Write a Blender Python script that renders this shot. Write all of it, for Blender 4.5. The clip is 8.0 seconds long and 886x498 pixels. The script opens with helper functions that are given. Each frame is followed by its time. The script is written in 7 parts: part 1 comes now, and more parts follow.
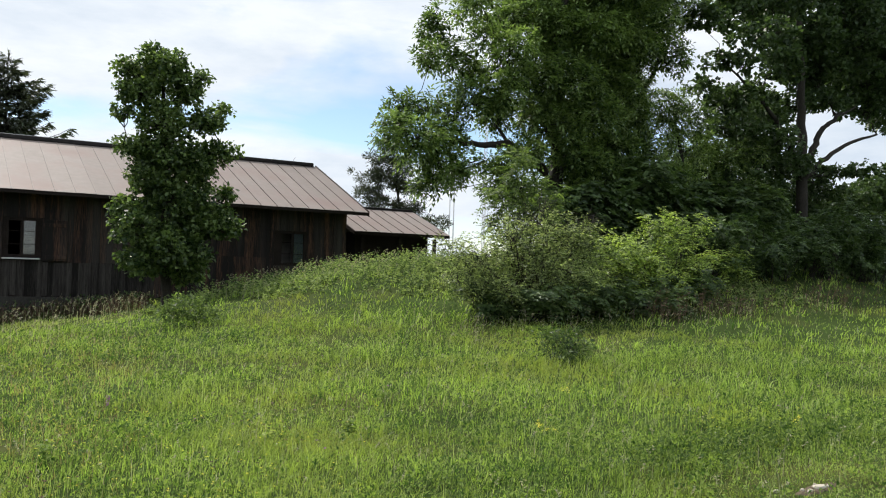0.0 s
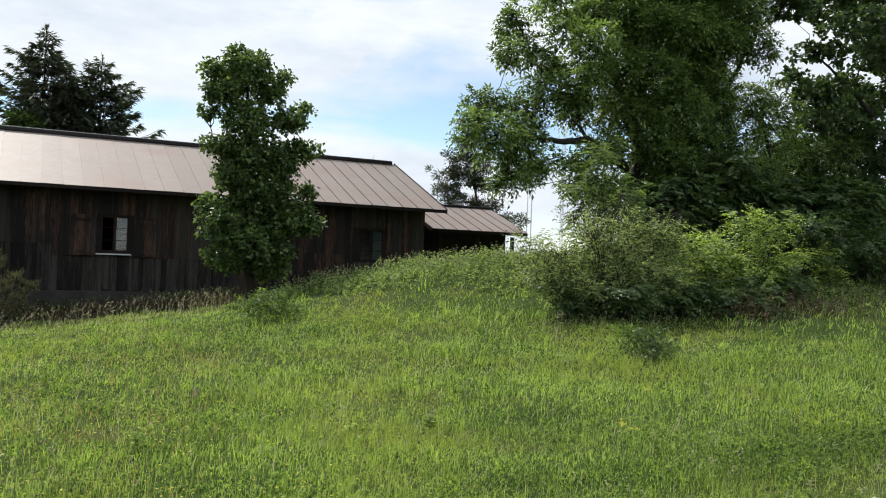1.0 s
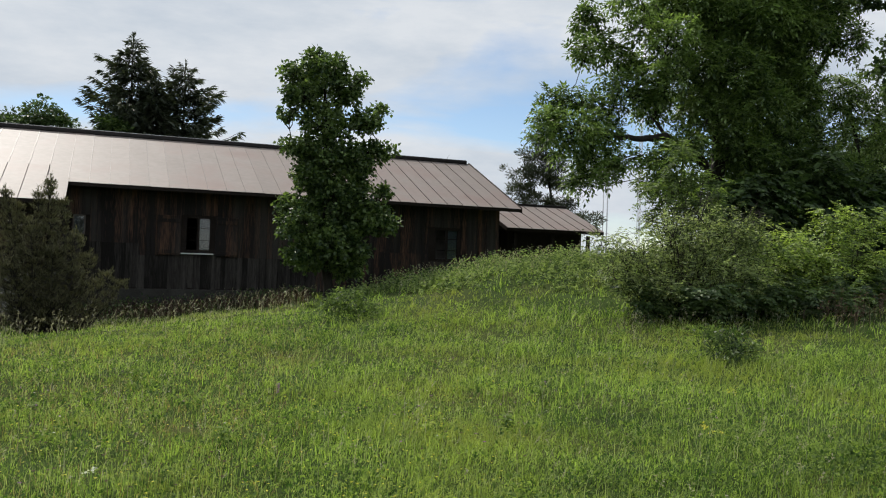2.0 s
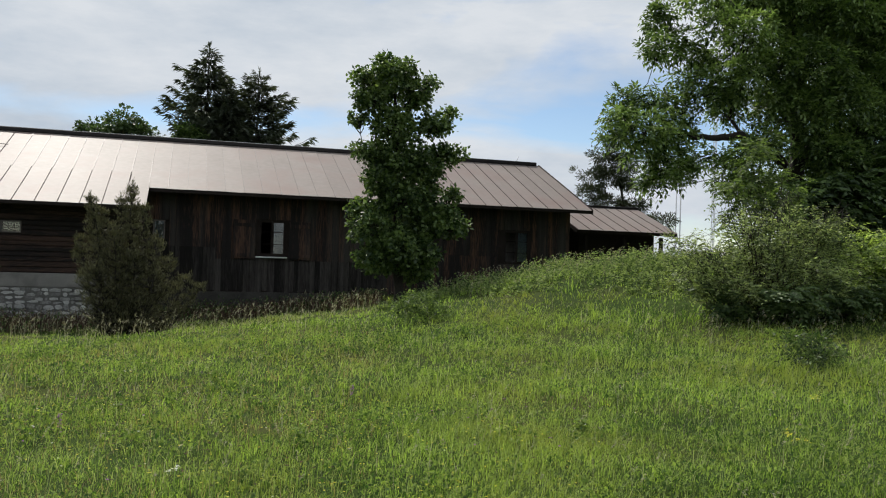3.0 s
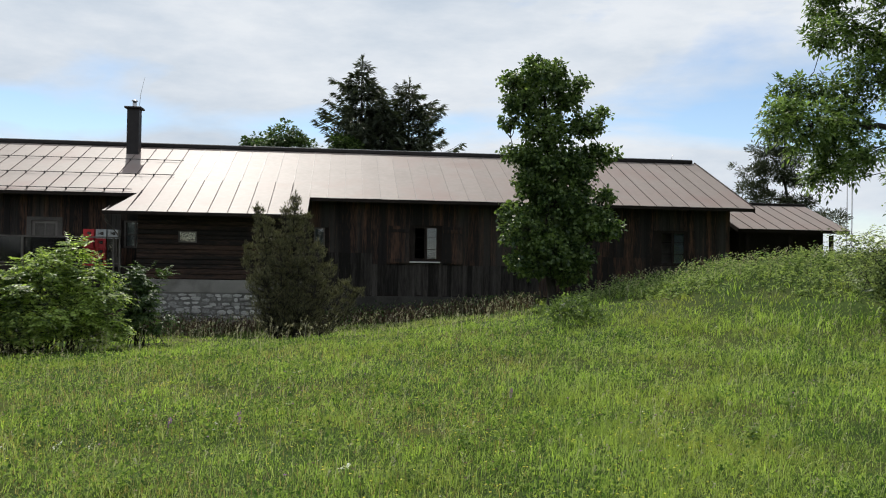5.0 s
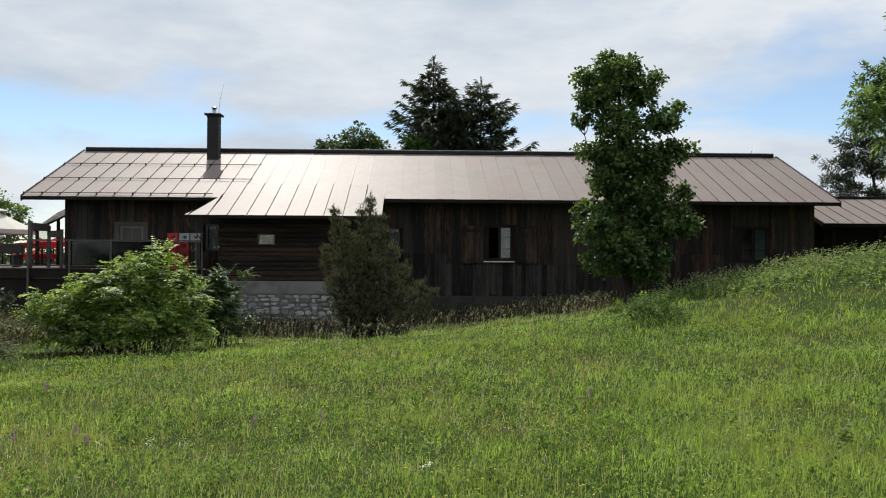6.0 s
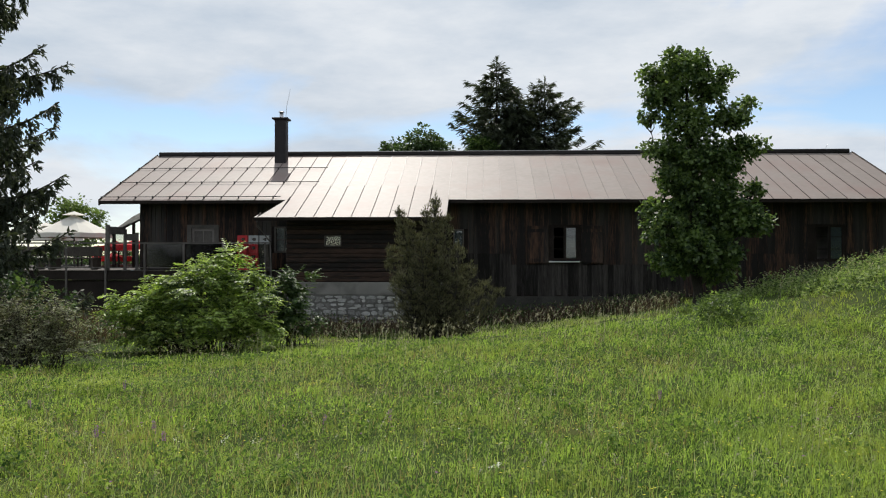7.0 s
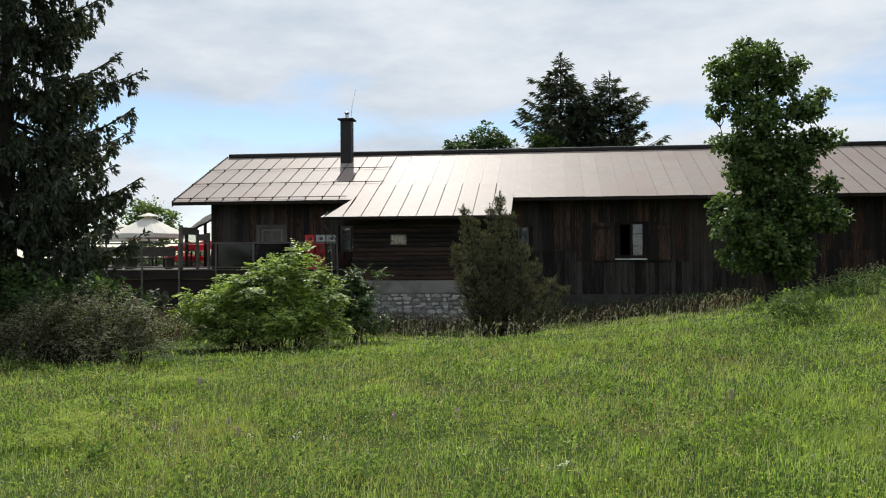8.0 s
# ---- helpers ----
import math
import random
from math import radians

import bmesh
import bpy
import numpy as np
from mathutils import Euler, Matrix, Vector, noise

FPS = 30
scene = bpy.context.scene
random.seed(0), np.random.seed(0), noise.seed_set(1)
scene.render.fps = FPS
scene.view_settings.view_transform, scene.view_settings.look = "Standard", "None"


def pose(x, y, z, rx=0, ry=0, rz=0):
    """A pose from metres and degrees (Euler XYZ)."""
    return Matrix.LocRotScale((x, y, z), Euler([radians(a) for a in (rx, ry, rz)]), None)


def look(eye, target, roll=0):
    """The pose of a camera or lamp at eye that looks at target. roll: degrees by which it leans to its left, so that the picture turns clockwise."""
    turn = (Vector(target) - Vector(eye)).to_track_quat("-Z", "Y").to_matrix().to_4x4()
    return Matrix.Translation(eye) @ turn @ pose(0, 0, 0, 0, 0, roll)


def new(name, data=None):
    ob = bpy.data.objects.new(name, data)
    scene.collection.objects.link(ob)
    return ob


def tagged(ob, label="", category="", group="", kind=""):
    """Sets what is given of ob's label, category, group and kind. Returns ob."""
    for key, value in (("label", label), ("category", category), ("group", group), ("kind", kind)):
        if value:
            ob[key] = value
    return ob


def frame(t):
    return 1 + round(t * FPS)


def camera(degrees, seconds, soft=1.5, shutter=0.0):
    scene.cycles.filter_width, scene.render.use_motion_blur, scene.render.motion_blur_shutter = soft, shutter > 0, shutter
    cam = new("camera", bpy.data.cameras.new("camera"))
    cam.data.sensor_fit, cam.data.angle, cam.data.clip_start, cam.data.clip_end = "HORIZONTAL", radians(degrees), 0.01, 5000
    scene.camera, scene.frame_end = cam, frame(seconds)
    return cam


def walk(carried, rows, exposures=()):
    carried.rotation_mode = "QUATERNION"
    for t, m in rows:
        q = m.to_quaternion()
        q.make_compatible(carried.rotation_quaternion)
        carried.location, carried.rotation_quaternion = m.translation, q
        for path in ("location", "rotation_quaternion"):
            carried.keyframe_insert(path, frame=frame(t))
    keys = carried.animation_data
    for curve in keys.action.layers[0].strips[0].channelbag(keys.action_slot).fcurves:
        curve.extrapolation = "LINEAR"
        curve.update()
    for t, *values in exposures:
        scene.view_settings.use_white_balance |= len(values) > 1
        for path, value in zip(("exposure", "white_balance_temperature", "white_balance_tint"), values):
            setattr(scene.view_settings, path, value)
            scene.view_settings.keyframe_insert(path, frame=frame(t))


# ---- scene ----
cam = camera(55.5, 8.0, soft=1.1)
EYE = 1.6
# seconds, x, y, z above the eye's height, yaw, pitch, lean
ROWS = [
    (0.0, 0.208, -0.056, 0.021, -31.74, 1.14, -1.82),
    (0.5, 0.207, -0.022, 0.005, -29.24, 1.00, -1.97),
    (1.0, 0.192, -0.009, -0.003, -26.52, 0.83, -2.09),
    (1.5, 0.173, -0.015, 0.001, -23.92, 0.67, -2.11),
    (3.0, 0.130, 0.013, 0.001, -16.80, 0.61, -1.85),
    (3.5, 0.111, 0.003, 0.002, -14.33, 0.66, -1.70),
    (4.0, 0.092, 0.009, 0.001, -11.75, 0.69, -1.50),
    (4.5, 0.074, 0.013, 0.000, -9.25, 0.65, -1.29),
    (6.0, 0.011, 0.000, -0.004, -1.69, 0.52, -0.35),
    (6.5, 0.000, -0.000, 0.000, 0.40, 0.50, -0.13),
    (7.0, -0.014, -0.018, -0.002, 2.66, 0.54, -0.03),
    (7.5, -0.021, -0.042, 0.000, 4.64, 0.52, 0.11),
    (8.0, -0.030, -0.074, 0.006, 7.02, 0.41, 0.30),
]
walk(cam, [(t, pose(x, y, EYE + z, 90 + pitch, 0, yaw) @ pose(0, 0, 0, 0, 0, -lean)) for t, x, y, z, yaw, pitch, lean in ROWS],
     exposures=[(0.0, 0.28), (1.0, 0.28), (1.5, -0.06), (3.0, -0.16), (3.5, -0.01), (4.0, 0.04), (4.5, 0.05), (6.0, -0.03), (7.0, -0.02), (8.0, 0.04)])

# ---- world and sun ----
SUN_ELEV, SUN_AZ = radians(51), radians(-13)       # azimuth from +y towards +x
world = bpy.data.worlds.new("sky")
scene.world = world
world.use_nodes = True
wn, wl = world.node_tree.nodes, world.node_tree.links
wn.clear()


def wnode(kind, **values):
    n = wn.new(kind)
    for key, value in values.items():
        n.inputs[key].default_value = value
    return n


sky = wn.new("ShaderNodeTexSky")
sky.sky_type, sky.sun_disc, sky.sun_elevation, sky.sun_rotation = "NISHITA", False, SUN_ELEV, SUN_AZ
sky.altitude, sky.air_density, sky.dust_density = 900, 1.0, 0.15
blue = wnode("ShaderNodeBackground", Strength=0.125)
wl.new(sky.outputs[0], blue.inputs["Color"])
coord = wn.new("ShaderNodeTexCoord")
sep = wn.new("ShaderNodeSeparateXYZ")
wl.new(coord.outputs["Generated"], sep.inputs[0])
# long flat streaks of cloud
shift = wn.new("ShaderNodeMapping")
shift.inputs["Location"].default_value = (1.3, 0.4, 0.75)
shift.inputs["Scale"].default_value = (1.5, 1.5, 4.8)
wl.new(coord.outputs["Generated"], shift.inputs[0])
cover = wnode("ShaderNodeTexNoise", Scale=2.1, Detail=9.0, Roughness=0.52, Distortion=0.3)
wl.new(shift.outputs[0], cover.inputs["Vector"])
ramp = wn.new("ShaderNodeValToRGB")
ramp.color_ramp.elements[0].position, ramp.color_ramp.elements[1].position = 0.34, 0.52
# cover by height: open near the horizon and again in a belt below the main deck
belt = wn.new("ShaderNodeValToRGB")
stops = belt.color_ramp.elements
stops[0].position, stops[0].color = 0.0, (0.42, 0.42, 0.42, 1)
stops[1].position, stops[1].color = 0.26, (0.74, 0.74, 0.74, 1)
for place, level in ((0.05, 0.42), (0.08, 0.66), (0.122, 0.64), (0.146, 0.38), (0.162, 0.48), (0.18, 0.68)):
    stops.new(place).color = (level, level, level, 1)
wl.new(sep.outputs["Z"], belt.inputs[0])
bias = wn.new("ShaderNodeMath")
bias.operation = "MULTIPLY_ADD"
bias.inputs[1].default_value, bias.inputs[2].default_value = 0.5, -0.29
wl.new(belt.outputs[0], bias.inputs[0])
amount = wn.new("ShaderNodeMath")
amount.operation = "ADD"
wl.new(cover.outputs["Fac"], amount.inputs[0])
wl.new(bias.outputs[0], amount.inputs[1])
wl.new(amount.outputs[0], ramp.inputs[0])
tone = wnode("ShaderNodeTexNoise", Scale=2.6, Detail=8.0, Roughness=0.6)
wl.new(shift.outputs[0], tone.inputs["Vector"])
grey = wn.new("ShaderNodeValToRGB")
grey.color_ramp.elements[0].position, grey.color_ramp.elements[1].position = 0.36, 0.64
grey.color_ramp.elements[0].color, grey.color_ramp.elements[1].color = (0.62, 0.71, 0.82, 1), (0.88, 0.925, 0.98, 1)
wl.new(tone.outputs["Fac"], grey.inputs[0])
cloud = wnode("ShaderNodeBackground", Strength=0.9)
wl.new(grey.outputs[0], cloud.inputs["Color"])
both = wn.new("ShaderNodeMixShader")
wl.new(ramp.outputs[0], both.inputs[0])
wl.new(blue.outputs[0], both.inputs[1])
wl.new(cloud.outputs[0], both.inputs[2])
wout = wn.new("ShaderNodeOutputWorld")
wl.new(both.outputs[0], wout.inputs[0])

sun = new("sun", bpy.data.lights.new("sun", "SUN"))
sun.data.energy, sun.data.angle, sun.data.color = 4.2, radians(0.6), (1.0, 0.95, 0.87)
to_sun = Vector((math.sin(SUN_AZ) * math.cos(SUN_ELEV), math.cos(SUN_AZ) * math.cos(SUN_ELEV), math.sin(SUN_ELEV)))
sun.matrix_world = look(to_sun * 50, (0, 0, 0))


# ---- materials ----
def material(name, lo, hi, rough=0.7, scale=4.0, fine=40.0, metal=0.0, bump=0.0, stretch=(1, 1, 1), island=0.0, objects=0.0,
             translucent=0.0, gloss=0.3, stain=None, stain_scale=0.8, contrast=1.0, bias=0.0):
    """A surface whose colour wanders between lo and hi at two scales, with fine relief."""
    m = bpy.data.materials.new(name)
    m.use_nodes = True
    n, l = m.node_tree.nodes, m.node_tree.links
    bsdf = n["Principled BSDF"]
    bsdf.inputs["Roughness"].default_value, bsdf.inputs["Metallic"].default_value = rough, metal
    bsdf.inputs["Specular IOR Level"].default_value = gloss
    tc = n.new("ShaderNodeTexCoord")
    mp = n.new("ShaderNodeMapping")
    mp.inputs["Scale"].default_value = stretch
    l.new(tc.outputs["Object"], mp.inputs[0])
    big = n.new("ShaderNodeTexNoise")
    big.inputs["Scale"].default_value, big.inputs["Detail"].default_value = scale, 4
    small = n.new("ShaderNodeTexNoise")
    small.inputs["Scale"].default_value, small.inputs["Detail"].default_value = fine, 3
    for tex in (big, small):
        l.new(mp.outputs[0], tex.inputs["Vector"])

    def maths(op, a, b):
        q = n.new("ShaderNodeMath")
        q.operation = op
        for i, s in enumerate((a, b)):
            if isinstance(s, (int, float)):
                q.inputs[i].default_value = s
            else:
                l.new(s, q.inputs[i])
        return q.outputs[0]

    fac = maths("ADD", maths("MULTIPLY", big.outputs["Fac"], 1.1), maths("MULTIPLY", small.outputs["Fac"], 0.9))
    fac = maths("ADD", maths("MULTIPLY", maths("SUBTRACT", fac, 1.0), contrast), 0.5 - bias)
    if island:
        geo = n.new("ShaderNodeNewGeometry")
        fac = maths("ADD", fac, maths("MULTIPLY", maths("SUBTRACT", geo.outputs["Random Per Island"], 0.5), island))
    if objects:
        info = n.new("ShaderNodeObjectInfo")
        fac = maths("ADD", fac, maths("MULTIPLY", maths("SUBTRACT", info.outputs["Random"], 0.5), objects))
    mix = n.new("ShaderNodeMix")
    mix.data_type = "RGBA"
    l.new(fac, mix.inputs["Factor"])
    mix.inputs["A"].default_value, mix.inputs["B"].default_value = (*lo, 1), (*hi, 1)
    colour = mix.outputs["Result"]
    if stain:
        st = n.new("ShaderNodeTexNoise")
        st.inputs["Scale"].default_value, st.inputs["Detail"].default_value = stain_scale, 6
        l.new(mp.outputs[0], st.inputs["Vector"])
        rp = n.new("ShaderNodeValToRGB")
        rp.color_ramp.elements[0].position, rp.color_ramp.elements[1].position = 0.48, 0.68
        l.new(st.outputs["Fac"], rp.inputs[0])
        mx = n.new("ShaderNodeMix")
        mx.data_type = "RGBA"
        l.new(rp.outputs[0], mx.inputs["Factor"])
        l.new(colour, mx.inputs["A"])
        mx.inputs["B"].default_value = (*stain, 1)
        colour = mx.outputs["Result"]
    l.new(colour, bsdf.inputs["Base Color"])
    if bump:
        bp = n.new("ShaderNodeBump")
        bp.inputs["Strength"].default_value, bp.inputs["Distance"].default_value = bump, 0.02
        l.new(small.outputs["Fac"], bp.inputs["Height"])
        l.new(bp.outputs[0], bsdf.inputs["Normal"])
    if translucent:
        tr = n.new("ShaderNodeBsdfTranslucent")
        warm = n.new("ShaderNodeMix")
        warm.data_type, warm.blend_type = "RGBA", "MULTIPLY"
        warm.inputs["Factor"].default_value = 1
        l.new(colour, warm.inputs["A"])
        warm.inputs["B"].default_value = (1.35, 1.45, 0.8, 1)
        l.new(warm.outputs["Result"], tr.inputs["Color"])
        ms = n.new("ShaderNodeMixShader")
        ms.inputs[0].default_value = translucent
        l.new(bsdf.outputs[0], ms.inputs[1])
        l.new(tr.outputs[0], ms.inputs[2])
        l.new(ms.outputs[0], n["Material Output"].inputs[0])
    return m


M = {}
M["soil"] = material("meadow_soil", (0.018, 0.030, 0.007), (0.055, 0.085, 0.02), 0.95, 0.5, 14, bump=0.6, gloss=0.05, stain=(0.07, 0.075, 0.022), stain_scale=0.35)
M["grass"] = material("grass", (0.050, 0.105, 0.022), (0.375, 0.49, 0.118), 0.42, 0.5, 1.6, island=2.1, contrast=2.2, bias=-0.1, gloss=0.35, translucent=0.5, stain=(0.27, 0.30, 0.078), stain_scale=0.45)
M["herb"] = material("herb_leaf", (0.05, 0.10, 0.025), (0.25, 0.33, 0.085), 0.65, 0.6, 3, island=1.4, translucent=0.45, gloss=0.1)
M["nettle"] = material("nettle_leaf", (0.04, 0.075, 0.022), (0.17, 0.23, 0.075), 0.7, 0.6, 3, island=1.2, translucent=0.4, gloss=0.08)
M["mound_herb"] = material("mound_herb_leaf", (0.055, 0.09, 0.035), (0.26, 0.32, 0.14), 0.55, 0.8, 3, island=1.5, contrast=1.6, translucent=0.5, gloss=0.2)
M["hedge"] = material("hedge_leaf", (0.06, 0.085, 0.035), (0.37, 0.43, 0.20), 0.45, 0.9, 3, island=1.3, contrast=1.5, translucent=0.5, gloss=0.3)
M["footing"] = material("dark_footing", (0.03, 0.028, 0.025), (0.09, 0.085, 0.075), 0.95, 3, 30, bump=0.6)
M["straw"] = material("seed_heads", (0.26, 0.235, 0.165), (0.52, 0.48, 0.38), 0.8, 2, 9, island=0.8, translucent=0.3)
M["maple"] = material("maple_leaf", (0.026, 0.052, 0.017), (0.175, 0.245, 0.08), 0.45, 0.9, 3, island=1.1, translucent=0.4, gloss=0.4, contrast=1.5, bias=0.1)
M["strand"] = material("grass_strand", (0.26, 0.33, 0.10), (0.5, 0.54, 0.24), 0.45, 1, 5, island=1.0, translucent=0.4)
M["sedge"] = material("sedge_blade", (0.17, 0.13, 0.06), (0.44, 0.34, 0.18), 0.6, 1, 5, island=1.0, translucent=0.4)
# also darkens the uncut grass along the wall, in place of shade
M["dead"] = material("dead_stalk", (0.04, 0.026, 0.02), (0.15, 0.10, 0.075), 0.85, 2, 9, island=1.0, translucent=0.2)
# dark leaves; along the wall and thicket foot the colour carries the shade
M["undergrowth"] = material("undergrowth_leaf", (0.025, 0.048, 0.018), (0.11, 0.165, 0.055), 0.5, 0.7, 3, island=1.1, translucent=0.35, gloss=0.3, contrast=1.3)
# darker than maple_leaf: the tall tree's unlit side is in the colour
M["tall_maple"] = material("tall_maple_leaf", (0.024, 0.045, 0.018), (0.10, 0.15, 0.06), 0.42, 0.5, 3, island=1.0, translucent=0.35, gloss=0.3)
M["ash"] = material("ash_leaf", (0.035, 0.065, 0.022), (0.24, 0.33, 0.11), 0.4, 0.4, 3, island=1.0, translucent=0.42, contrast=1.4, bias=0.05, gloss=0.35)
M["bright"] = material("fresh_leaf", (0.06, 0.10, 0.028), (0.42, 0.52, 0.15), 0.42, 0.9, 3, island=1.2, contrast=1.5, translucent=0.5, gloss=0.4)
M["shrub"] = material("shrub_leaf", (0.04, 0.07, 0.022), (0.19, 0.255, 0.085), 0.55, 0.6, 3, island=1.0, translucent=0.5, gloss=0.3)
M["grey_leaf"] = material("grey_leaf", (0.05, 0.042, 0.03), (0.30, 0.31, 0.20), 0.5, 0.8, 3, island=1.4, translucent=0.3, contrast=1.6, bias=0.1, gloss=0.08)
M["needle"] = material("spruce_needle", (0.03, 0.038, 0.028), (0.09, 0.105, 0.068), 0.5, 0.6, 3, island=1.0, translucent=0.25)
M["mugo"] = material("pine_needle", (0.045, 0.044, 0.024), (0.19, 0.18, 0.095), 0.55, 0.8, 3, island=1.1, translucent=0.15)
M["bark"] = material("bark", (0.012, 0.010, 0.008), (0.052, 0.045, 0.037), 0.9, 3, 30, bump=0.8, stretch=(1, 1, 0.3))
M["plank"] = material("weathered_plank", (0.015, 0.012, 0.0115), (0.13, 0.066, 0.042), 0.8, 2.2, 22, bump=0.5, stretch=(2.6, 2.6, 0.16), objects=0.9, contrast=3.0, bias=0.42,
                      stain=(0.06, 0.053, 0.048), stain_scale=0.6)
M["plank_grey"] = material("bleached_plank", (0.010, 0.008, 0.007), (0.085, 0.075, 0.068), 0.85, 2.2, 22, bump=0.5, stretch=(2.6, 2.6, 0.16), objects=0.7, contrast=1.6, bias=0.15)
M["log"] = material("log_board", (0.012, 0.009, 0.008), (0.088, 0.048, 0.033), 0.75, 1.8, 20, bump=0.5, stretch=(0.2, 2.6, 2.6), objects=0.7, contrast=2.0, bias=0.25)
M["beam"] = material("dark_beam", (0.015, 0.012, 0.0115), (0.040, 0.031, 0.027), 0.85, 2, 20, bump=0.4, gloss=0.1)
M["roof"] = material("roof_sheet", (0.22, 0.185, 0.165), (0.30, 0.255, 0.23), 0.5, 0.5, 5, metal=0.0, gloss=0.11, objects=0.35, bump=0.03, stain=(0.25, 0.19, 0.17), stain_scale=0.5)
M["ridge"] = material("ridge_metal", (0.008, 0.006, 0.006), (0.022, 0.017, 0.017), 0.55, 2, 10)
# close to the sheets' own colour, for seams lost in the roof's glare
M["seam_glare"] = material("glare_pale_roof_seam", (0.19, 0.158, 0.142), (0.27, 0.228, 0.207), 0.45, 1, 9, gloss=0.35)
M["seam"] = material("roof_seam", (0.08, 0.062, 0.056), (0.14, 0.11, 0.10), 0.7, 1, 9, gloss=0.1)
M["stone"] = material("field_stone", (0.17, 0.165, 0.155), (0.56, 0.55, 0.52), 0.85, 4, 22, bump=0.7, objects=0.9)
M["mortar"] = material("mortar", (0.09, 0.085, 0.08), (0.24, 0.23, 0.215), 0.95, 3, 40, bump=0.6, stain=(0.07, 0.07, 0.06))
M["chimney"] = material("chimney_sheet", (0.010, 0.008, 0.009), (0.028, 0.023, 0.024), 0.5, 2, 8)
M["steel"] = material("steel", (0.35, 0.35, 0.36), (0.6, 0.6, 0.6), 0.35, 3, 20, metal=0.9)
M["rail"] = material("grey_rail_wood", (0.06, 0.053, 0.048), (0.16, 0.143, 0.13), 0.8, 3, 25, bump=0.3)
M["door"] = material("grey_door_paint", (0.15, 0.13, 0.12), (0.24, 0.21, 0.19), 0.6, 2, 20)
M["white"] = material("white_paint", (0.62, 0.61, 0.58), (0.8, 0.79, 0.77), 0.6, 2, 20)
M["curtain"] = material("pale_curtain", (0.075, 0.086, 0.098), (0.115, 0.13, 0.145), 0.8, 2, 10)
M["net_curtain"] = material("net_curtain", (0.2, 0.2, 0.2), (0.32, 0.32, 0.31), 0.8, 2, 10)
M["canvas"] = material("cream_canvas", (0.55, 0.52, 0.46), (0.68, 0.65, 0.58), 0.85, 1, 30)
M["red_canvas"] = material("red_canvas", (0.5, 0.02, 0.025), (0.7, 0.04, 0.05), 0.8, 1, 30, translucent=0.3)
M["pale_crate"] = material("pale_crate_plastic", (0.35, 0.36, 0.36), (0.5, 0.5, 0.5), 0.5, 3, 20)
M["crate"] = material("red_crate_plastic", (0.5, 0.03, 0.035), (0.66, 0.06, 0.07), 0.4, 3, 20)
M["yellow"] = material("yellow_petal", (0.62, 0.52, 0.03), (0.8, 0.72, 0.12), 0.6, 3, 20, island=0.5, translucent=0.3)
M["violet"] = material("violet_petal", (0.22, 0.08, 0.28), (0.42, 0.18, 0.46), 0.6, 3, 20, island=0.5, translucent=0.3)
M["petal"] = material("white_petal", (0.6, 0.6, 0.55), (0.8, 0.8, 0.76), 0.6, 3, 20, island=0.4, translucent=0.3)
M["lime"] = material("spurge_leaf", (0.20, 0.27, 0.03), (0.40, 0.46, 0.06), 0.55, 1, 5, island=0.7, translucent=0.4)
M["plaster"] = material("grey_render", (0.19, 0.18, 0.165), (0.30, 0.285, 0.265), 0.95, 1.5, 30, bump=0.3, stain=(0.12, 0.11, 0.1), stain_scale=1.2)
M["bare"] = material("bare_stone", (0.36, 0.31, 0.25), (0.62, 0.56, 0.47), 0.9, 5, 40, bump=0.6)
M["earth"] = material("bare_earth", (0.05, 0.036, 0.022), (0.15, 0.115, 0.075), 0.95, 6, 60, bump=0.8)
M["deck"] = material("dark_deck_wood", (0.03, 0.024, 0.02), (0.10, 0.085, 0.07), 0.8, 2, 20, objects=0.5)
M["slate"] = material("wood_shingle", (0.07, 0.07, 0.06), (0.17, 0.165, 0.145), 0.9, 3, 20, objects=0.8, gloss=0.08)


def glass(name, tint, rough=0.03):
    m = bpy.data.materials.new(name)
    m.use_nodes = True
    n, l = m.node_tree.nodes, m.node_tree.links
    n.remove(n["Principled BSDF"])
    clear, shine, mix, fr = n.new("ShaderNodeBsdfTransparent"), n.new("ShaderNodeBsdfGlossy"), n.new("ShaderNodeMixShader"), n.new("ShaderNodeLayerWeight")
    clear.inputs[0].default_value = (*tint, 1)
    shine.inputs["Roughness"].default_value = rough
    fr.inputs[0].default_value = 0.5
    curve = n.new("ShaderNodeMath")
    curve.operation = "POWER"
    curve.inputs[1].default_value = 4.0
    l.new(fr.outputs["Facing"], curve.inputs[0])
    share = n.new("ShaderNodeMath")
    share.operation = "MULTIPLY_ADD"
    share.inputs[1].default_value, share.inputs[2].default_value = 0.8, 0.06
    l.new(curve.outputs[0], share.inputs[0])
    l.new(share.outputs[0], mix.inputs[0])
    l.new(clear.outputs[0], mix.inputs[1])
    l.new(shine.outputs[0], mix.inputs[2])
    l.new(mix.outputs[0], n["Material Output"].inputs[0])
    return m


M["glass"] = glass("window_glass", (0.85, 0.88, 0.88))
M["smoked"] = glass("smoked_glass", (0.30, 0.31, 0.33), 0.12)


# ---- mesh helpers ----
def mesh_ob(name, verts, faces, mat, parent=None, label="", smooth=False):
    me = bpy.data.meshes.new(name)
    me.from_pydata(verts, [], faces)
    if smooth:
        me.shade_smooth()
    me.materials.append(mat)
    ob = new(name, me)
    if parent is not None:
        ob.parent = parent
    if label:
        ob["label"] = label
    return ob


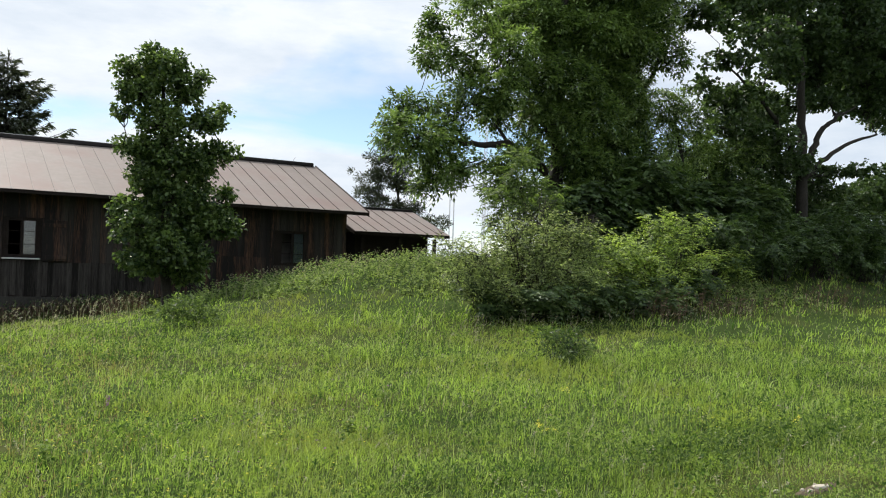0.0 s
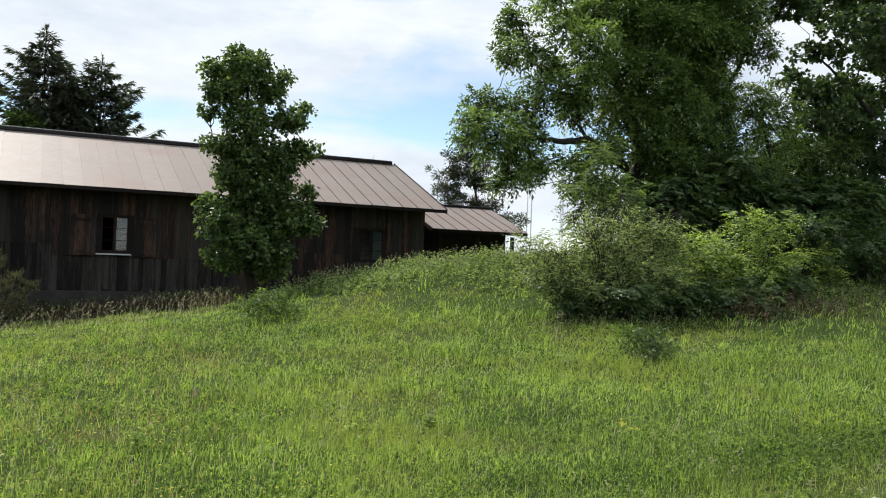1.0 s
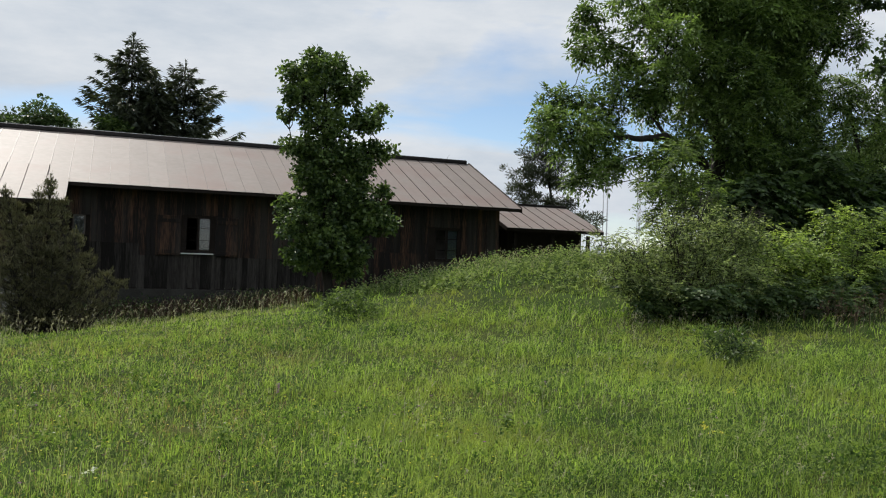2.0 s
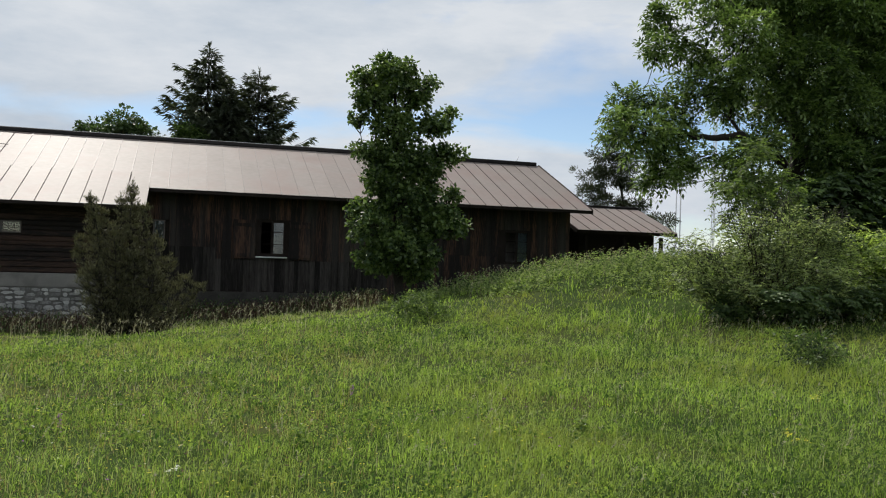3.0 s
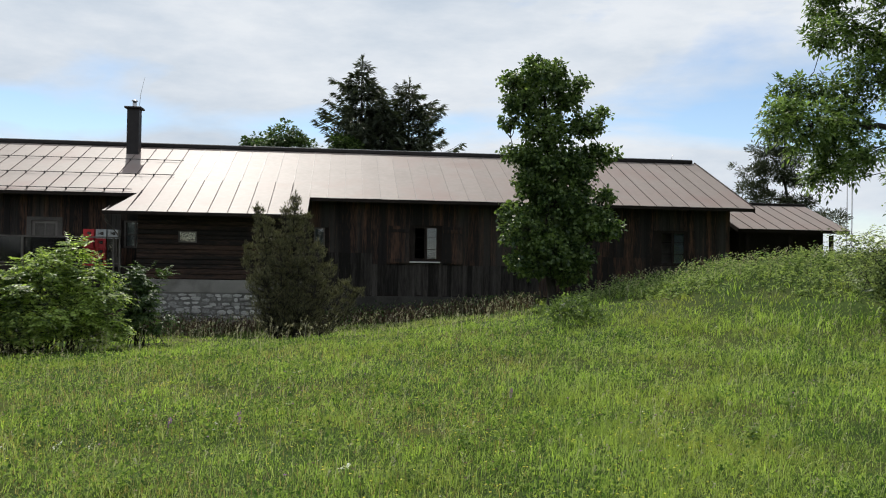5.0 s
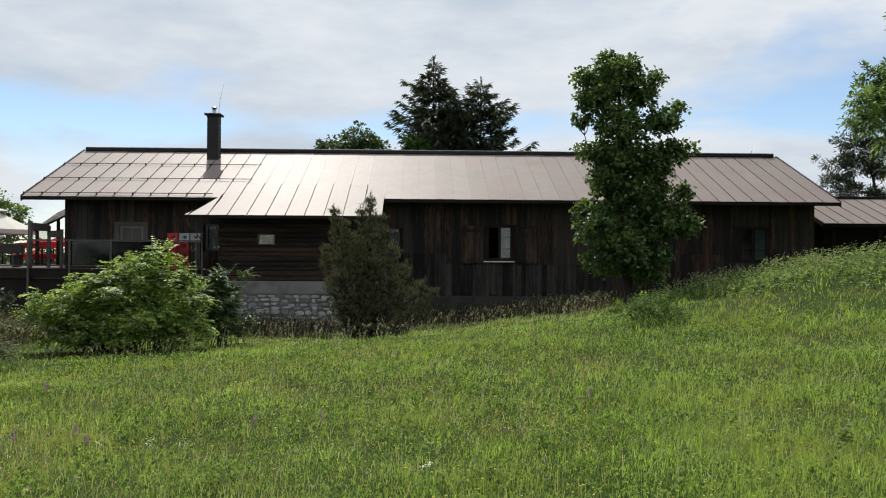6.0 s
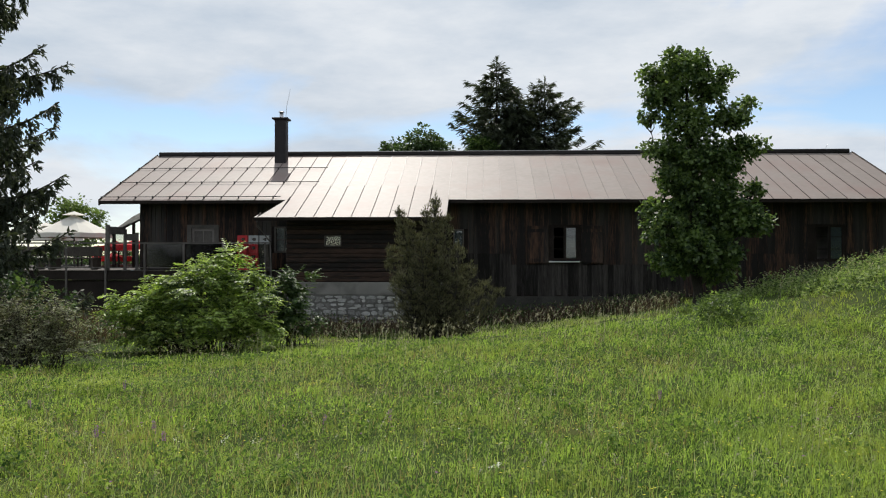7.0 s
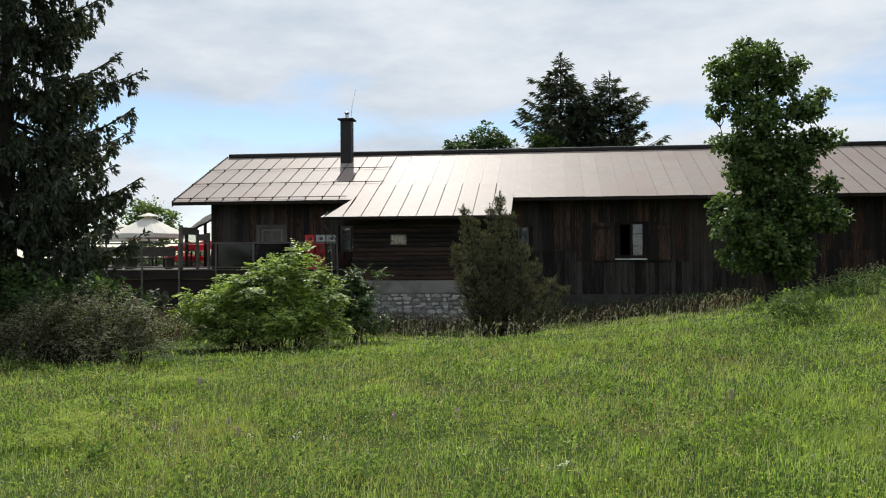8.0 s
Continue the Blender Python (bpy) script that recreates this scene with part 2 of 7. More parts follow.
def part(name, bm, mat, parent=None, label="", smooth=False):
    """Links a bmesh as one mesh object under a thing or a part."""
    me = bpy.data.meshes.new(name)
    bm.to_mesh(me)
    bm.free()
    if smooth:
        me.shade_smooth()
    me.materials.append(mat)
    ob = new(name, me)
    if parent is not None:
        ob.parent = parent
    if label:
        ob["label"] = label
    return ob


def box(bm, x0, x1, y0, y1, z0, z1, bevel=0.0, m=None):
    made = bmesh.ops.create_cube(bm, size=1, matrix=Matrix.Translation(((x0 + x1) / 2, (y0 + y1) / 2, (z0 + z1) / 2)) @ Matrix.Diagonal((x1 - x0, y1 - y0, z1 - z0, 1)))
    vs = made["verts"]
    if bevel:
        edges = list({e for v in vs for e in v.link_edges})
        got = bmesh.ops.bevel(bm, geom=edges, offset=bevel, segments=1, affect="EDGES")
        vs = list({v for f in got["faces"] for v in f.verts} | {v for v in vs if v.is_valid})
    if m is not None:
        bmesh.ops.transform(bm, matrix=m, verts=vs)
    return bm


def boxes(*rows, bevel=0.0):
    bm = bmesh.new()
    for r in rows:
        box(bm, *r, bevel=bevel)
    return bm


def thing(name, label, category, at=(0, 0, 0), group="", kind=""):
    ob = new(name)
    ob.location = at
    ob.empty_display_size = 0.3
    return tagged(ob, label, category, group, kind)


class Tubes:
    """Gathers tapered tubes into one mesh."""

    def __init__(self):
        self.v, self.f = [], []

    def add(self, points, radii, sides=6):
        start = len(self.v)
        pts = [Vector(p) for p in points]
        for i, p in enumerate(pts):
            d = (pts[min(i + 1, len(pts) - 1)] - pts[max(i - 1, 0)]).normalized()
            a = d.orthogonal().normalized()
            b = d.cross(a)
            for k in range(sides):
                w = 2 * math.pi * k / sides
                self.v.append(p + (a * math.cos(w) + b * math.sin(w)) * radii[i])
        for i in range(len(pts) - 1):
            for k in range(sides):
                q = (k + 1) % sides
                self.f.append((start + i * sides + k, start + i * sides + q, start + (i + 1) * sides + q, start + (i + 1) * sides + k))
        self.f.append(tuple(start + (len(pts) - 1) * sides + k for k in range(sides)))

    def ob(self, name, mat, parent, label=""):
        return mesh_ob(name, self.v, self.f, mat, parent, label, smooth=True)


def unit(a):
    return a / np.maximum(np.linalg.norm(a, axis=-1, keepdims=True), 1e-9)


def leaves_ob(name, base, along, face, length, width, mat, parent=None, label="", fold=0.25, curl=0.0, belly=0.45):
    """Many folded leaves in one mesh. base, along, face: (n, 3); length, width: (n,)."""
    n = len(base)
    along = unit(along)
    side = unit(np.cross(along, face))
    up = np.cross(side, along)
    L, W = length[:, None], width[:, None]
    mid = base + along * L * belly
    verts = np.stack([base, mid + side * W * 0.5 + up * W * fold, base + along * L - up * L * curl, mid - side * W * 0.5 + up * W * fold], 1).reshape(-1, 3)
    i = np.arange(n)[:, None] * 4
    tris = np.concatenate([i + [[0, 1, 2]], i + [[0, 2, 3]]], 1).reshape(-1, 3)
    return soup(name, verts, tris, mat, parent, label)


def soup(name, verts, tris, mat, parent=None, label=""):
    me = bpy.data.meshes.new(name)
    nt = len(tris)
    me.vertices.add(len(verts))
    me.vertices.foreach_set("co", np.ascontiguousarray(verts, dtype=np.float32).ravel())
    me.loops.add(nt * 3)
    me.loops.foreach_set("vertex_index", np.ascontiguousarray(tris, dtype=np.int32).ravel())
    me.polygons.add(nt)
    me.polygons.foreach_set("loop_start", np.arange(0, nt * 3, 3, dtype=np.int32))
    me.update(calc_edges=True)
    me.materials.append(mat)
    ob = new(name, me)
    if parent is not None:
        ob.parent = parent
    if label:
        ob["label"] = label
    return ob


# ---- ground ----
HILLS = [(10, 20, 4.5, 0.915), (17, 20, 5, 0.845), (25, 20, 5.5, 1.896), (8, 15, 4, -0.009), (-4, 10, 4.5, -0.131), (1, 15, 4, 0.236), (5, 22.5, 2.6, -0.256), (2, 27, 4, -0.283), (14, 30, 7, 0.388), (-8, 22, 8, -0.576), (-3, 27, 4, -0.346), (13, 6, 5, 0.212)]


def smooth(a, b, v):
    s = np.clip((v - a) / (b - a), 0, 1)
    return s * s * (3 - 2 * s)


def ground_z(x, y):
    """Height of the meadow, for numbers or arrays."""
    x, y = np.asarray(x, float), np.asarray(y, float)
    z = np.full(np.broadcast(x, y).shape, -0.017)
    for a, b, s, h in HILLS:
        z = z + h * np.exp(-((x - a) ** 2 + (y - b) ** 2) / (2 * s * s))
    z = z + 0.035 * np.sin(1.7 * x + 0.6 * y) * np.sin(1.3 * y - 0.5 * x) + 0.02 * np.sin(3.9 * x + 1.1) * np.sin(3.3 * y)
    far = np.sqrt((x - 3) ** 2 + (y - 18) ** 2)
    return z - 6.0 * smooth(45, 160, far)


def gz(x, y):
    return float(ground_z(x, y))


def axis(lo, hi, step):
    core = np.arange(lo, hi + step / 2, step)
    out = step * np.cumsum(1.28 ** np.arange(1, 34))
    return np.concatenate([lo - out[::-1], core, hi + out])


def build_ground():
    xs, ys = axis(-26, 34, 0.5), axis(-6, 46, 0.5)
    X, Y = np.meshgrid(xs, ys)
    Z = ground_z(X, Y)
    verts = np.stack([X, Y, Z], -1).reshape(-1, 3)
    w = len(xs)
    i = (np.arange(len(ys) - 1)[:, None] * w + np.arange(w - 1)[None]).ravel()
    tris = np.concatenate([np.stack([i, i + 1, i + w + 1], 1), np.stack([i, i + w + 1, i + w], 1)])
    ob = soup("ground", verts, tris, M["soil"])
    ob.data.shade_smooth()
    return tagged(ob, "grassy meadow ground rising to a low mound", "ground", kind="structure")


build_ground()


# ---- the long timber house ----
RIDGE_Y, RIDGE_Z, EAVE_Y, EAVE_Z = 35.53, 5.97, 30.0, 3.68
ROOF_X0, ROOF_X1 = -13.92, 15.25
WALL_Y, WALL_X0, WALL_X1 = 30.9, -12.8, 14.76
PITCH = (RIDGE_Z - EAVE_Z) / (RIDGE_Y - EAVE_Y)


def roof_z(y):
    return EAVE_Z + (y - EAVE_Y) * PITCH


def wall_boxes(x0, x1, z0, z1, y0, y1, holes):
    """One connected wall with openings (x0, x1, z0, z1) cut through it."""
    bm = bmesh.new()
    xs = sorted({x0, x1, *[h[0] for h in holes], *[h[1] for h in holes]})
    zs = sorted({z0, z1, *[h[2] for h in holes], *[h[3] for h in holes]})
    grid = {}

    def corner(i, y, k):
        if (i, y, k) not in grid:
            grid[i, y, k] = bm.verts.new((xs[i], y, zs[k]))
        return grid[i, y, k]

    def solid(i, k):
        if not (0 <= i < len(xs) - 1 and 0 <= k < len(zs) - 1):
            return False
        cx, cz = (xs[i] + xs[i + 1]) / 2, (zs[k] + zs[k + 1]) / 2
        return not any(h[0] < cx < h[1] and h[2] < cz < h[3] for h in holes)

    for i in range(len(xs) - 1):
        for k in range(len(zs) - 1):
            if not solid(i, k):
                continue
            for y in (y0, y1):
                bm.faces.new((corner(i, y, k), corner(i + 1, y, k), corner(i + 1, y, k + 1), corner(i, y, k + 1)))
            for di, dk, p, q in ((-1, 0, (i, k), (i, k + 1)), (1, 0, (i + 1, k), (i + 1, k + 1)), (0, -1, (i, k), (i + 1, k)), (0, 1, (i, k + 1), (i + 1, k + 1))):
                if not solid(i + di, k + dk):
                    bm.faces.new((corner(p[0], y0, p[1]), corner(q[0], y0, q[1]), corner(q[0], y1, q[1]), corner(p[0], y1, p[1])))
    bmesh.ops.recalc_face_normals(bm, faces=bm.faces)
    return bm


# openings in the front wall: x0, x1, z0, z1
WIN_MAIN = (2.52, 3.50, 1.46, 2.77)
WIN_EAST = (11.95, 13.03, 1.45, 2.77)
WIN_SLIT = (-1.08, -0.68, 1.95, 2.62)
DOOR = (-10.93, -9.86, 1.13, 2.76)
WIN_DECK = (-7.72, -6.98, 1.75, 2.72)
OPENINGS = [WIN_MAIN, WIN_EAST, WIN_SLIT, DOOR, WIN_DECK]

house = thing("timber_house", "long dark-stained timber house with a low sheet-metal roof", "house", (0, WALL_Y, 0))
house.location = (0, 0, 0)
front = part("front_wall", wall_boxes(WALL_X0, WALL_X1, -1.2, roof_z(WALL_Y) - 0.12, WALL_Y + 0.04, WALL_Y + 0.2, OPENINGS), M["beam"], house)
part("back_wall", boxes((WALL_X0, WALL_X1, 40.0, 40.2, -1.2, 3.8)), M["beam"], house)


def gable_wall(x0, x1):
    bm = bmesh.new()
    prof = [(WALL_Y + 0.2, -1.2), (40.0, -1.2), (40.0, roof_z(2 * RIDGE_Y - 40.0) - 0.12), (RIDGE_Y, RIDGE_Z - 0.12), (WALL_Y + 0.2, roof_z(WALL_Y + 0.2) - 0.12)]
    a = [bm.verts.new((x0, y, z)) for y, z in prof]
    b = [bm.verts.new((x1, y, z)) for y, z in prof]
    bm.faces.new(a[::-1])
    bm.faces.new(b)
    for i in range(5):
        j = (i + 1) % 5
        bm.faces.new((a[i], a[j], b[j], b[i]))
    bmesh.ops.recalc_face_normals(bm, faces=bm.faces)
    return bm


part("gable_wall", gable_wall(WALL_X0, WALL_X0 + 0.18), M["beam"], house)
part("gable_wall", gable_wall(WALL_X1 - 0.18, WALL_X1), M["beam"], house)
part("footing", boxes((-1.2, WALL_X1, WALL_Y - 0.06, WALL_Y + 0.03, -1.2, 0.16), bevel=0.01), M["footing"], house, "rough grey stone footing")


def roof_slab():
    bm = bmesh.new()
    back = 2 * RIDGE_Y - EAVE_Y
    prof = [(EAVE_Y, EAVE_Z - 0.03), (RIDGE_Y, RIDGE_Z - 0.03), (back, EAVE_Z - 0.03), (back, EAVE_Z - 0.17), (RIDGE_Y, RIDGE_Z - 0.17), (EAVE_Y, EAVE_Z - 0.17)]
    a = [bm.verts.new((ROOF_X0, y, z)) for y, z in prof]
    b = [bm.verts.new((ROOF_X1, y, z)) for y, z in prof]
    bm.faces.new(a[:2] + a[4:])
    bm.faces.new(a[1:5])
    bm.faces.new((b[:2] + b[4:])[::-1])
    bm.faces.new(b[1:5][::-1])
    for i in range(6):
        j = (i + 1) % 6
        bm.faces.new((a[i], b[i], b[j], a[j]))
    bmesh.ops.recalc_face_normals(bm, faces=bm.faces)
    return bm


roof = part("roof", roof_slab(), M["beam"], house, "low-pitched roof of brownish metal sheets")
part("fascia", boxes((ROOF_X0, -7.2, EAVE_Y - 0.035, EAVE_Y - 0.003, EAVE_Z - 0.15, EAVE_Z - 0.03)), M["beam"], roof)
part("fascia", boxes((-1.2, ROOF_X1, EAVE_Y - 0.035, EAVE_Y - 0.003, EAVE_Z - 0.15, EAVE_Z - 0.03)), M["beam"], roof)
cap = bmesh.new()
box(cap, ROOF_X0 + 0.1, ROOF_X1 - 0.15, RIDGE_Y - 0.2, RIDGE_Y + 0.2, RIDGE_Z - 0.07, RIDGE_Z + 0.085, bevel=0.02)
part("ridge_board", cap, M["ridge"], roof, "dark metal ridge cap")
part("ridge_strip", boxes((ROOF_X0 + 0.1, ROOF_X1 - 0.15, RIDGE_Y - 0.10, RIDGE_Y + 0.10, RIDGE_Z + 0.087, RIDGE_Z + 0.107)), M["steel"], roof, "bright metal strip along the ridge")


def sheet(name, sections, x0, x1, parent, seam=True, lift=0.0, skew=None):
    """A roof sheet from sections (y, z), top first, with an upstand along its first edge."""
    bm = bmesh.new()
    t = 0.006
    for j, (xa, xb, h) in enumerate(((x0 + 0.004, x1 - 0.004, t),)):
        rows = []
        for k, (y, z) in enumerate(sections):
            xl = xa if skew is None else max(xa, skew(y))
            rows.append([bm.verts.new((xl, y, z + lift)), bm.verts.new((xb, y, z + lift)), bm.verts.new((xl, y, z + lift + h)), bm.verts.new((xb, y, z + lift + h))])
        for p, q in zip(rows, rows[1:]):
            bm.faces.new((p[2], q[2], q[3], p[3]))
            bm.faces.new((p[0], q[0], q[2], p[2]))
            bm.faces.new((p[3], q[3], q[1], p[1]))
        bm.faces.new((rows[-1][0], rows[-1][1], rows[-1][3], rows[-1][2]))
        bm.faces.new((rows[0][1], rows[0][0], rows[0][2], rows[0][3]))
    bmesh.ops.recalc_face_normals(bm, faces=bm.faces)
    ob = part(name, bm, M["roof"], parent)
    return ob


def seam_strip(sections, x, parent, lift=0.0, mat="seam"):
    bm = bmesh.new()
    rows = [[bm.verts.new((x + dx, y, z + lift + dz)) for dx, dz in ((-0.010, 0), (0.010, 0), (0.007, 0.032), (-0.007, 0.032))] for y, z in sections]
    for p, q in zip(rows, rows[1:]):
        for i in range(1, 4):
            j = (i + 1) % 4
            bm.faces.new((p[i], p[j], q[j], q[i]))
    bm.faces.new(rows[0])
    bm.faces.new(rows[-1][::-1])
    bmesh.ops.recalc_face_normals(bm, faces=bm.faces)
    return part("seam", bm, M[mat], parent)


def build_roof_sheets():
    top = (RIDGE_Y - 0.16, roof_z(RIDGE_Y - 0.16))
    n = 46
    step = (ROOF_X1 - ROOF_X0) / n
    for i in range(n):
        x0 = ROOF_X0 + i * step
        sections = [top, (32.7 + 0.05 * math.sin(i * 2.3), roof_z(32.7 + 0.05 * math.sin(i * 2.3))), (EAVE_Y - 0.06, roof_z(EAVE_Y - 0.06))]
        sheet("roof_sheet", sections, x0, x0 + step, roof, lift=-0.022 + 0.003 * (i % 3))
        # paler middle seams: the washing-out by glare is put into their colour
        seam_strip([sections[0], sections[-1]], x0 + (0.012 if i == 0 else 0), roof, lift=-0.022, mat="seam" if i < 13 or i > 37 else "seam_glare")
    seam_strip([top, (EAVE_Y - 0.06, roof_z(EAVE_Y - 0.06))], ROOF_X1 - 0.012, roof, lift=-0.022)
    # back slope, one sheet
    bm = bmesh.new()
    back = 2 * RIDGE_Y - EAVE_Y
    vs = [bm.verts.new(p) for p in ((ROOF_X0, RIDGE_Y + 0.1, RIDGE_Z - 0.05), (ROOF_X1, RIDGE_Y + 0.1, RIDGE_Z - 0.05), (ROOF_X1, back + 0.05, EAVE_Z - 0.02), (ROOF_X0, back + 0.05, EAVE_Z - 0.02))]
    bm.faces.new(vs)
    part("back_sheet", bm, M["roof"], roof)
    # snow rails over the terrace end
    for k, y in enumerate((EAVE_Y + 0.12, 31.75, 33.5)):
        x1 = -7.3 if k == 0 else -6.2
        tubes = Tubes()
        tubes.add([(ROOF_X0 + 0.1, y, roof_z(y) + 0.055), (x1, y, roof_z(y) + 0.055)], [0.014, 0.014], 6)
        rail = tubes.ob("snow_rail", M["ridge"], roof, "dark snow guard rail")
        for i in range(12):
            x = ROOF_X0 + i * step + 0.01
            if x < x1:
                part("bracket", boxes((x - 0.015, x + 0.015, y - 0.04, y + 0.03, roof_z(y) - 0.02, roof_z(y) + 0.075)), M["ridge"], rail)
    for x0, x1 in ((WALL_X1, ROOF_X1 - 0.05), (ROOF_X0 + 0.1, WALL_X0)):
        for y in (WALL_Y + 0.1, 33.2, RIDGE_Y, 38.0):
            z = (roof_z(y) if y <= RIDGE_Y else roof_z(2 * RIDGE_Y - y)) - 0.18
            part("purlin_end", boxes((x0, x1, y - 0.09, y + 0.09, z - 0.2, z), bevel=0.015), M["beam"], roof)
    for x in (ROOF_X0, ROOF_X1):
        bm = bmesh.new()
        s = 1 if x > 0 else -1
        xa, xb = sorted((x + 0.003 * s, x + 0.04 * s))
        box(bm, xa, xb, EAVE_Y - 0.03, RIDGE_Y, -0.2, 0.015, m=Matrix(((1, 0, 0, 0), (0, 1, 0, 0), (0, PITCH, 1, EAVE_Z - PITCH * EAVE_Y), (0, 0, 0, 1))))
        part("verge_board", bm, M["beam"], roof)


build_roof_sheets()


def frame_ring(x0, x1, z0, z1, y0, y1, w, extra=()):
    """A rectangular frame as one closed mesh."""
    bm = bmesh.new()
    loops = []
    for y in (y0, y1):
        for d in (0, w):
            loops.append([bm.verts.new(p) for p in ((x0 + d, y, z0 + d), (x1 - d, y, z0 + d), (x1 - d, y, z1 - d), (x0 + d, y, z1 - d))])
    for p, q in ((0, 1), (3, 2), (2, 0), (1, 3)):
        for i in range(4):
            j = (i + 1) % 4
            bm.faces.new((loops[p][i], loops[p][j], loops[q][j], loops[q][i]))
    bmesh.ops.recalc_face_normals(bm, faces=bm.faces)
    return bm


# ---- annex under the swept-down roof ----
AX0, AX1, A_WALL, A_EAVE_Y, A_EAVE_Z = -7.72, -1.2, 29.1, 28.04, 2.93


def annex_section(y):
    knee = 30.25
    if y >= knee:
        return roof_z(y) + 0.02
    return A_EAVE_Z + (roof_z(knee) + 0.02 - A_EAVE_Z) * (y - A_EAVE_Y) / (knee - A_EAVE_Y)


def build_annex():
    annex = part("annex", wall_boxes(-6.82, -1.3, 0.72, 3.0, A_WALL, A_WALL + 0.16, [(-5.46, -4.94, 1.99, 2.34)]), M["beam"], house, "log annex on a stone base")
    part("side_wall", boxes((-6.82, -6.66, A_WALL + 0.16, WALL_Y, -1.2, 3.0)), M["beam"], house)
    part("side_wall", boxes((-1.46, -1.3, A_WALL + 0.16, WALL_Y, -1.2, 3.0)), M["beam"], house)
    skew = lambda y: AX0 + (y - A_EAVE_Y) * 1.25 / 3.26
    step = (ROOF_X1 - ROOF_X0) / 46
    edges = [AX0] + [ROOF_X0 + k * step for k in range(46) if AX0 + 0.1 < ROOF_X0 + k * step < AX1 - 0.1] + [AX1]
    n = len(edges) - 1
    for i in range(n):
        x0, x1 = edges[i], edges[i + 1]
        top = min(31.3, A_EAVE_Y + (x1 - 0.03 - AX0) * 3.26 / 1.25)
        if i == n - 1:
            top = 30.3
        ys = [top] + [y for y in (30.25,) if y < top - 0.02] + [A_EAVE_Y]
        sections = [(y, annex_section(y)) for y in ys]
        sheet("roof_sheet", sections, x0, x1, roof, lift=0.0, skew=skew if i < 3 else None)
        top = min(31.3, A_EAVE_Y + (x0 + 0.02 - AX0) * 3.26 / 1.25)
        if top > A_EAVE_Y + 0.3:
            ys = [top] + [y for y in (30.25,) if y < top - 0.02] + [A_EAVE_Y]
            seam_strip([(y, annex_section(y)) for y in ys], x0, roof)
    # deck of the roof, its eave board and verges
    bm = bmesh.new()
    prof = [(A_EAVE_Y + 0.01, annex_section(A_EAVE_Y) - 0.012), (EAVE_Y - 0.04, annex_section(EAVE_Y - 0.04) - 0.012)]
    low = [bm.verts.new((x, y, z - d)) for d in (0, 0.1) for y, z in prof for x in (AX0 + 0.03 + (0.72 if y > 29 else 0), AX1 - 0.02)]
    for f in ((0, 1, 3, 2), (4, 6, 7, 5), (0, 4, 5, 1), (2, 3, 7, 6), (1, 5, 7, 3), (0, 2, 6, 4)):
        bm.faces.new([low[k] for k in f])
    part("roof_deck", bm, M["beam"], roof)
    part("fascia", boxes((AX0 + 0.02, AX1 - 0.01, A_EAVE_Y - 0.02, A_EAVE_Y + 0.006, A_EAVE_Z - 0.09, A_EAVE_Z - 0.004)), M["beam"], roof)
    z = 0.74
    i = 0
    while z < 2.9:
        h = 0.165 + 0.02 * math.sin(i * 2.1)
        for a, b in ((-6.84, -5.5), (-4.9, -1.28)) if z < 2.36 and z + h > 1.96 else ((-6.84, -1.28),):
            bm = bmesh.new()
            box(bm, a, b, A_WALL - 0.05 - 0.008 * math.sin(i * 3.7), A_WALL - 0.004, z, z + h - 0.014, bevel=0.018)
            part("log", bm, M["log"], annex)
        z += h
        i += 1
    win = part("window", frame_ring(-5.50, -4.90, 1.96, 2.345, A_WALL - 0.06, A_WALL + 0.02, 0.045), M["rail"], house, "small grey-framed window with a dark interior")
    pane = part("pane", boxes((-5.45, -4.95, A_WALL + 0.0, A_WALL + 0.006, 2.0, 2.30)), M["glass"], win)
    pane.visible_shadow = False
    part("curtain", boxes((-5.45, -4.95, A_WALL + 0.04, A_WALL + 0.05, 2.0, 2.30)), M["beam"], win)
    part("plinth", boxes((-6.9, -1.25, A_WALL - 0.10, A_WALL + 0.2, 0.28, 0.72), bevel=0.015), M["plaster"], house, "grey rendered plinth")
    base = part("stone_base", boxes((-6.9, -1.25, A_WALL - 0.08, A_WALL + 0.2, -1.2, 0.275)), M["mortar"], house, "field-stone base in mortar")
    rng = random.Random(4)
    z = -0.72
    row = 0
    while z < 0.24:
        h = rng.uniform(0.10, 0.21)
        x = -6.88 + rng.uniform(0, 0.1)
        while x < -1.32:
            w = rng.uniform(0.10, 0.40)
            hh = h * rng.uniform(0.7, 1.15)
            cx, cz = x + w / 2, min(z + h / 2 + rng.uniform(-0.03, 0.03), 0.265 - hh / 2)
            bm = bmesh.new()
            k = rng.randint(5, 8)
            turn = rng.random() * 6
            outline = []
            for j in range(k):
                a = turn + 2 * math.pi * (j + rng.uniform(-0.3, 0.3)) / k
                sx, sz = math.cos(a), math.sin(a)
                q = max(abs(sx), abs(sz)) ** 0.7
                f = rng.uniform(0.8, 1.08)
                outline.append((cx + sx / q * w * 0.47 * f, cz + sz / q * hh * 0.47 * f))
            d = rng.uniform(0.008, 0.035)
            a = [bm.verts.new((px, A_WALL - 0.075, pz)) for px, pz in outline]
            b = [bm.verts.new((cx + (px - cx) * 0.88, A_WALL - 0.08 - d, cz + (pz - cz) * 0.86)) for px, pz in outline]
            bm.faces.new(b)
            for j in range(k):
                q = (j + 1) % k
                bm.faces.new((a[j], a[q], b[q], b[j]))
            bmesh.ops.recalc_face_normals(bm, faces=bm.faces)
            part("stone", bm, M["stone"], base)
            x += w * 0.96 + 0.008
        z += h * 0.95 + 0.006
        row += 1
    # downpipe at the corner post
    tubes = Tubes()
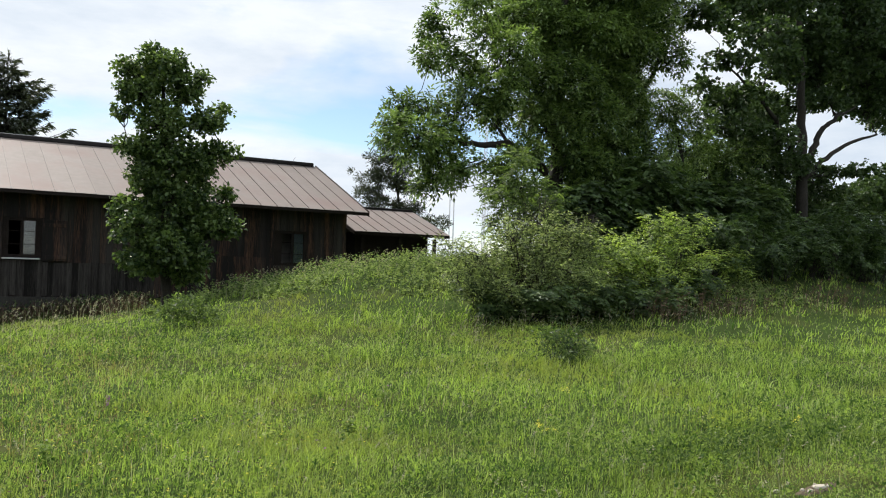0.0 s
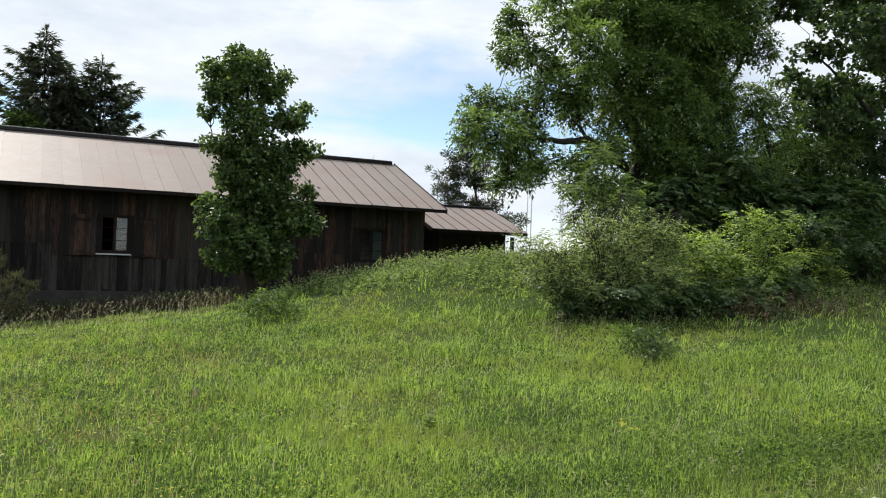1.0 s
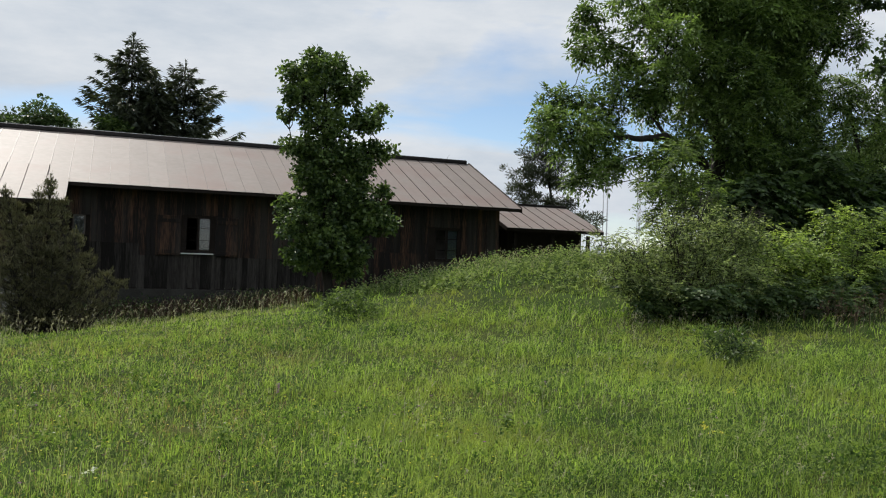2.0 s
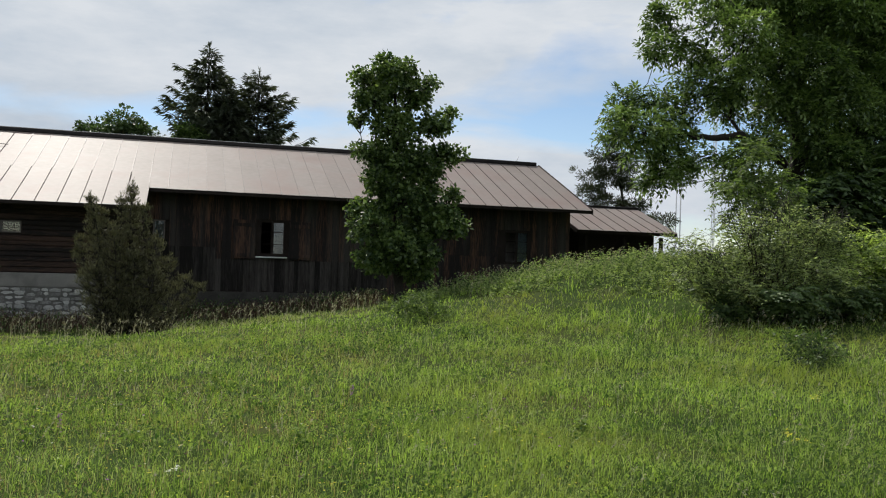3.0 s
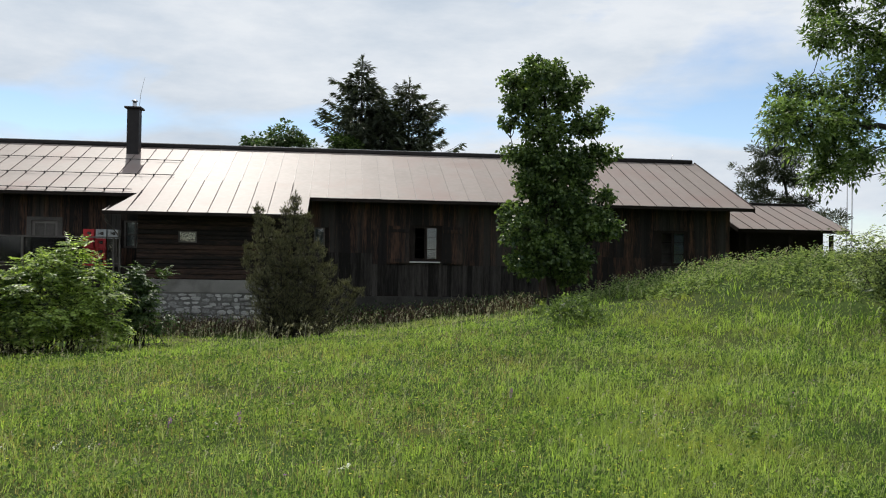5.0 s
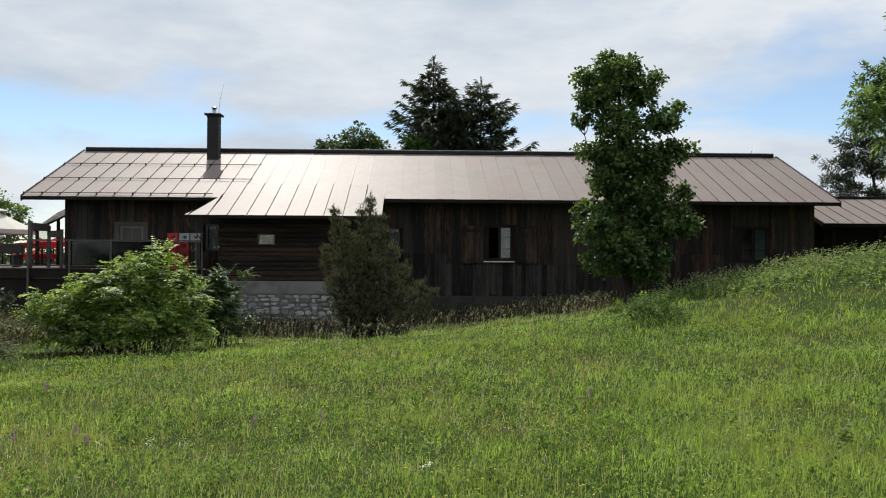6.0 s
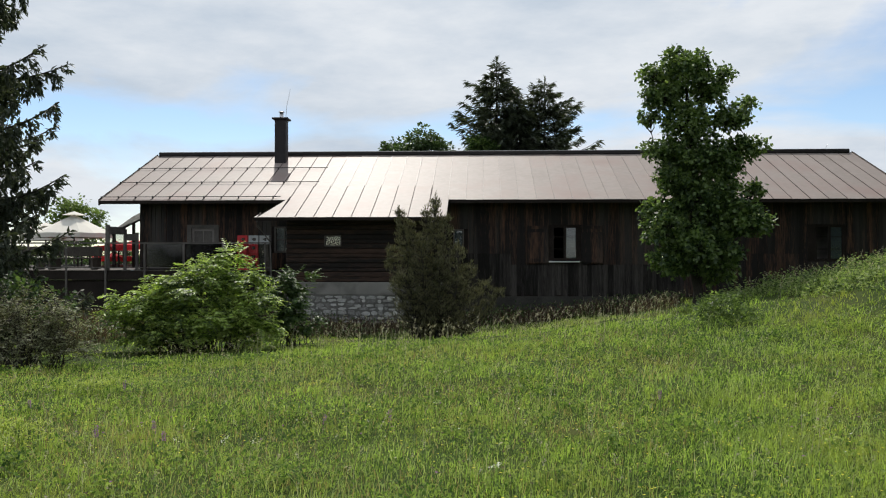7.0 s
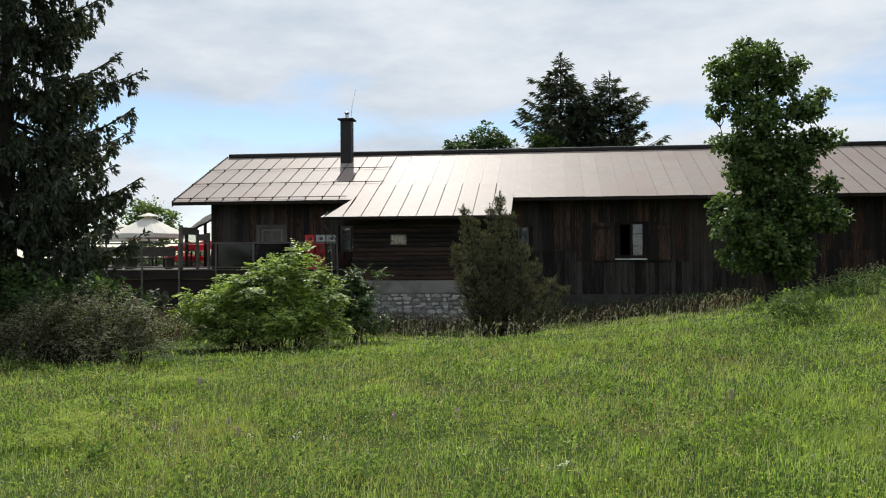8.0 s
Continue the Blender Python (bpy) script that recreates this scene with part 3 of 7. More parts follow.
    tubes.add([(-7.62, A_EAVE_Y + 0.05, A_EAVE_Z - 0.1), (-7.6, A_EAVE_Y + 0.1, A_EAVE_Z - 0.3), (-7.35, 28.9, 2.1), (-7.35, 29.0, 0.2)], [0.04] * 4, 8)
    tubes.ob("downpipe", M["rail"], house, "grey downpipe")


build_annex()


# ---- windows, door, chimney ----
def casement(opening, mat_frame, curtain, label):
    """A window of two casements, with a curtain behind those named in curtain."""
    x0, x1, z0, z1 = opening
    y = WALL_Y
    win = part("window", frame_ring(x0, x1, z0, z1, y + 0.03, y + 0.11, 0.05), mat_frame, house, label)
    mid = (x0 + x1) / 2
    for side, (a, b) in enumerate(((x0 + 0.05, mid - 0.004), (mid + 0.004, x1 - 0.05))):
        part("casement", frame_ring(a, b, z0 + 0.052, z1 - 0.052, y + 0.045, y + 0.085, 0.045), mat_frame, win)
        for k in (1, 2):
            z = z0 + (z1 - z0) * k / 3
            part("glazing_bar", boxes((a + 0.046, b - 0.046, y + 0.05, y + 0.08, z - 0.011, z + 0.011)), mat_frame, win)
        if not side and curtain:
            continue
        pane = part("pane", boxes((a + 0.04, b - 0.04, y + 0.062, y + 0.067, z0 + 0.09, z1 - 0.09)), M["glass"], win)
        pane.visible_shadow = False
        if side in curtain:
            part("curtain", boxes((a, b, y + 0.13, y + 0.14, z0 + 0.03, z1 - 0.03)), M["curtain"], win, "pale drawn curtain, at the east window in place of reflected sky")
    return win


main = casement(WIN_MAIN, M["beam"], (1,), "dark wooden window, one pane open and one with a pale curtain")
part("sill", boxes((2.42, 3.54, WALL_Y - 0.12, WALL_Y + 0.05, 1.40, 1.445), bevel=0.006), M["white"], main, "white window sill")
for a, b in ((1.62, 2.40), (3.60, 4.38)):
    sh = part("shutter", boxes((a, b, WALL_Y - 0.075, WALL_Y - 0.035, 1.36, 2.74), bevel=0.008), M["plank"], main, "open dark wooden shutter")
    for z in (1.42, 2.5):
        part("batten", boxes((a + 0.03, b - 0.03, WALL_Y - 0.10, WALL_Y - 0.077, z, z + 0.12), bevel=0.006), M["plank"], sh)
# the east window's curtain is added, a pale stand-in for reflected sky
casement(WIN_EAST, M["beam"], (1,), "dark wooden window, one pane backed pale for reflected sky")
part("room_lining", boxes((11.5, 13.5, WALL_Y + 1.2, WALL_Y + 1.22, 0.9, 3.2)), M["plaster"], house)
slit = part("window", frame_ring(*WIN_SLIT, WALL_Y + 0.02, WALL_Y + 0.1, 0.05), M["rail"], house, "narrow grey-framed window")
part("pane", boxes((-1.03, -0.73, WALL_Y + 0.055, WALL_Y + 0.06, 2.0, 2.57)), M["glass"], slit).visible_shadow = False
part("curtain", boxes((-1.05, -0.71, WALL_Y + 0.12, WALL_Y + 0.13, 1.97, 2.6)), M["curtain"], slit)
deckwin = part("window", frame_ring(*WIN_DECK, WALL_Y + 0.0, WALL_Y + 0.1, 0.07), M["rail"], house, "grey-framed window beside the terrace")
part("glazing_bar", boxes((-7.37, -7.32, WALL_Y + 0.02, WALL_Y + 0.08, 1.82, 2.65)), M["rail"], deckwin)
part("glazing_bar", boxes((-7.65, -7.372, WALL_Y + 0.02, WALL_Y + 0.08, 2.2, 2.25)), M["rail"], deckwin)
part("glazing_bar", boxes((-7.318, -7.05, WALL_Y + 0.02, WALL_Y + 0.08, 2.2, 2.25)), M["rail"], deckwin)
part("pane", boxes((-7.66, -7.04, WALL_Y + 0.05, WALL_Y + 0.055, 1.8, 2.66)), M["glass"], deckwin).visible_shadow = False
part("curtain", boxes((-7.70, -7.0, WALL_Y + 0.12, WALL_Y + 0.13, 1.77, 2.7)), M["net_curtain"], deckwin)

dx0, dx1, dz0, dz1 = DOOR
door = part("door", boxes((dx0 + 0.1, dx1 - 0.1, WALL_Y + 0.02, WALL_Y + 0.07, dz0, dz1 - 0.1)), M["door"], house, "grey wooden door with a glazed top")
part("door_frame", boxes((dx0 - 0.06, dx0 + 0.1, WALL_Y - 0.05, WALL_Y + 0.12, dz0, dz1 + 0.03), (dx1 - 0.1, dx1 + 0.06, WALL_Y - 0.05, WALL_Y + 0.12, dz0, dz1 + 0.03),
                         (dx0 + 0.1, dx1 - 0.1, WALL_Y - 0.05, WALL_Y + 0.12, dz1 - 0.1, dz1 + 0.03)), M["rail"], door, "weathered light wood frame")
for a, b in ((dx0 + 0.2, dx0 + 0.515), (dx0 + 0.555, dx1 - 0.2)):
    part("door_panel", boxes((a, b, WALL_Y - 0.002, WALL_Y + 0.018, dz1 - 0.62, dz1 - 0.2), bevel=0.008), M["rail"], door)
    part("door_panel", boxes((a, b, WALL_Y - 0.002, WALL_Y + 0.018, dz0 + 0.15, dz1 - 0.72), bevel=0.008), M["door"], door)
part("door_handle", boxes((dx1 - 0.19, dx1 - 0.16, WALL_Y - 0.06, WALL_Y + 0.02, 2.0, 2.02), (dx1 - 0.3, dx1 - 0.16, WALL_Y - 0.07, WALL_Y - 0.05, 2.0, 2.02)), M["steel"], door)

chimney = part("chimney", boxes((-8.57, -8.11, 34.33, 34.8, 3.9, 7.28), bevel=0.015), M["chimney"], house, "dark sheet-clad chimney")
part("cap_plate", boxes((-8.67, -8.01, 34.23, 34.9, 7.27, 7.35), bevel=0.02), M["ridge"], chimney)
part("flashing", boxes((-8.95, -7.75, 34.2, 34.98, 0, 0.03)), M["ridge"], chimney).matrix_basis = Matrix(((1, 0, 0, 0), (0, 1, 0, 0), (0, PITCH, 1, EAVE_Z - PITCH * EAVE_Y - 0.0), (0, 0, 0, 1)))
tubes = Tubes()
tubes.add([(-8.34, 34.57, 7.35), (-8.34, 34.57, 7.58)], [0.08, 0.08], 10)
tubes.ob("flue", M["steel"], chimney, "bright steel flue")
tubes = Tubes()
tubes.add([(-8.34, 34.57, 7.60), (-8.34, 34.57, 7.64)], [0.13, 0.10], 10)
tubes.add([(-8.34, 34.57, 7.57), (-8.34, 34.57, 7.61)], [0.01, 0.01], 5)
tubes.ob("rain_cap", M["steel"], chimney)
tubes = Tubes()
tubes.add([(-8.2, 34.7, 7.3), (-8.15, 34.7, 7.9), (-8.0, 34.7, 8.6)], [0.012, 0.01, 0.006], 5)
tubes.ob("lightning_rod", M["steel"], chimney)
tubes = Tubes()
tubes.add([(14.2, RIDGE_Y, RIDGE_Z + 0.1), (14.22, RIDGE_Y, RIDGE_Z + 0.2), (14.3, RIDGE_Y, RIDGE_Z + 0.32)], [0.012, 0.01, 0.006], 5)
tubes.ob("lightning_rod", M["steel"], roof)


def build_planks():
    """Upright boards on the front wall, broken at the openings."""
    rng = random.Random(11)
    shapes = {}
    for x0, x1 in ((-1.29, WALL_X1), (WALL_X0, -6.83)):
        x = x0
        while x < x1 - 0.02:
            w = min(rng.choice((0.16, 0.19, 0.22, 0.25)), x1 - x)
            hole = next((h for h in OPENINGS if h[0] - 0.02 < x + w and h[1] + 0.02 > x), None)
            top = 3.78
            low = 0.18 + rng.uniform(-0.05, 0.03)
            if x < -6:
                low = 1.15
            spans = [(low, top)] if hole is None else [(low, hole[2] - 0.01), (hole[3] + 0.01, top)]
            if hole is None and x > -6:
                cut = 1.32 + (0.0 if 1 < x < 6 else 0.4)
                spans = [(low, cut), (cut + 0.006, top)]
            for a, b in spans:
                if b - a < 0.1:
                    continue
                bm = bmesh.new()
                d = rng.uniform(0.0, 0.014)
                box(bm, x + 0.004, x + w - 0.004, WALL_Y + 0.008 - d, WALL_Y + 0.037, a, b, bevel=0.004)
                part("plank", bm, M["plank_grey"] if a < 0.5 and -6 < x < 7 else M["plank"], front)
            x += w


build_planks()

# ---- lower outbuilding behind the gable ----
shed = thing("outbuilding", "low dark outbuilding with a brown sheet-metal roof", "shed")
S_EAVE = (32.6, 3.03)
S_RIDGE = (36.2, 4.27)
SX0, SX1 = 15.9, 20.75
part("wall", boxes((16.3, 20.0, 33.3, 38.6, -0.3, 3.0)), M["beam"], shed)
bm = bmesh.new()
prof = [(S_EAVE[0], S_EAVE[1] - 0.03), (S_RIDGE[0], S_RIDGE[1] - 0.03), (39.8, 2.9), (39.8, 2.76), (S_RIDGE[0], S_RIDGE[1] - 0.17), (S_EAVE[0], S_EAVE[1] - 0.17)]
a = [bm.verts.new((SX0, y, z)) for y, z in prof]
b = [bm.verts.new((SX1, y, z)) for y, z in prof]
for ring in (a, b):
    bm.faces.new(ring[:2] + ring[4:])
    bm.faces.new(ring[1:5])
for i in range(6):
    bm.faces.new((a[i], b[i], b[(i + 1) % 6], a[(i + 1) % 6]))
bmesh.ops.recalc_face_normals(bm, faces=bm.faces)
shed_roof = part("roof", bm, M["beam"], shed)
for i in range(8):
    w = (SX1 - SX0) / 8
    sec = [S_RIDGE, (S_EAVE[0] - 0.04, S_EAVE[1] - 0.015)]
    sheet("roof_sheet", sec, SX0 + i * w, SX0 + (i + 1) * w, shed_roof, lift=-0.022)
    seam_strip(sec, SX0 + i * w + (0.012 if i == 0 else 0), shed_roof, lift=-0.022)
part("ridge_board", boxes((SX0, SX1, 36.05, 36.35, 4.2, 4.32), bevel=0.02), M["ridge"], shed_roof)
for x in (16.35, 18.2, 20.0):
    part("post", boxes((x, x + 0.14, 32.75, 32.89, -0.3, 2.8), bevel=0.01), M["beam"], shed)


# ---- terrace ----
DECK_Z, RAIL_Y = 1.12, 29.2
terrace = thing("terrace", "raised wooden terrace with a railing beside the house", "terrace")
deck_floor = part("deck_frame", boxes((-27, -6.9, RAIL_Y + 0.02, 30.85, 0.78, 1.09), (-27, -12.85, 30.85, 48, 0.78, 1.09)), M["beam"], terrace)
part("skirt", boxes((-27, -6.95, RAIL_Y + 0.1, RAIL_Y + 0.14, -1.3, 0.77)), M["beam"], terrace)
for i in range(12):
    y = RAIL_Y + i * 0.138
    part("deck_board", boxes((-27, -6.9, y, y + 0.13, 1.092, DECK_Z), bevel=0.004), M["deck"], terrace)
part("deck_back", boxes((-27, -12.85, RAIL_Y + 1.66, 48, 1.092, DECK_Z - 0.004)), M["deck"], terrace)
railing = part("railing", boxes((-20, -7.45, RAIL_Y - 0.03, RAIL_Y + 0.03, 2.06, 2.11), (-20, -7.45, RAIL_Y - 0.02, RAIL_Y + 0.02, 1.19, 1.23)), M["rail"], terrace, "grey wooden handrail")
for x in (-17.5, -16.1, -14.72, -13.3, -11.9, -10.5, -9.1, -7.6):
    low = 0.25 if x < -11 else 1.1
    part("post", boxes((x - 0.03, x + 0.03, RAIL_Y - 0.09, RAIL_Y - 0.032, low - 1.3, 2.06), bevel=0.006), M["rail"], terrace)
for a, b in ((-11.87, -10.53), (-10.47, -9.13), (-9.07, -7.63)):
    clear = a > -9.5
    part("wind_panel", boxes((a, b, RAIL_Y - 0.006, RAIL_Y + 0.006, 1.24, 2.05)), M["glass" if clear else "smoked"], terrace, "clear glass wind panel" if clear else "smoked glass wind panel").visible_shadow = False

screen = thing("wind_screen", "glazed wooden wind screen at the terrace corner", "screen")
part("post", boxes((-13.36, -13.24, RAIL_Y + 0.04, RAIL_Y + 0.16, DECK_Z, 2.74), bevel=0.01), M["rail"], screen)
part("post", boxes((-13.34, -13.24, 30.7, 30.8, DECK_Z, 2.62), bevel=0.01), M["rail"], screen)
part("post", boxes((-12.9, -12.8, 30.72, 30.82, DECK_Z, 2.5), bevel=0.01), M["rail"], screen)
part("top_board", boxes((-13.35, -13.25, RAIL_Y + 0.16, 30.7, 2.42, 2.68), bevel=0.01), M["rail"], screen)
part("cross_board", boxes((-13.24, -12.9, 30.72, 30.78, 2.2, 2.45), bevel=0.01), M["rail"], screen)
part("pane", boxes((-13.305, -13.295, RAIL_Y + 0.17, 30.69, 1.3, 2.42)), M["glass"], screen).visible_shadow = False

canopy = thing("lean_to_roof", "small shingled lean-to roof behind the house corner", "roof")
SLOPE = 0.48
tilt = Matrix(((1, 0, 0, -16.4), (0, 1, 0, 0), (SLOPE, 0.35, 1, 2.60 - 0.35 * 36.4), (0, 0, 0, 1)))
slab = bmesh.new()
box(slab, 0.02, 2.3, 36.42, 38.8, -0.06, -0.004, m=tilt)
part("roof_deck", slab, M["beam"], canopy)
for k in range(8):
    for i in range(10):
        bm = bmesh.new()
        box(bm, k * 0.28, k * 0.28 + 0.33, 36.4 + i * 0.24, 36.4 + i * 0.24 + 0.23, 0.006 * (7 - k), 0.006 * (7 - k) + 0.018, m=tilt)
        part("shingle", bm, M["slate"], canopy)
for y in (36.5, 38.6):
    part("post", boxes((-16.36, -16.24, y, y + 0.12, DECK_Z - 0.01, 2.58 + 0.35 * (y - 36.4)), bevel=0.01), M["beam"], canopy)
    part("post", boxes((-14.4, -14.28, y, y + 0.12, DECK_Z - 0.01, 3.5 + 0.35 * (y - 36.4)), bevel=0.01), M["beam"], canopy)


def parasol(x, y, half, eave, peak, mat, label, tiers=True):
    ob = thing("parasol", label, "parasol", (x, y, DECK_Z), "parasols on the terrace")
    e, p = eave - DECK_Z, peak - DECK_Z
    bm = bmesh.new()
    apex = bm.verts.new((0, 0, p - (0.16 if tiers else 0)))
    ring, low, mids = [], [], []
    for k in range(16):
        a = 2 * math.pi * (k + 0.5) / 16
        q = 1 / max(abs(math.cos(a)), abs(math.sin(a))) * 0.85 + 0.15
        sag = 0.0 if k % 2 else -0.02
        ring.append(bm.verts.new((math.cos(a) * half * q, math.sin(a) * half * q, e + sag)))
        low.append(bm.verts.new((math.cos(a) * half * q, math.sin(a) * half * q, e - 0.22 + sag)))
        mids.append(bm.verts.new((math.cos(a) * half * q * 0.5, math.sin(a) * half * q * 0.5, (e + p) / 2 - 0.1 + sag)))
    for k in range(16):
        j = (k + 1) % 16
        bm.faces.new((ring[k], ring[j], mids[j], mids[k]))
        bm.faces.new((mids[k], mids[j], apex))
        bm.faces.new((low[k], low[j], ring[j], ring[k]))
    part("canopy", bm, mat, ob, smooth=False)
    if tiers:
        bm = bmesh.new()
        top = bm.verts.new((0, 0, p))
        r = []
        for k in range(8):
            a = 2 * math.pi * (k + 0.5) / 8
            r.append(bm.verts.new((math.cos(a) * half * 0.36, math.sin(a) * half * 0.36, p - 0.2)))
        for k in range(8):
            bm.faces.new((r[k], r[(k + 1) % 8], top))
        part("vent", bm, mat, ob)
    tubes = Tubes()
    tubes.add([(0, 0, 0), (0, 0, p - 0.2)], [0.04, 0.035], 8)
    tubes.ob("pole", M["rail"], ob)
    part("foot", boxes((-0.4, 0.4, -0.4, 0.4, 0.0, 0.09), bevel=0.02), M["mortar"], ob)
    for k in range(8):
        a = 2 * math.pi * (k + 0.5) / 8
        tubes = Tubes()
        tubes.add([(0, 0, p - 0.24), (math.cos(a) * half * 0.95, math.sin(a) * half * 0.95, e - 0.01)], [0.012, 0.01], 4)
        tubes.ob("rib", M["rail"], ob)
    return ob


parasol(-20.8, 42.0, 1.62, 2.8, 3.92, M["canvas"], "large cream canvas parasol with a vented top")
parasol(-23.6, 44.5, 1.6, 2.7, 3.45, M["canvas"], "cream canvas parasol behind a larger one")
parasol(-19.3, 43.5, 0.95, 2.14, 2.45, M["red_canvas"], "open red canvas parasol", tiers=False)
parasol(-17.4, 41.5, 0.9, 2.2, 2.5, M["red_canvas"], "open red canvas parasol", tiers=False)
parasol(-17.2, 38.5, 0.8, 1.62, 1.8, M["red_canvas"], "low red parasol beside the wind screen", tiers=False)


def beer_table(x, y, turn):
    ob = thing("bench_table", "light wooden bench table on the terrace", "table", (x, y, DECK_Z), "tables on the terrace")
    ob.rotation_euler = (0, 0, turn)
    for k in (-0.24, 0.0, 0.24):
        part("board", boxes((-0.9, 0.9, k - 0.115, k + 0.115, 0.72, 0.75), bevel=0.005), M["rail"], ob)
    for a in (-0.65, 0.65):
        for k in (-0.25, 0.25):
            part("leg", boxes((a - 0.03, a + 0.03, k - 0.03, k + 0.03, 0, 0.72)), M["beam"], ob)
    return ob


beer_table(-20.3, 40.2, 0.1)
beer_table(-16.6, 36.5, 0.0)
beer_table(-18.5, 44.8, 0.2)


def crate(x, y, z, turn, mat="crate"):
    label = {"crate": "red plastic bottle crate in a stack", "pale_crate": "pale grey plastic crate on top of a stack", "deck": "dark brown bottle crate in a stack"}[mat]
    ob = thing("bottle_crate", label, "crate", (x, y, z), "stacked bottle crates")
    ob.rotation_euler = (0, 0, turn)
    w, d, h = 0.175, 0.15, 0.33
    part("floor", boxes((-w, w, -d, d, 0, 0.02)), M[mat], ob)
    part("end", boxes((-w, -w + 0.02, -d, d, 0.02, h - 0.02)), M[mat], ob)
    part("end", boxes((w - 0.02, w, -d, d, 0.02, h - 0.02)), M[mat], ob)
    for y0 in (-d, d - 0.02):
        part("side", boxes((-w + 0.02, w - 0.02, y0, y0 + 0.02, 0.02, 0.12), (-w + 0.02, w - 0.02, y0, y0 + 0.02, 0.23, h - 0.02),
                           (-w + 0.02, -w + 0.09, y0, y0 + 0.02, 0.12, 0.23), (w - 0.09, w - 0.02, y0, y0 + 0.02, 0.12, 0.23)), M[mat], ob)
    part("emblem", boxes((-0.05, 0.05, -d - 0.004, -d - 0.001, 0.15, 0.2)), M["rail"], ob, "plain pale emblem")
    return ob


for i in range(4):
    crate(-8.62 + 0.02 * math.sin(i * 2), 30.0, DECK_Z + i * 0.312, 0.05 * math.sin(i * 5))
for i in range(4):
    crate(-8.24 + 0.02 * math.sin(i * 3), 30.05, DECK_Z + i * 0.312, 0.06 * math.sin(i * 4 + 1), "crate" if i < 3 else "pale_crate")
for i in range(4):
    crate(-7.86 + 0.02 * math.sin(i * 2 + 1), 30.1, DECK_Z + i * 0.312, 0.05 * math.sin(i * 3 + 1), "deck" if i < 3 else "pale_crate")


def bench(x, y, turn):
    ob = thing("terrace_bench", "dark wooden bench with a backrest on the terrace", "bench", (x, y, DECK_Z), "benches on the terrace")
    ob.rotation_euler = (0, 0, turn)
    part("seat", boxes((-0.9, 0.9, -0.22, 0.22, 0.40, 0.45), bevel=0.008), M["deck"], ob)
    part("backrest", boxes((-0.9, 0.9, 0.19, 0.23, 0.5, 0.86), bevel=0.008), M["deck"], ob)
    for k in (-0.8, 0.8):
        part("leg", boxes((k - 0.04, k + 0.04, -0.2, 0.2, 0, 0.40)), M["deck"], ob)
        part("upright", boxes((k - 0.03, k + 0.03, 0.231, 0.27, 0, 0.86)), M["deck"], ob)
    return ob


for x, y, turn in ((-15.2, 30.6, 0.0), (-17.3, 30.7, 0.02), (-19.4, 30.7, 0.0), (-16.2, 33.0, 0.05), (-18.6, 33.2, 0.0)):
    bench(x, y, turn)


# ---- plants ----
def rand_dirs(rng, n):
    return unit(rng.normal(size=(n, 3)))


def branch_path(rng, a, b, n=5, wob=0.12, lift=0.0):
    a, b = np.array(a, float), np.array(b, float)
    d = np.linalg.norm(b - a)
    pts = [a + (b - a) * k / n + rng.normal(size=3) * wob * d * 0.25 * math.sin(math.pi * k / n) for k in range(n + 1)]
    for k, p in enumerate(pts):
        p[2] += lift * d * math.sin(math.pi * k / n)
    return pts


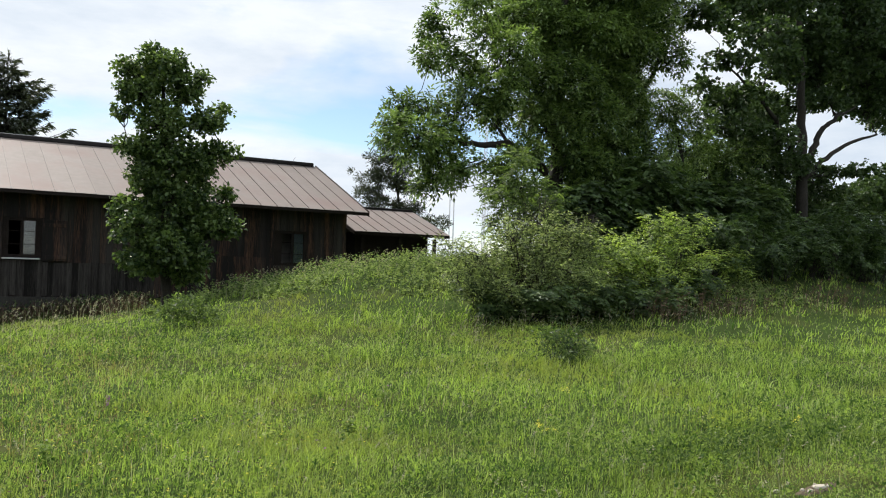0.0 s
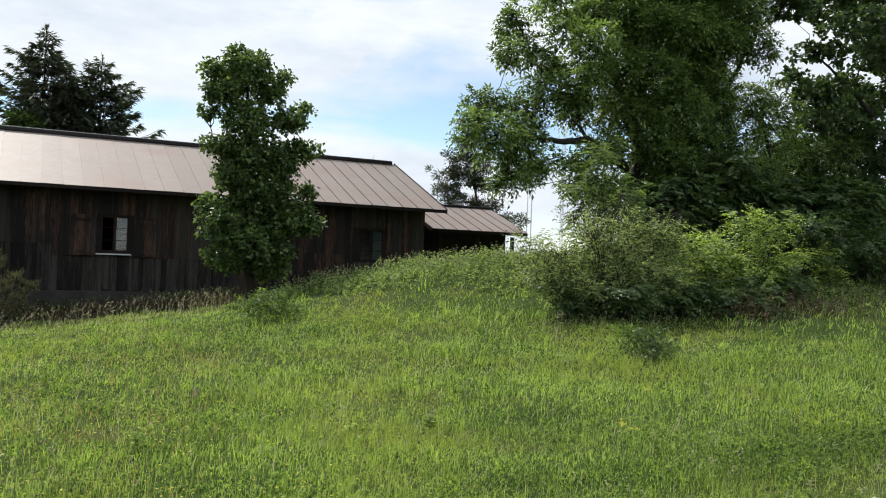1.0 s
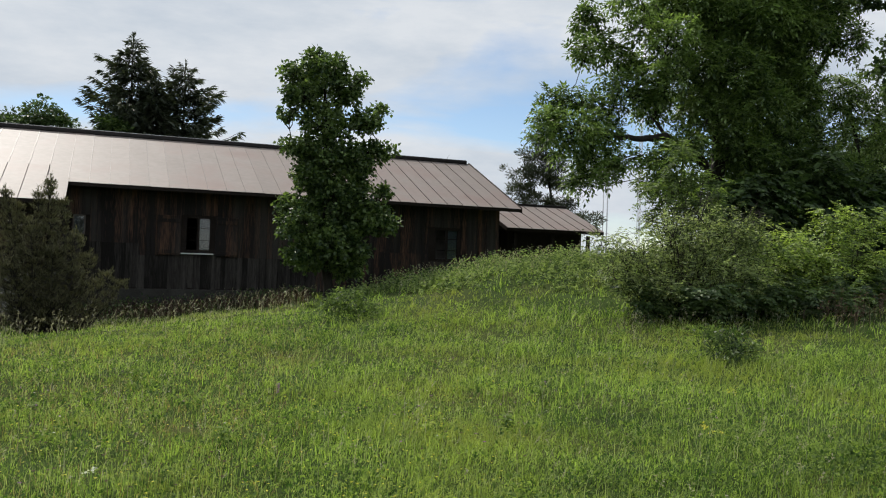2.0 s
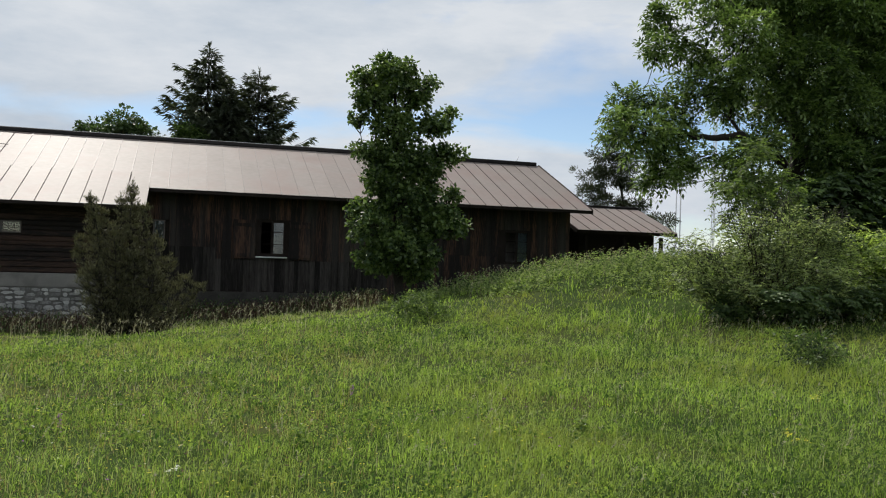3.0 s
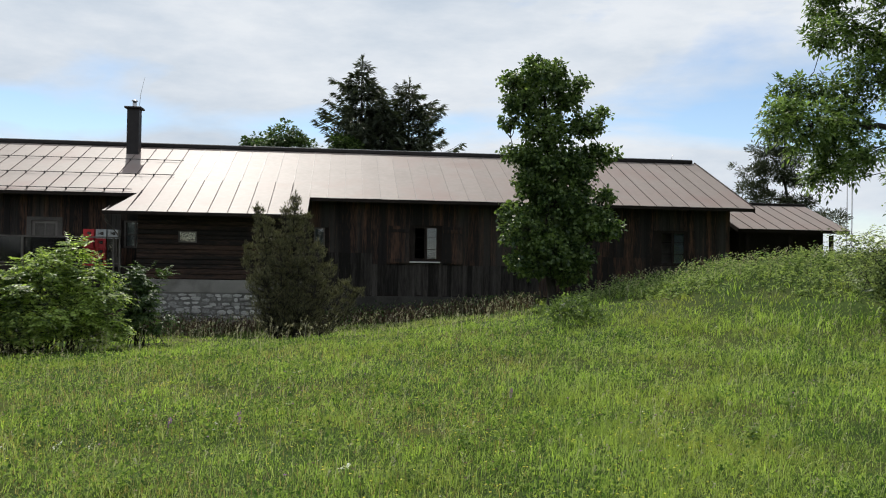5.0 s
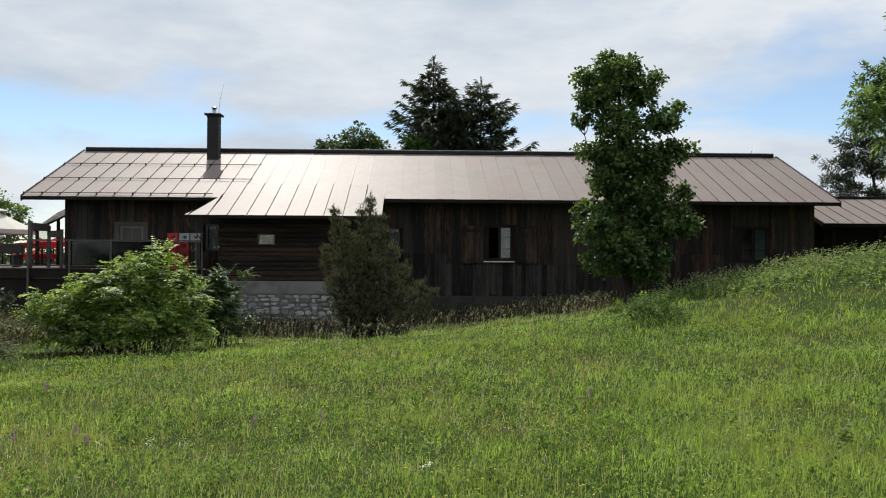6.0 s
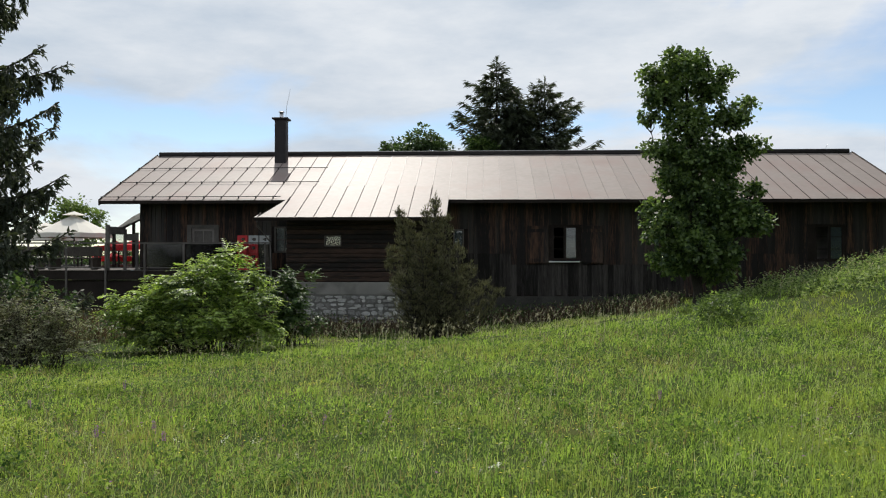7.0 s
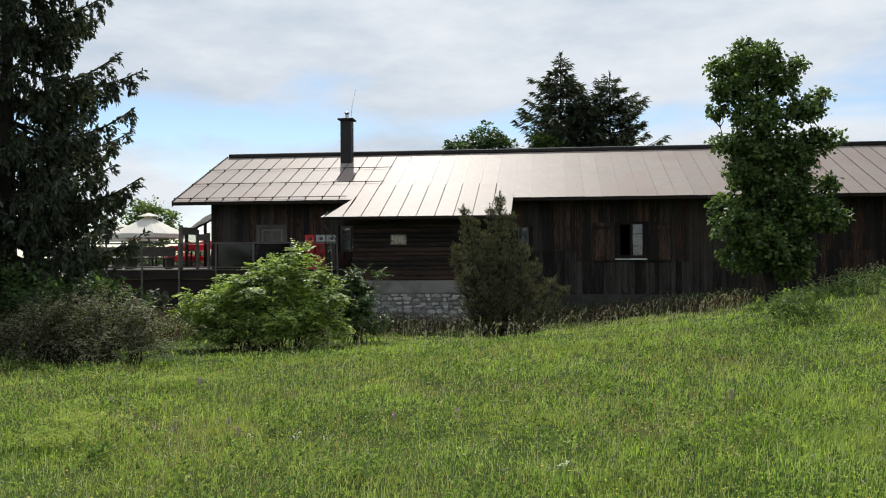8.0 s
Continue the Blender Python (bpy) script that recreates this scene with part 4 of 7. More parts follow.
def broadleaf(name, label, base, lobes, mat, seed, leaf=0.11, per_m2=60, trunk_r=0.14, clump_r=0.32, leaflets=1, stems=1, droop=0.2, fill=1.0, flat=0.75,
              category="tree", group="", mat_wood="bark", shell=0.55, lean=(0, 0), bare=0.0, narrow=0.75, slim=1.0):
    """A tree or shrub: stems, limbs to each lobe of the crown, twigs to each clump, and leaves round the twig ends.
    lobes: (dx, dy, dz, rx, ry, rz) from the base."""
    rng = np.random.default_rng(seed)
    ob = thing(name, label, category, base, group)
    wood = Tubes()
    top = max(l[2] for l in lobes)
    centre = np.array([np.mean([l[0] for l in lobes]) + lean[0], np.mean([l[1] for l in lobes]) + lean[1], top])
    stem_paths = []
    for s in range(stems):
        foot = np.array([0, 0, -0.25]) + (rng.normal(size=3) * [0.25, 0.25, 0] if stems > 1 else 0)
        tip = centre + (rng.normal(size=3) * [0.6, 0.6, 0.2] if stems > 1 else 0)
        path = branch_path(rng, foot, tip, 8, 0.10)
        radii = [trunk_r * (1.25 if k == 0 else 1) * (1 - 0.85 * k / 8) / (1 if stems == 1 else 1.6) for k in range(9)]
        wood.add(path, radii, 9 if stems == 1 else 6)
        stem_paths.append(path)
    B, A, F, Ls = [], [], [], []
    boughs = []
    for (cx, cy, cz, rx, ry, rz) in (sorted(lobes, key=lambda q: math.hypot(q[0], q[1])) if stems == 1 else lobes):
        c = np.array([cx, cy, cz])
        rx, ry, rz = rx * slim, ry * slim, rz * slim
        path = stem_paths[rng.integers(stems)]
        dist = [np.linalg.norm((p - c) * [1, 1, 0.8]) + max(0, p[2] - (cz - 0.2)) * 2 for p in path]
        k = int(np.argmin(dist))
        k = max(1, min(k, 7))
        r0 = trunk_r * (1 - 0.85 * k / 8) * 0.55 * min(1.0, (rx / 1.2)) ** 0.8
        limbs = Tubes()
        start = path[k]
        if stems == 1 and boughs:
            # fork from a nearer bough when one is at hand
            far = [np.linalg.norm(p - c) * 1.15 for p, r in boughs]
            j = int(np.argmin(far))
            if far[j] < np.linalg.norm(start - c):
                start, r0 = boughs[j][0], min(r0, boughs[j][1] * 0.75)
        main = branch_path(rng, start, c, 5, 0.3, 0.1)
        boughs.append((main[4], max(0.012, r0 * 0.6)))
        limbs.add(main, [r0 * (1 - 0.65 * q / 5) for q in range(6)], 6)
        area = 4 * math.pi * ((rx * ry) ** 1.6 + (rx * rz) ** 1.6 + (ry * rz) ** 1.6) ** (1 / 1.6) / 3 ** (1 / 1.6)
        n_cl = max(4, int(area * 1.5 * fill / (clump_r * clump_r * 3.4)))
        dirs = rand_dirs(rng, n_cl)
        rad = shell + (1 - shell) * rng.random(n_cl) ** 0.6
        rad *= 1 + 0.18 * rng.normal(size=n_cl)
        cl = c + dirs * rad[:, None] * [rx, ry, rz]
        for q in range(n_cl):
            s = main[rng.integers(2, 6)]
            if q % 2 == 0 or bare:
                tip = cl[q] + dirs[q] * bare * rng.random()
                limbs.add(branch_path(rng, s, tip, 3, 0.25), [r0 * 0.32, r0 * 0.24, r0 * 0.16, 0.006], 4)
            n_l = max(5, int(per_m2 * 4 * clump_r * clump_r * rng.uniform(0.5, 1.5)))
            cr = clump_r * rng.uniform(0.65, 1.35)
            off = rand_dirs(rng, n_l) * (rng.random(n_l)[:, None] ** 0.45) * cr * [1.15, 1.15, flat] * (1.0 if leaflets == 1 else 0.45)
            pos = cl[q] + off
            out = unit(off + dirs[q] * cr * 0.8 + rng.normal(size=(n_l, 3)) * cr * 0.5)
            out[:, 2] -= droop
            size = leaf * rng.uniform(0.6, 1.35, n_l)
            if leaflets == 1:
                B.append(pos); A.append(out); F.append(rand_dirs(rng, n_l) * 0.8 + [0, 0, 0.9]); Ls.append(size)
            else:
                out = unit(out + rng.normal(size=(n_l, 3)) * 0.35 + [0, 0, 0.15])
                side = unit(np.cross(out, rng.normal(size=(n_l, 3)) * 0.4 + [0, 0, 1]))
                for j in range(leaflets):
                    u = (j // 2 + 1) / (leaflets / 2 + 0.5)
                    sgn = 1 if j % 2 else -1
                    end = j == leaflets - 1
                    B.append(pos + out * (size * 2.6 * u)[:, None] + [0, 0, -0.06 * u * u])
                    A.append(out if end else unit(out * 0.75 + side * sgn))
                    F.append(rand_dirs(rng, n_l) * 0.5 + [0, 0, 1.0])
                    Ls.append(size)
        limbs.ob("limb", M[mat_wood], ob)
    wood.ob("trunk", M[mat_wood], ob)
    Ls = np.concatenate(Ls)
    leaves_ob("crown", np.concatenate(B), np.concatenate(A), np.concatenate(F), Ls, Ls * (narrow if leaflets == 1 else 0.55), mat, ob, fold=0.15, curl=0.12)
    return ob


def conifer(name, label, base, height, profile, seed, droop=0.25, whorl=0.32, per=7, spray=0.32, dense=1.0, mat="needle", low=0.03, trunk_r=0.16, group="", ragged=0.3, upturn=0.25, thick=0.22):
    """A spruce: whorls of branches along a straight trunk, with needled sprays. profile(u): branch length at u = 0 (foot) to 1 (top)."""
    rng = np.random.default_rng(seed)
    ob = thing(name, label, "tree", base, group)
    wood = Tubes()
    wood.add([(rng.normal() * 0.02, rng.normal() * 0.02, -0.3 + (height + 0.3) * k / 8) for k in range(9)], [trunk_r * (1.02 - k / 8) + 0.012 for k in range(9)], 9)
    limbs = Tubes()
    B, A, F, Ls = [], [], [], []
    z = height * low
    while z < height * 0.985:
        u = z / height
        n = per if u < 0.85 else max(4, per - 2)
        turn = rng.random() * 6.28
        for k in range(n):
            L = profile(u) * (1 + ragged * rng.normal() * 0.7)
            if L < 0.06:
                continue
            a = turn + 2 * math.pi * k / n + rng.normal() * 0.2
            d = np.array([math.cos(a), math.sin(a), 0.0])
            dr = droop * (1.15 - u) + rng.normal() * 0.09
            zj = rng.normal() * whorl * 0.45
            m = 6
            pts = []
            for q in range(m + 1):
                s = q / m
                pts.append(np.array([0, 0, z + zj]) + d * L * s + np.array([0, 0, L * (-dr * s * (1.7 - s) + upturn * s ** 3 * 0.8)]))
            limbs.add(pts, [max(0.008, 0.03 * L * (1 - 0.85 * q / m) * 0.5 + 0.006) for q in range(m + 1)], 4)
            ns = int(max(6, L * 26 * dense))
            s = rng.random(ns) ** 0.75
            idx = np.minimum((s * m).astype(int), m - 1)
            P0 = np.array(pts)
            pos = P0[idx] + (P0[idx + 1] - P0[idx]) * (s * m - idx)[:, None]
            side = np.array([-d[1], d[0], 0])
            sg = rng.choice((-1, 1), ns)[:, None]
            reach = (0.75 - 0.45 * s)[:, None]
            fan = (rng.random(ns) * np.minimum(0.42 * L * (1.05 - s), 0.75))[:, None]
            pos = pos + side * sg * fan + d * fan * 0.55 + np.array([0, 0, -1.0]) * (fan * (0.15 + droop) + 0.10 * rng.random((ns, 1)))
            out = d * (0.55 + 0.5 * s[:, None]) + side * sg * reach * rng.uniform(0.3, 1.2, (ns, 1)) + np.array([0, 0, 1]) * (rng.normal(size=(ns, 1)) * 0.35 - droop * 1.6)
            B.append(pos); A.append(out); F.append(rand_dirs(rng, ns) * 0.6 + [0, 0, 1])
            Ls.append(spray * rng.uniform(0.6, 1.4, ns) * (0.55 + 0.45 * min(1, L)))
        z += whorl * rng.uniform(0.7, 1.3) * (1 if u < 0.8 else 0.7)
    # leader
    n = 26
    zt = height * (0.93 + 0.07 * rng.random(n))
    B.append(np.stack([np.zeros(n), np.zeros(n), zt], 1)); A.append(rand_dirs(rng, n) * 0.6 + [0, 0, 0.9]); F.append(rand_dirs(rng, n)); Ls.append(np.full(n, spray * 0.7))
    wood.ob("trunk", M["bark"], ob)
    tagged(limbs.ob("branchwork", M["bark"], ob), kind="stuff")
    B, A, F, Ls = (np.concatenate(q) for q in (B, A, F, Ls))
    leaves_ob("needles", B, A, F, Ls, Ls * thick, M[mat], ob, fold=0.3, curl=0.1, belly=0.4)
    return ob


def at(x, y, sink=0.0):
    return (x, y, gz(x, y) - sink)


def rel(base, lobes):
    """Lobes given in world places, taken from a base."""
    return [(x - base[0], y - base[1], z - base[2], rx, ry, rz) for x, y, z, rx, ry, rz in lobes]


def scatter_lobes(seed, n, x0, x1, y0, y1, z0, z1, r0, r1, flat=0.8):
    rng = random.Random(seed)
    return [(rng.uniform(x0, x1), rng.uniform(y0, y1), rng.uniform(z0, z1), *(lambda r: (r, r, r * flat))(rng.uniform(r0, r1))) for _ in range(n)]


def nearest(points, c):
    """Index of the place in points, not above c by much, that lies nearest to c."""
    d = [np.linalg.norm(p - c) + max(0.0, p[2] - c[2] + 0.3) * 1.5 for p, r in points]
    return int(np.argmin(d))


def spaced_dirs(rng, n, rise):
    """Directions spread evenly over a ball, with more of them upwards."""
    got = []
    for _ in range(n):
        c = unit(rng.normal(size=(8, 3)) + [0, 0, rise])
        if got:
            g = np.array(got)
            c = c[np.argmax([np.min(np.linalg.norm(g - q, axis=1)) for q in c])]
        else:
            c = c[0]
        got.append(c)
    return np.array(got)


def bough_tree(name, label, base, stems, lobes, mat, seed, puff=0.5, tufts=12, leaves=5, leaf=0.12, wide=0.8, leaflets=0, droop=0.2, fill=1.0, rise=0.35, group="", depth=1.25, squash=0.7, twig=0.01, rear=0.0, scatter=0.3):
    """A tree whose crown is made of boughs, each with rounded puffs of leaf tufts and gaps between them.
    stems: lists of (x, y, z, radius) in world places; lobes: (x, y, z, radius, half height)."""
    rng = np.random.default_rng(seed)
    ob = thing(name, label, "tree", base, group)
    foot = np.array(base, float)
    joints = []
    wood = Tubes()
    for stem in stems:
        pts = [np.array(s[:3], float) - foot for s in stem]
        fine, rad = [], []
        for k in range(len(pts) - 1):
            for q in range(4):
                fine.append(pts[k] + (pts[k + 1] - pts[k]) * q / 4 + rng.normal(size=3) * 0.05 * (q > 0))
                rad.append(stem[k][3] + (stem[k + 1][3] - stem[k][3]) * q / 4)
        fine.append(pts[-1]), rad.append(stem[-1][3])
        wood.add(fine, rad, 9)
        joints += [(p, r) for p, r in zip(fine[3:], rad[3:])]
    wood.ob("trunk", M["bark"], ob)
    if rear:
        # the far half of the crown
        lobes = lobes + [(x + rng.normal() * 0.5 + 0.06 * rear * x, y + rear * rng.uniform(0.7, 1.2), z + rng.normal() * 0.4, r * 1.15, h * 1.15) for x, y, z, r, h in lobes if r > 1.0]
    B, A, F, Ls = [], [], [], []
    for lx, ly, lz, r, h in sorted(lobes, key=lambda q: np.linalg.norm(np.array(q[:3]) - foot)):
        c = np.array([lx, ly, lz]) - foot
        limbs = Tubes()
        p0, r0 = joints[nearest(joints, c)]
        r0 = min(r0 * 0.7, 0.05 + 0.04 * r)
        main = branch_path(rng, p0, c, 6, 0.3, 0.06)
        radii = [max(0.012, r0 * (1 - 0.75 * q / 6)) for q in range(7)]
        limbs.add(main, radii, 6)
        joints += [(main[q], radii[q]) for q in (3, 5)]
        area = 4 * math.pi * (r * r * depth + r * h * (1 + depth)) / 3
        own = puff * min(1.1, max(0.6, r / 0.8))
        n = max(5, int(fill * area / (own * own * 2.6)))
        dirs = spaced_dirs(rng, n, rise)
        centres = c + dirs * rng.uniform(0.4, 0.85, (n, 1)) * [r, r * depth, h]
        for d, p in zip(dirs, centres):
            limbs.add(branch_path(rng, main[rng.integers(3, 7)], p, 3, 0.25), [twig * 2, twig * 1.6, twig * 1.2, twig * 0.7], 4)
            pr = own * rng.uniform(0.6, 1.2)
            nt = max(4, int(tufts * (pr / puff) ** 2))
            td = unit(rng.normal(size=(nt, 3)) + d * 0.55 + [0, 0, 0.3])
            tp = p + td * (pr * rng.uniform(0.4, 0.95, (nt, 1))) * [1.0, 1.0, squash]
            m = nt * leaves
            pos = np.repeat(tp, leaves, 0) + rng.normal(size=(m, 3)) * leaf * scatter
            out = unit(np.repeat(td, leaves, 0) * 0.8 + rng.normal(size=(m, 3)) * 0.75)
            out[:, 2] -= droop
            out = unit(out)
            size = leaf * rng.uniform(0.65, 1.3, m)
            if not leaflets:
                B.append(pos), A.append(out), F.append(rng.normal(size=(m, 3)) * 0.55 + [0, 0, 0.9]), Ls.append(size)
                continue
            side = unit(np.cross(out, rng.normal(size=(m, 3)) * 0.35 + [0, 0, 1]))
            stalk = size * leaflets * 0.36
            for j in range(leaflets):
                u = 1.0 if j == leaflets - 1 else (j // 2 + 0.8) / (leaflets / 2)
                q = pos + out * (stalk * u)[:, None]
                q[:, 2] -= stalk * 0.3 * u * u
                B.append(q)
                A.append(out + [0, 0, -0.3] if j == leaflets - 1 else out * 0.7 + side * (1 if j % 2 else -1) * 0.85 + [0, 0, -0.2])
                F.append(rng.normal(size=(m, 3)) * 0.35 + [0, 0, 1.0])
                Ls.append(size)
        limbs.ob("limb", M["bark"], ob)
    B, A, F, Ls = (np.concatenate(q) for q in (B, A, F, Ls))
    leaves_ob("crown", B, A, F, Ls, Ls * wide, mat, ob, fold=0.12, curl=0.12)
    return ob


def spray_shrub(name, label, base, lobes, mat, seed, shoots=30, leaf=0.09, wide=0.5, reach=0.45, twigs=6, pairs=5, group="", arch=0.3, hang=0.25, bare=0, loose=0.3, category="shrub", tumble=0.4):
    """A shrub of arching shoots that end in flat, layered sprays. shoots: for each square metre of a lobe's outline; bare: thin leafless shoots on top."""
    rng = np.random.default_rng(seed)
    ob = thing(name, label, category, base, group)
    foot = np.array(base, float)
    low = min(l[2] - l[4] for l in lobes) - foot[2]
    B, A, F, Ls = [], [], [], []
    for lx, ly, lz, r, h in lobes:
        c = np.array([lx, ly, lz]) - foot
        wood = Tubes()
        root = np.array([c[0] * 0.45, c[1] * 0.45, min(-0.15, low)])
        n = max(3, int(shoots * math.pi * r * h))
        d = unit(rng.normal(size=(n, 3)) * [1, 1, 0.8] + [0, 0, 0.35])
        tips = c + d * rng.uniform(0.45, 1.05, (n, 1)) * [r, r * 0.9, h]
        for k in range(n):
            start = root + rng.normal(size=3) * [0.18, 0.15, 0]
            path = branch_path(rng, start, tips[k], 6, 0.12, arch * 0.3)
            if k % 4 == 0:
                wood.add(path, [0.014 - 0.0018 * q for q in range(7)], 4)
            flow = unit(tips[k] - c + [0, 0, 0.05 * h]) * [1, 1, 0.35] + rng.normal(size=3) * 0.25
            flow = unit(flow)
            for j in range(twigs):
                s = path[3 + j % 3] + (path[4 + j % 3] - path[3 + j % 3]) * rng.random() if j > 1 else tips[k]
                if np.any(np.abs((s - c) / [r * 1.1, r, h * 1.1]) > 1):
                    s = tips[k] + rng.normal(size=3) * [0.1, 0.1, 0.05]
                t = unit(flow + rng.normal(size=3) * [0.6, 0.6, loose])
                L = reach * rng.uniform(0.5, 1.25)
                side = unit(np.cross(t, [0, 0, 1.0]))
                for i in range(pairs):
                    u = (i + 0.6) / pairs
                    p = s + t * L * u + np.array([0, 0, -hang * L * u * u])
                    for sg in (1, -1):
                        B.append(p), A.append(t * 0.6 + side * sg * 0.8 + [0, 0, -0.15 * rng.random() - hang * u * 0.6]), F.append(rng.normal(size=3) * tumble + t * 0.4 + [0, 0, 1.0]), Ls.append(leaf * rng.uniform(0.65, 1.2) * (1.1 - 0.35 * u))
        for k in range(int(bare * r)):
            tip = c + unit(rng.normal(size=3) * [1, 0.7, 0.4] + [0, 0, 0.9]) * [r * 1.2, r, h * 1.5]
            wood.add(branch_path(rng, c + rng.normal(size=3) * 0.2 * r, tip, 5, 0.3, 0.1), [0.008, 0.007, 0.006, 0.005, 0.004, 0.003], 4)
            for u in rng.random(5):
                fork = c + (tip - c) * (0.5 + 0.5 * u)
                wood.add([fork, fork + unit(rng.normal(size=3) + unit(tip - c) + [0, 0, 0.3]) * rng.uniform(0.12, 0.4)], [0.004, 0.002], 3)
        wood.ob("stem", M["bark"], ob)
    B, A, F, Ls = np.array(B), np.array(A), np.array(F), np.array(Ls)
    leaves_ob("foliage", B, A, F, Ls, Ls * wide, mat, ob, fold=0.1, curl=0.15)
    return ob


def hung_spruce(name, label, base, height, reach, seed, tier=1.32, mat="needle", trunk_r=0.24, first=1.2):
    """A spruce with tiers of long boughs, up-curved at the tip, and twigs hanging from them like a comb."""
    rng = np.random.default_rng(seed)
    ob = thing(name, label, "tree", base)
    wood = Tubes()
    wood.add([(0, 0, -0.3 + (height + 0.3) * k / 8) for k in range(9)], [trunk_r * (1.02 - k / 8) + 0.012 for k in range(9)], 9)
    wood.ob("trunk", M["bark"], ob)
    limbs = Tubes()
    B, A, F, Ls = [], [], [], []

    def needles(p, d, n, size, spread):
        B.append(p), A.append(d + rng.normal(size=(n, 3)) * spread), F.append(rng.normal(size=(n, 3)) * 0.6 + [0, 0, 1]), Ls.append(size * rng.uniform(0.6, 1.3, n))

    z = first
    ring = 0
    while z < height * 0.97:
        u = z / height
        long = ring % 3 == 0
        full = reach * (1 - u) ** 0.55 * (1.06 if long else 0.7)
        count = 7 if long else 8
        turn = rng.random() * 6.28
        for k in range(count):
            L = full * rng.uniform(0.82, 1.12)
            a = turn + 2 * math.pi * k / count + rng.normal() * 0.18
            d = np.array([math.cos(a), math.sin(a), 0.0])
            side = np.array([-d[1], d[0], 0.0])
            z0 = z + rng.normal() * 0.07
            m = 10
            sag = 0.20 * (1.1 - u) + rng.normal() * 0.03
            P0 = np.array([np.array([0, 0, z0]) + d * L * q / m + np.array([0, 0, L * (-sag * math.sin(math.pi * min(1.0, 0.85 * q / m)) + 0.24 * max(0, q / m - 0.45) ** 1.5)]) for q in range(m + 1)])
            limbs.add(P0, [max(0.008, 0.013 * L * (1 - 0.85 * q / m) + 0.006) for q in range(m + 1)], 5)
            # needles along the bough itself
            n = int(L * 28)
            s = rng.random(n) * 0.85 + 0.15
            i = np.minimum((s * m).astype(int), m - 1)
            p = P0[i] + (P0[i + 1] - P0[i]) * (s * m - i)[:, None]
            needles(p, d * 0.8 + np.array([0, 0, 0.1]), n, 0.17, 0.45)
            # side twigs in the bough's plane, each with hanging ends
            for j in range(int(L * 11.5)):
                s = rng.uniform(0.22, 0.98)
                i = min(int(s * m), m - 1)
                p = P0[i] + (P0[i + 1] - P0[i]) * (s * m - i)
                w = min(0.75, 0.42 * L) * (1.12 - s) ** 0.8 * rng.uniform(0.4, 1.15)
                sg = rng.choice((-1.0, 1.0))
                t = unit(d * 0.75 + side * sg * rng.uniform(0.15, 1.0))
                drop = w * rng.uniform(0.25, 0.6) + 0.06
                q = np.linspace(0, 1, 6)[:, None]
                line = p + t * w * q + np.array([0, 0, -1.0]) * drop * q ** 1.8
                if j % 3 == 0:
                    limbs.add([line[0], line[3], line[5]], [0.007, 0.005, 0.003], 3)
                n = int(6 + 20 * w)
                e = rng.random(n)
                pos = p + t * (w * e)[:, None] + np.array([0, 0, -1.0]) * (drop * e ** 1.8)[:, None]
                needles(pos, t * 0.55 + np.array([0, 0, -0.55]), n, 0.15, 0.4)
                if w > 0.2:
                    for _ in range(3):
                        e = rng.uniform(0.3, 1.0)
                        h = rng.uniform(0.08, 0.30)
                        top = p + t * w * e + np.array([0, 0, -drop * e ** 1.8])
                        n = int(5 + 16 * h)
                        g = rng.random(n)
                        needles(top + np.array([0.02, 0, -1.0]) * (h * g)[:, None], np.array([0.0, 0, -0.9]) + t * 0.25, n, 0.13, 0.35)
        ring += 1
        z += tier / 3 * rng.uniform(0.85, 1.15) * (1 if u < 0.75 else 0.7)
    tagged(limbs.ob("branchwork", M["bark"], ob), kind="stuff")
    B, A, F, Ls = (np.concatenate(q) for q in (B, A, F, Ls))
    leaves_ob("needles", B, A, F, Ls, Ls * 0.42, M[mat], ob, fold=0.3, belly=0.4)
    return ob


# slender maple in front of the house
MAPLE_TOP = [(5.85, 25.0, 7.00, 0.84, 0.51), (5.32, 24.9, 6.25, 0.64, 0.46), (6.60, 25.1, 6.49, 0.58, 0.44), (6.00, 25.0, 5.50, 0.85, 0.65), (7.24, 25.0, 5.65, 0.57, 0.28), (7.48, 25.0, 4.75, 0.52, 0.39),
    (5.61, 25.0, 7.45, 0.29, 0.21), (6.30, 25.0, 7.34, 0.26, 0.21), (4.97, 25.0, 6.95, 0.29, 0.23), (7.09, 25.0, 6.95, 0.26, 0.21), (7.73, 25.0, 6.00, 0.26, 0.16), (4.86, 24.9, 5.74, 0.23, 0.18)]
MAPLE_LOW = [(7.0, 25.0, 4.15, 0.6, 0.4), (5.5, 25.0, 4.65, 0.5, 0.45), (6.8, 24.8, 1.35, 0.8, 0.4), (6.20, 25.0, 4.50, 0.95, 0.65), (5.61, 24.9, 3.90, 0.58, 0.56), (6.40, 25.0, 3.39, 1.18, 0.65), (5.46, 24.8, 2.50, 0.85, 0.56), (7.29, 24.9, 2.70, 0.99, 0.56), (6.40, 24.8, 1.90, 1.28, 0.60),
    (5.50, 24.8, 1.50, 0.66, 0.46), (7.97, 25.0, 4.84, 0.26, 0.18), (4.97, 24.9, 4.75, 0.23, 0.18), (4.86, 24.8, 3.00, 0.33, 0.21), (7.88, 24.9, 3.50, 0.33, 0.21), (8.13, 24.9, 2.50, 0.33, 0.23)]
b = at(6.25, 25.0)
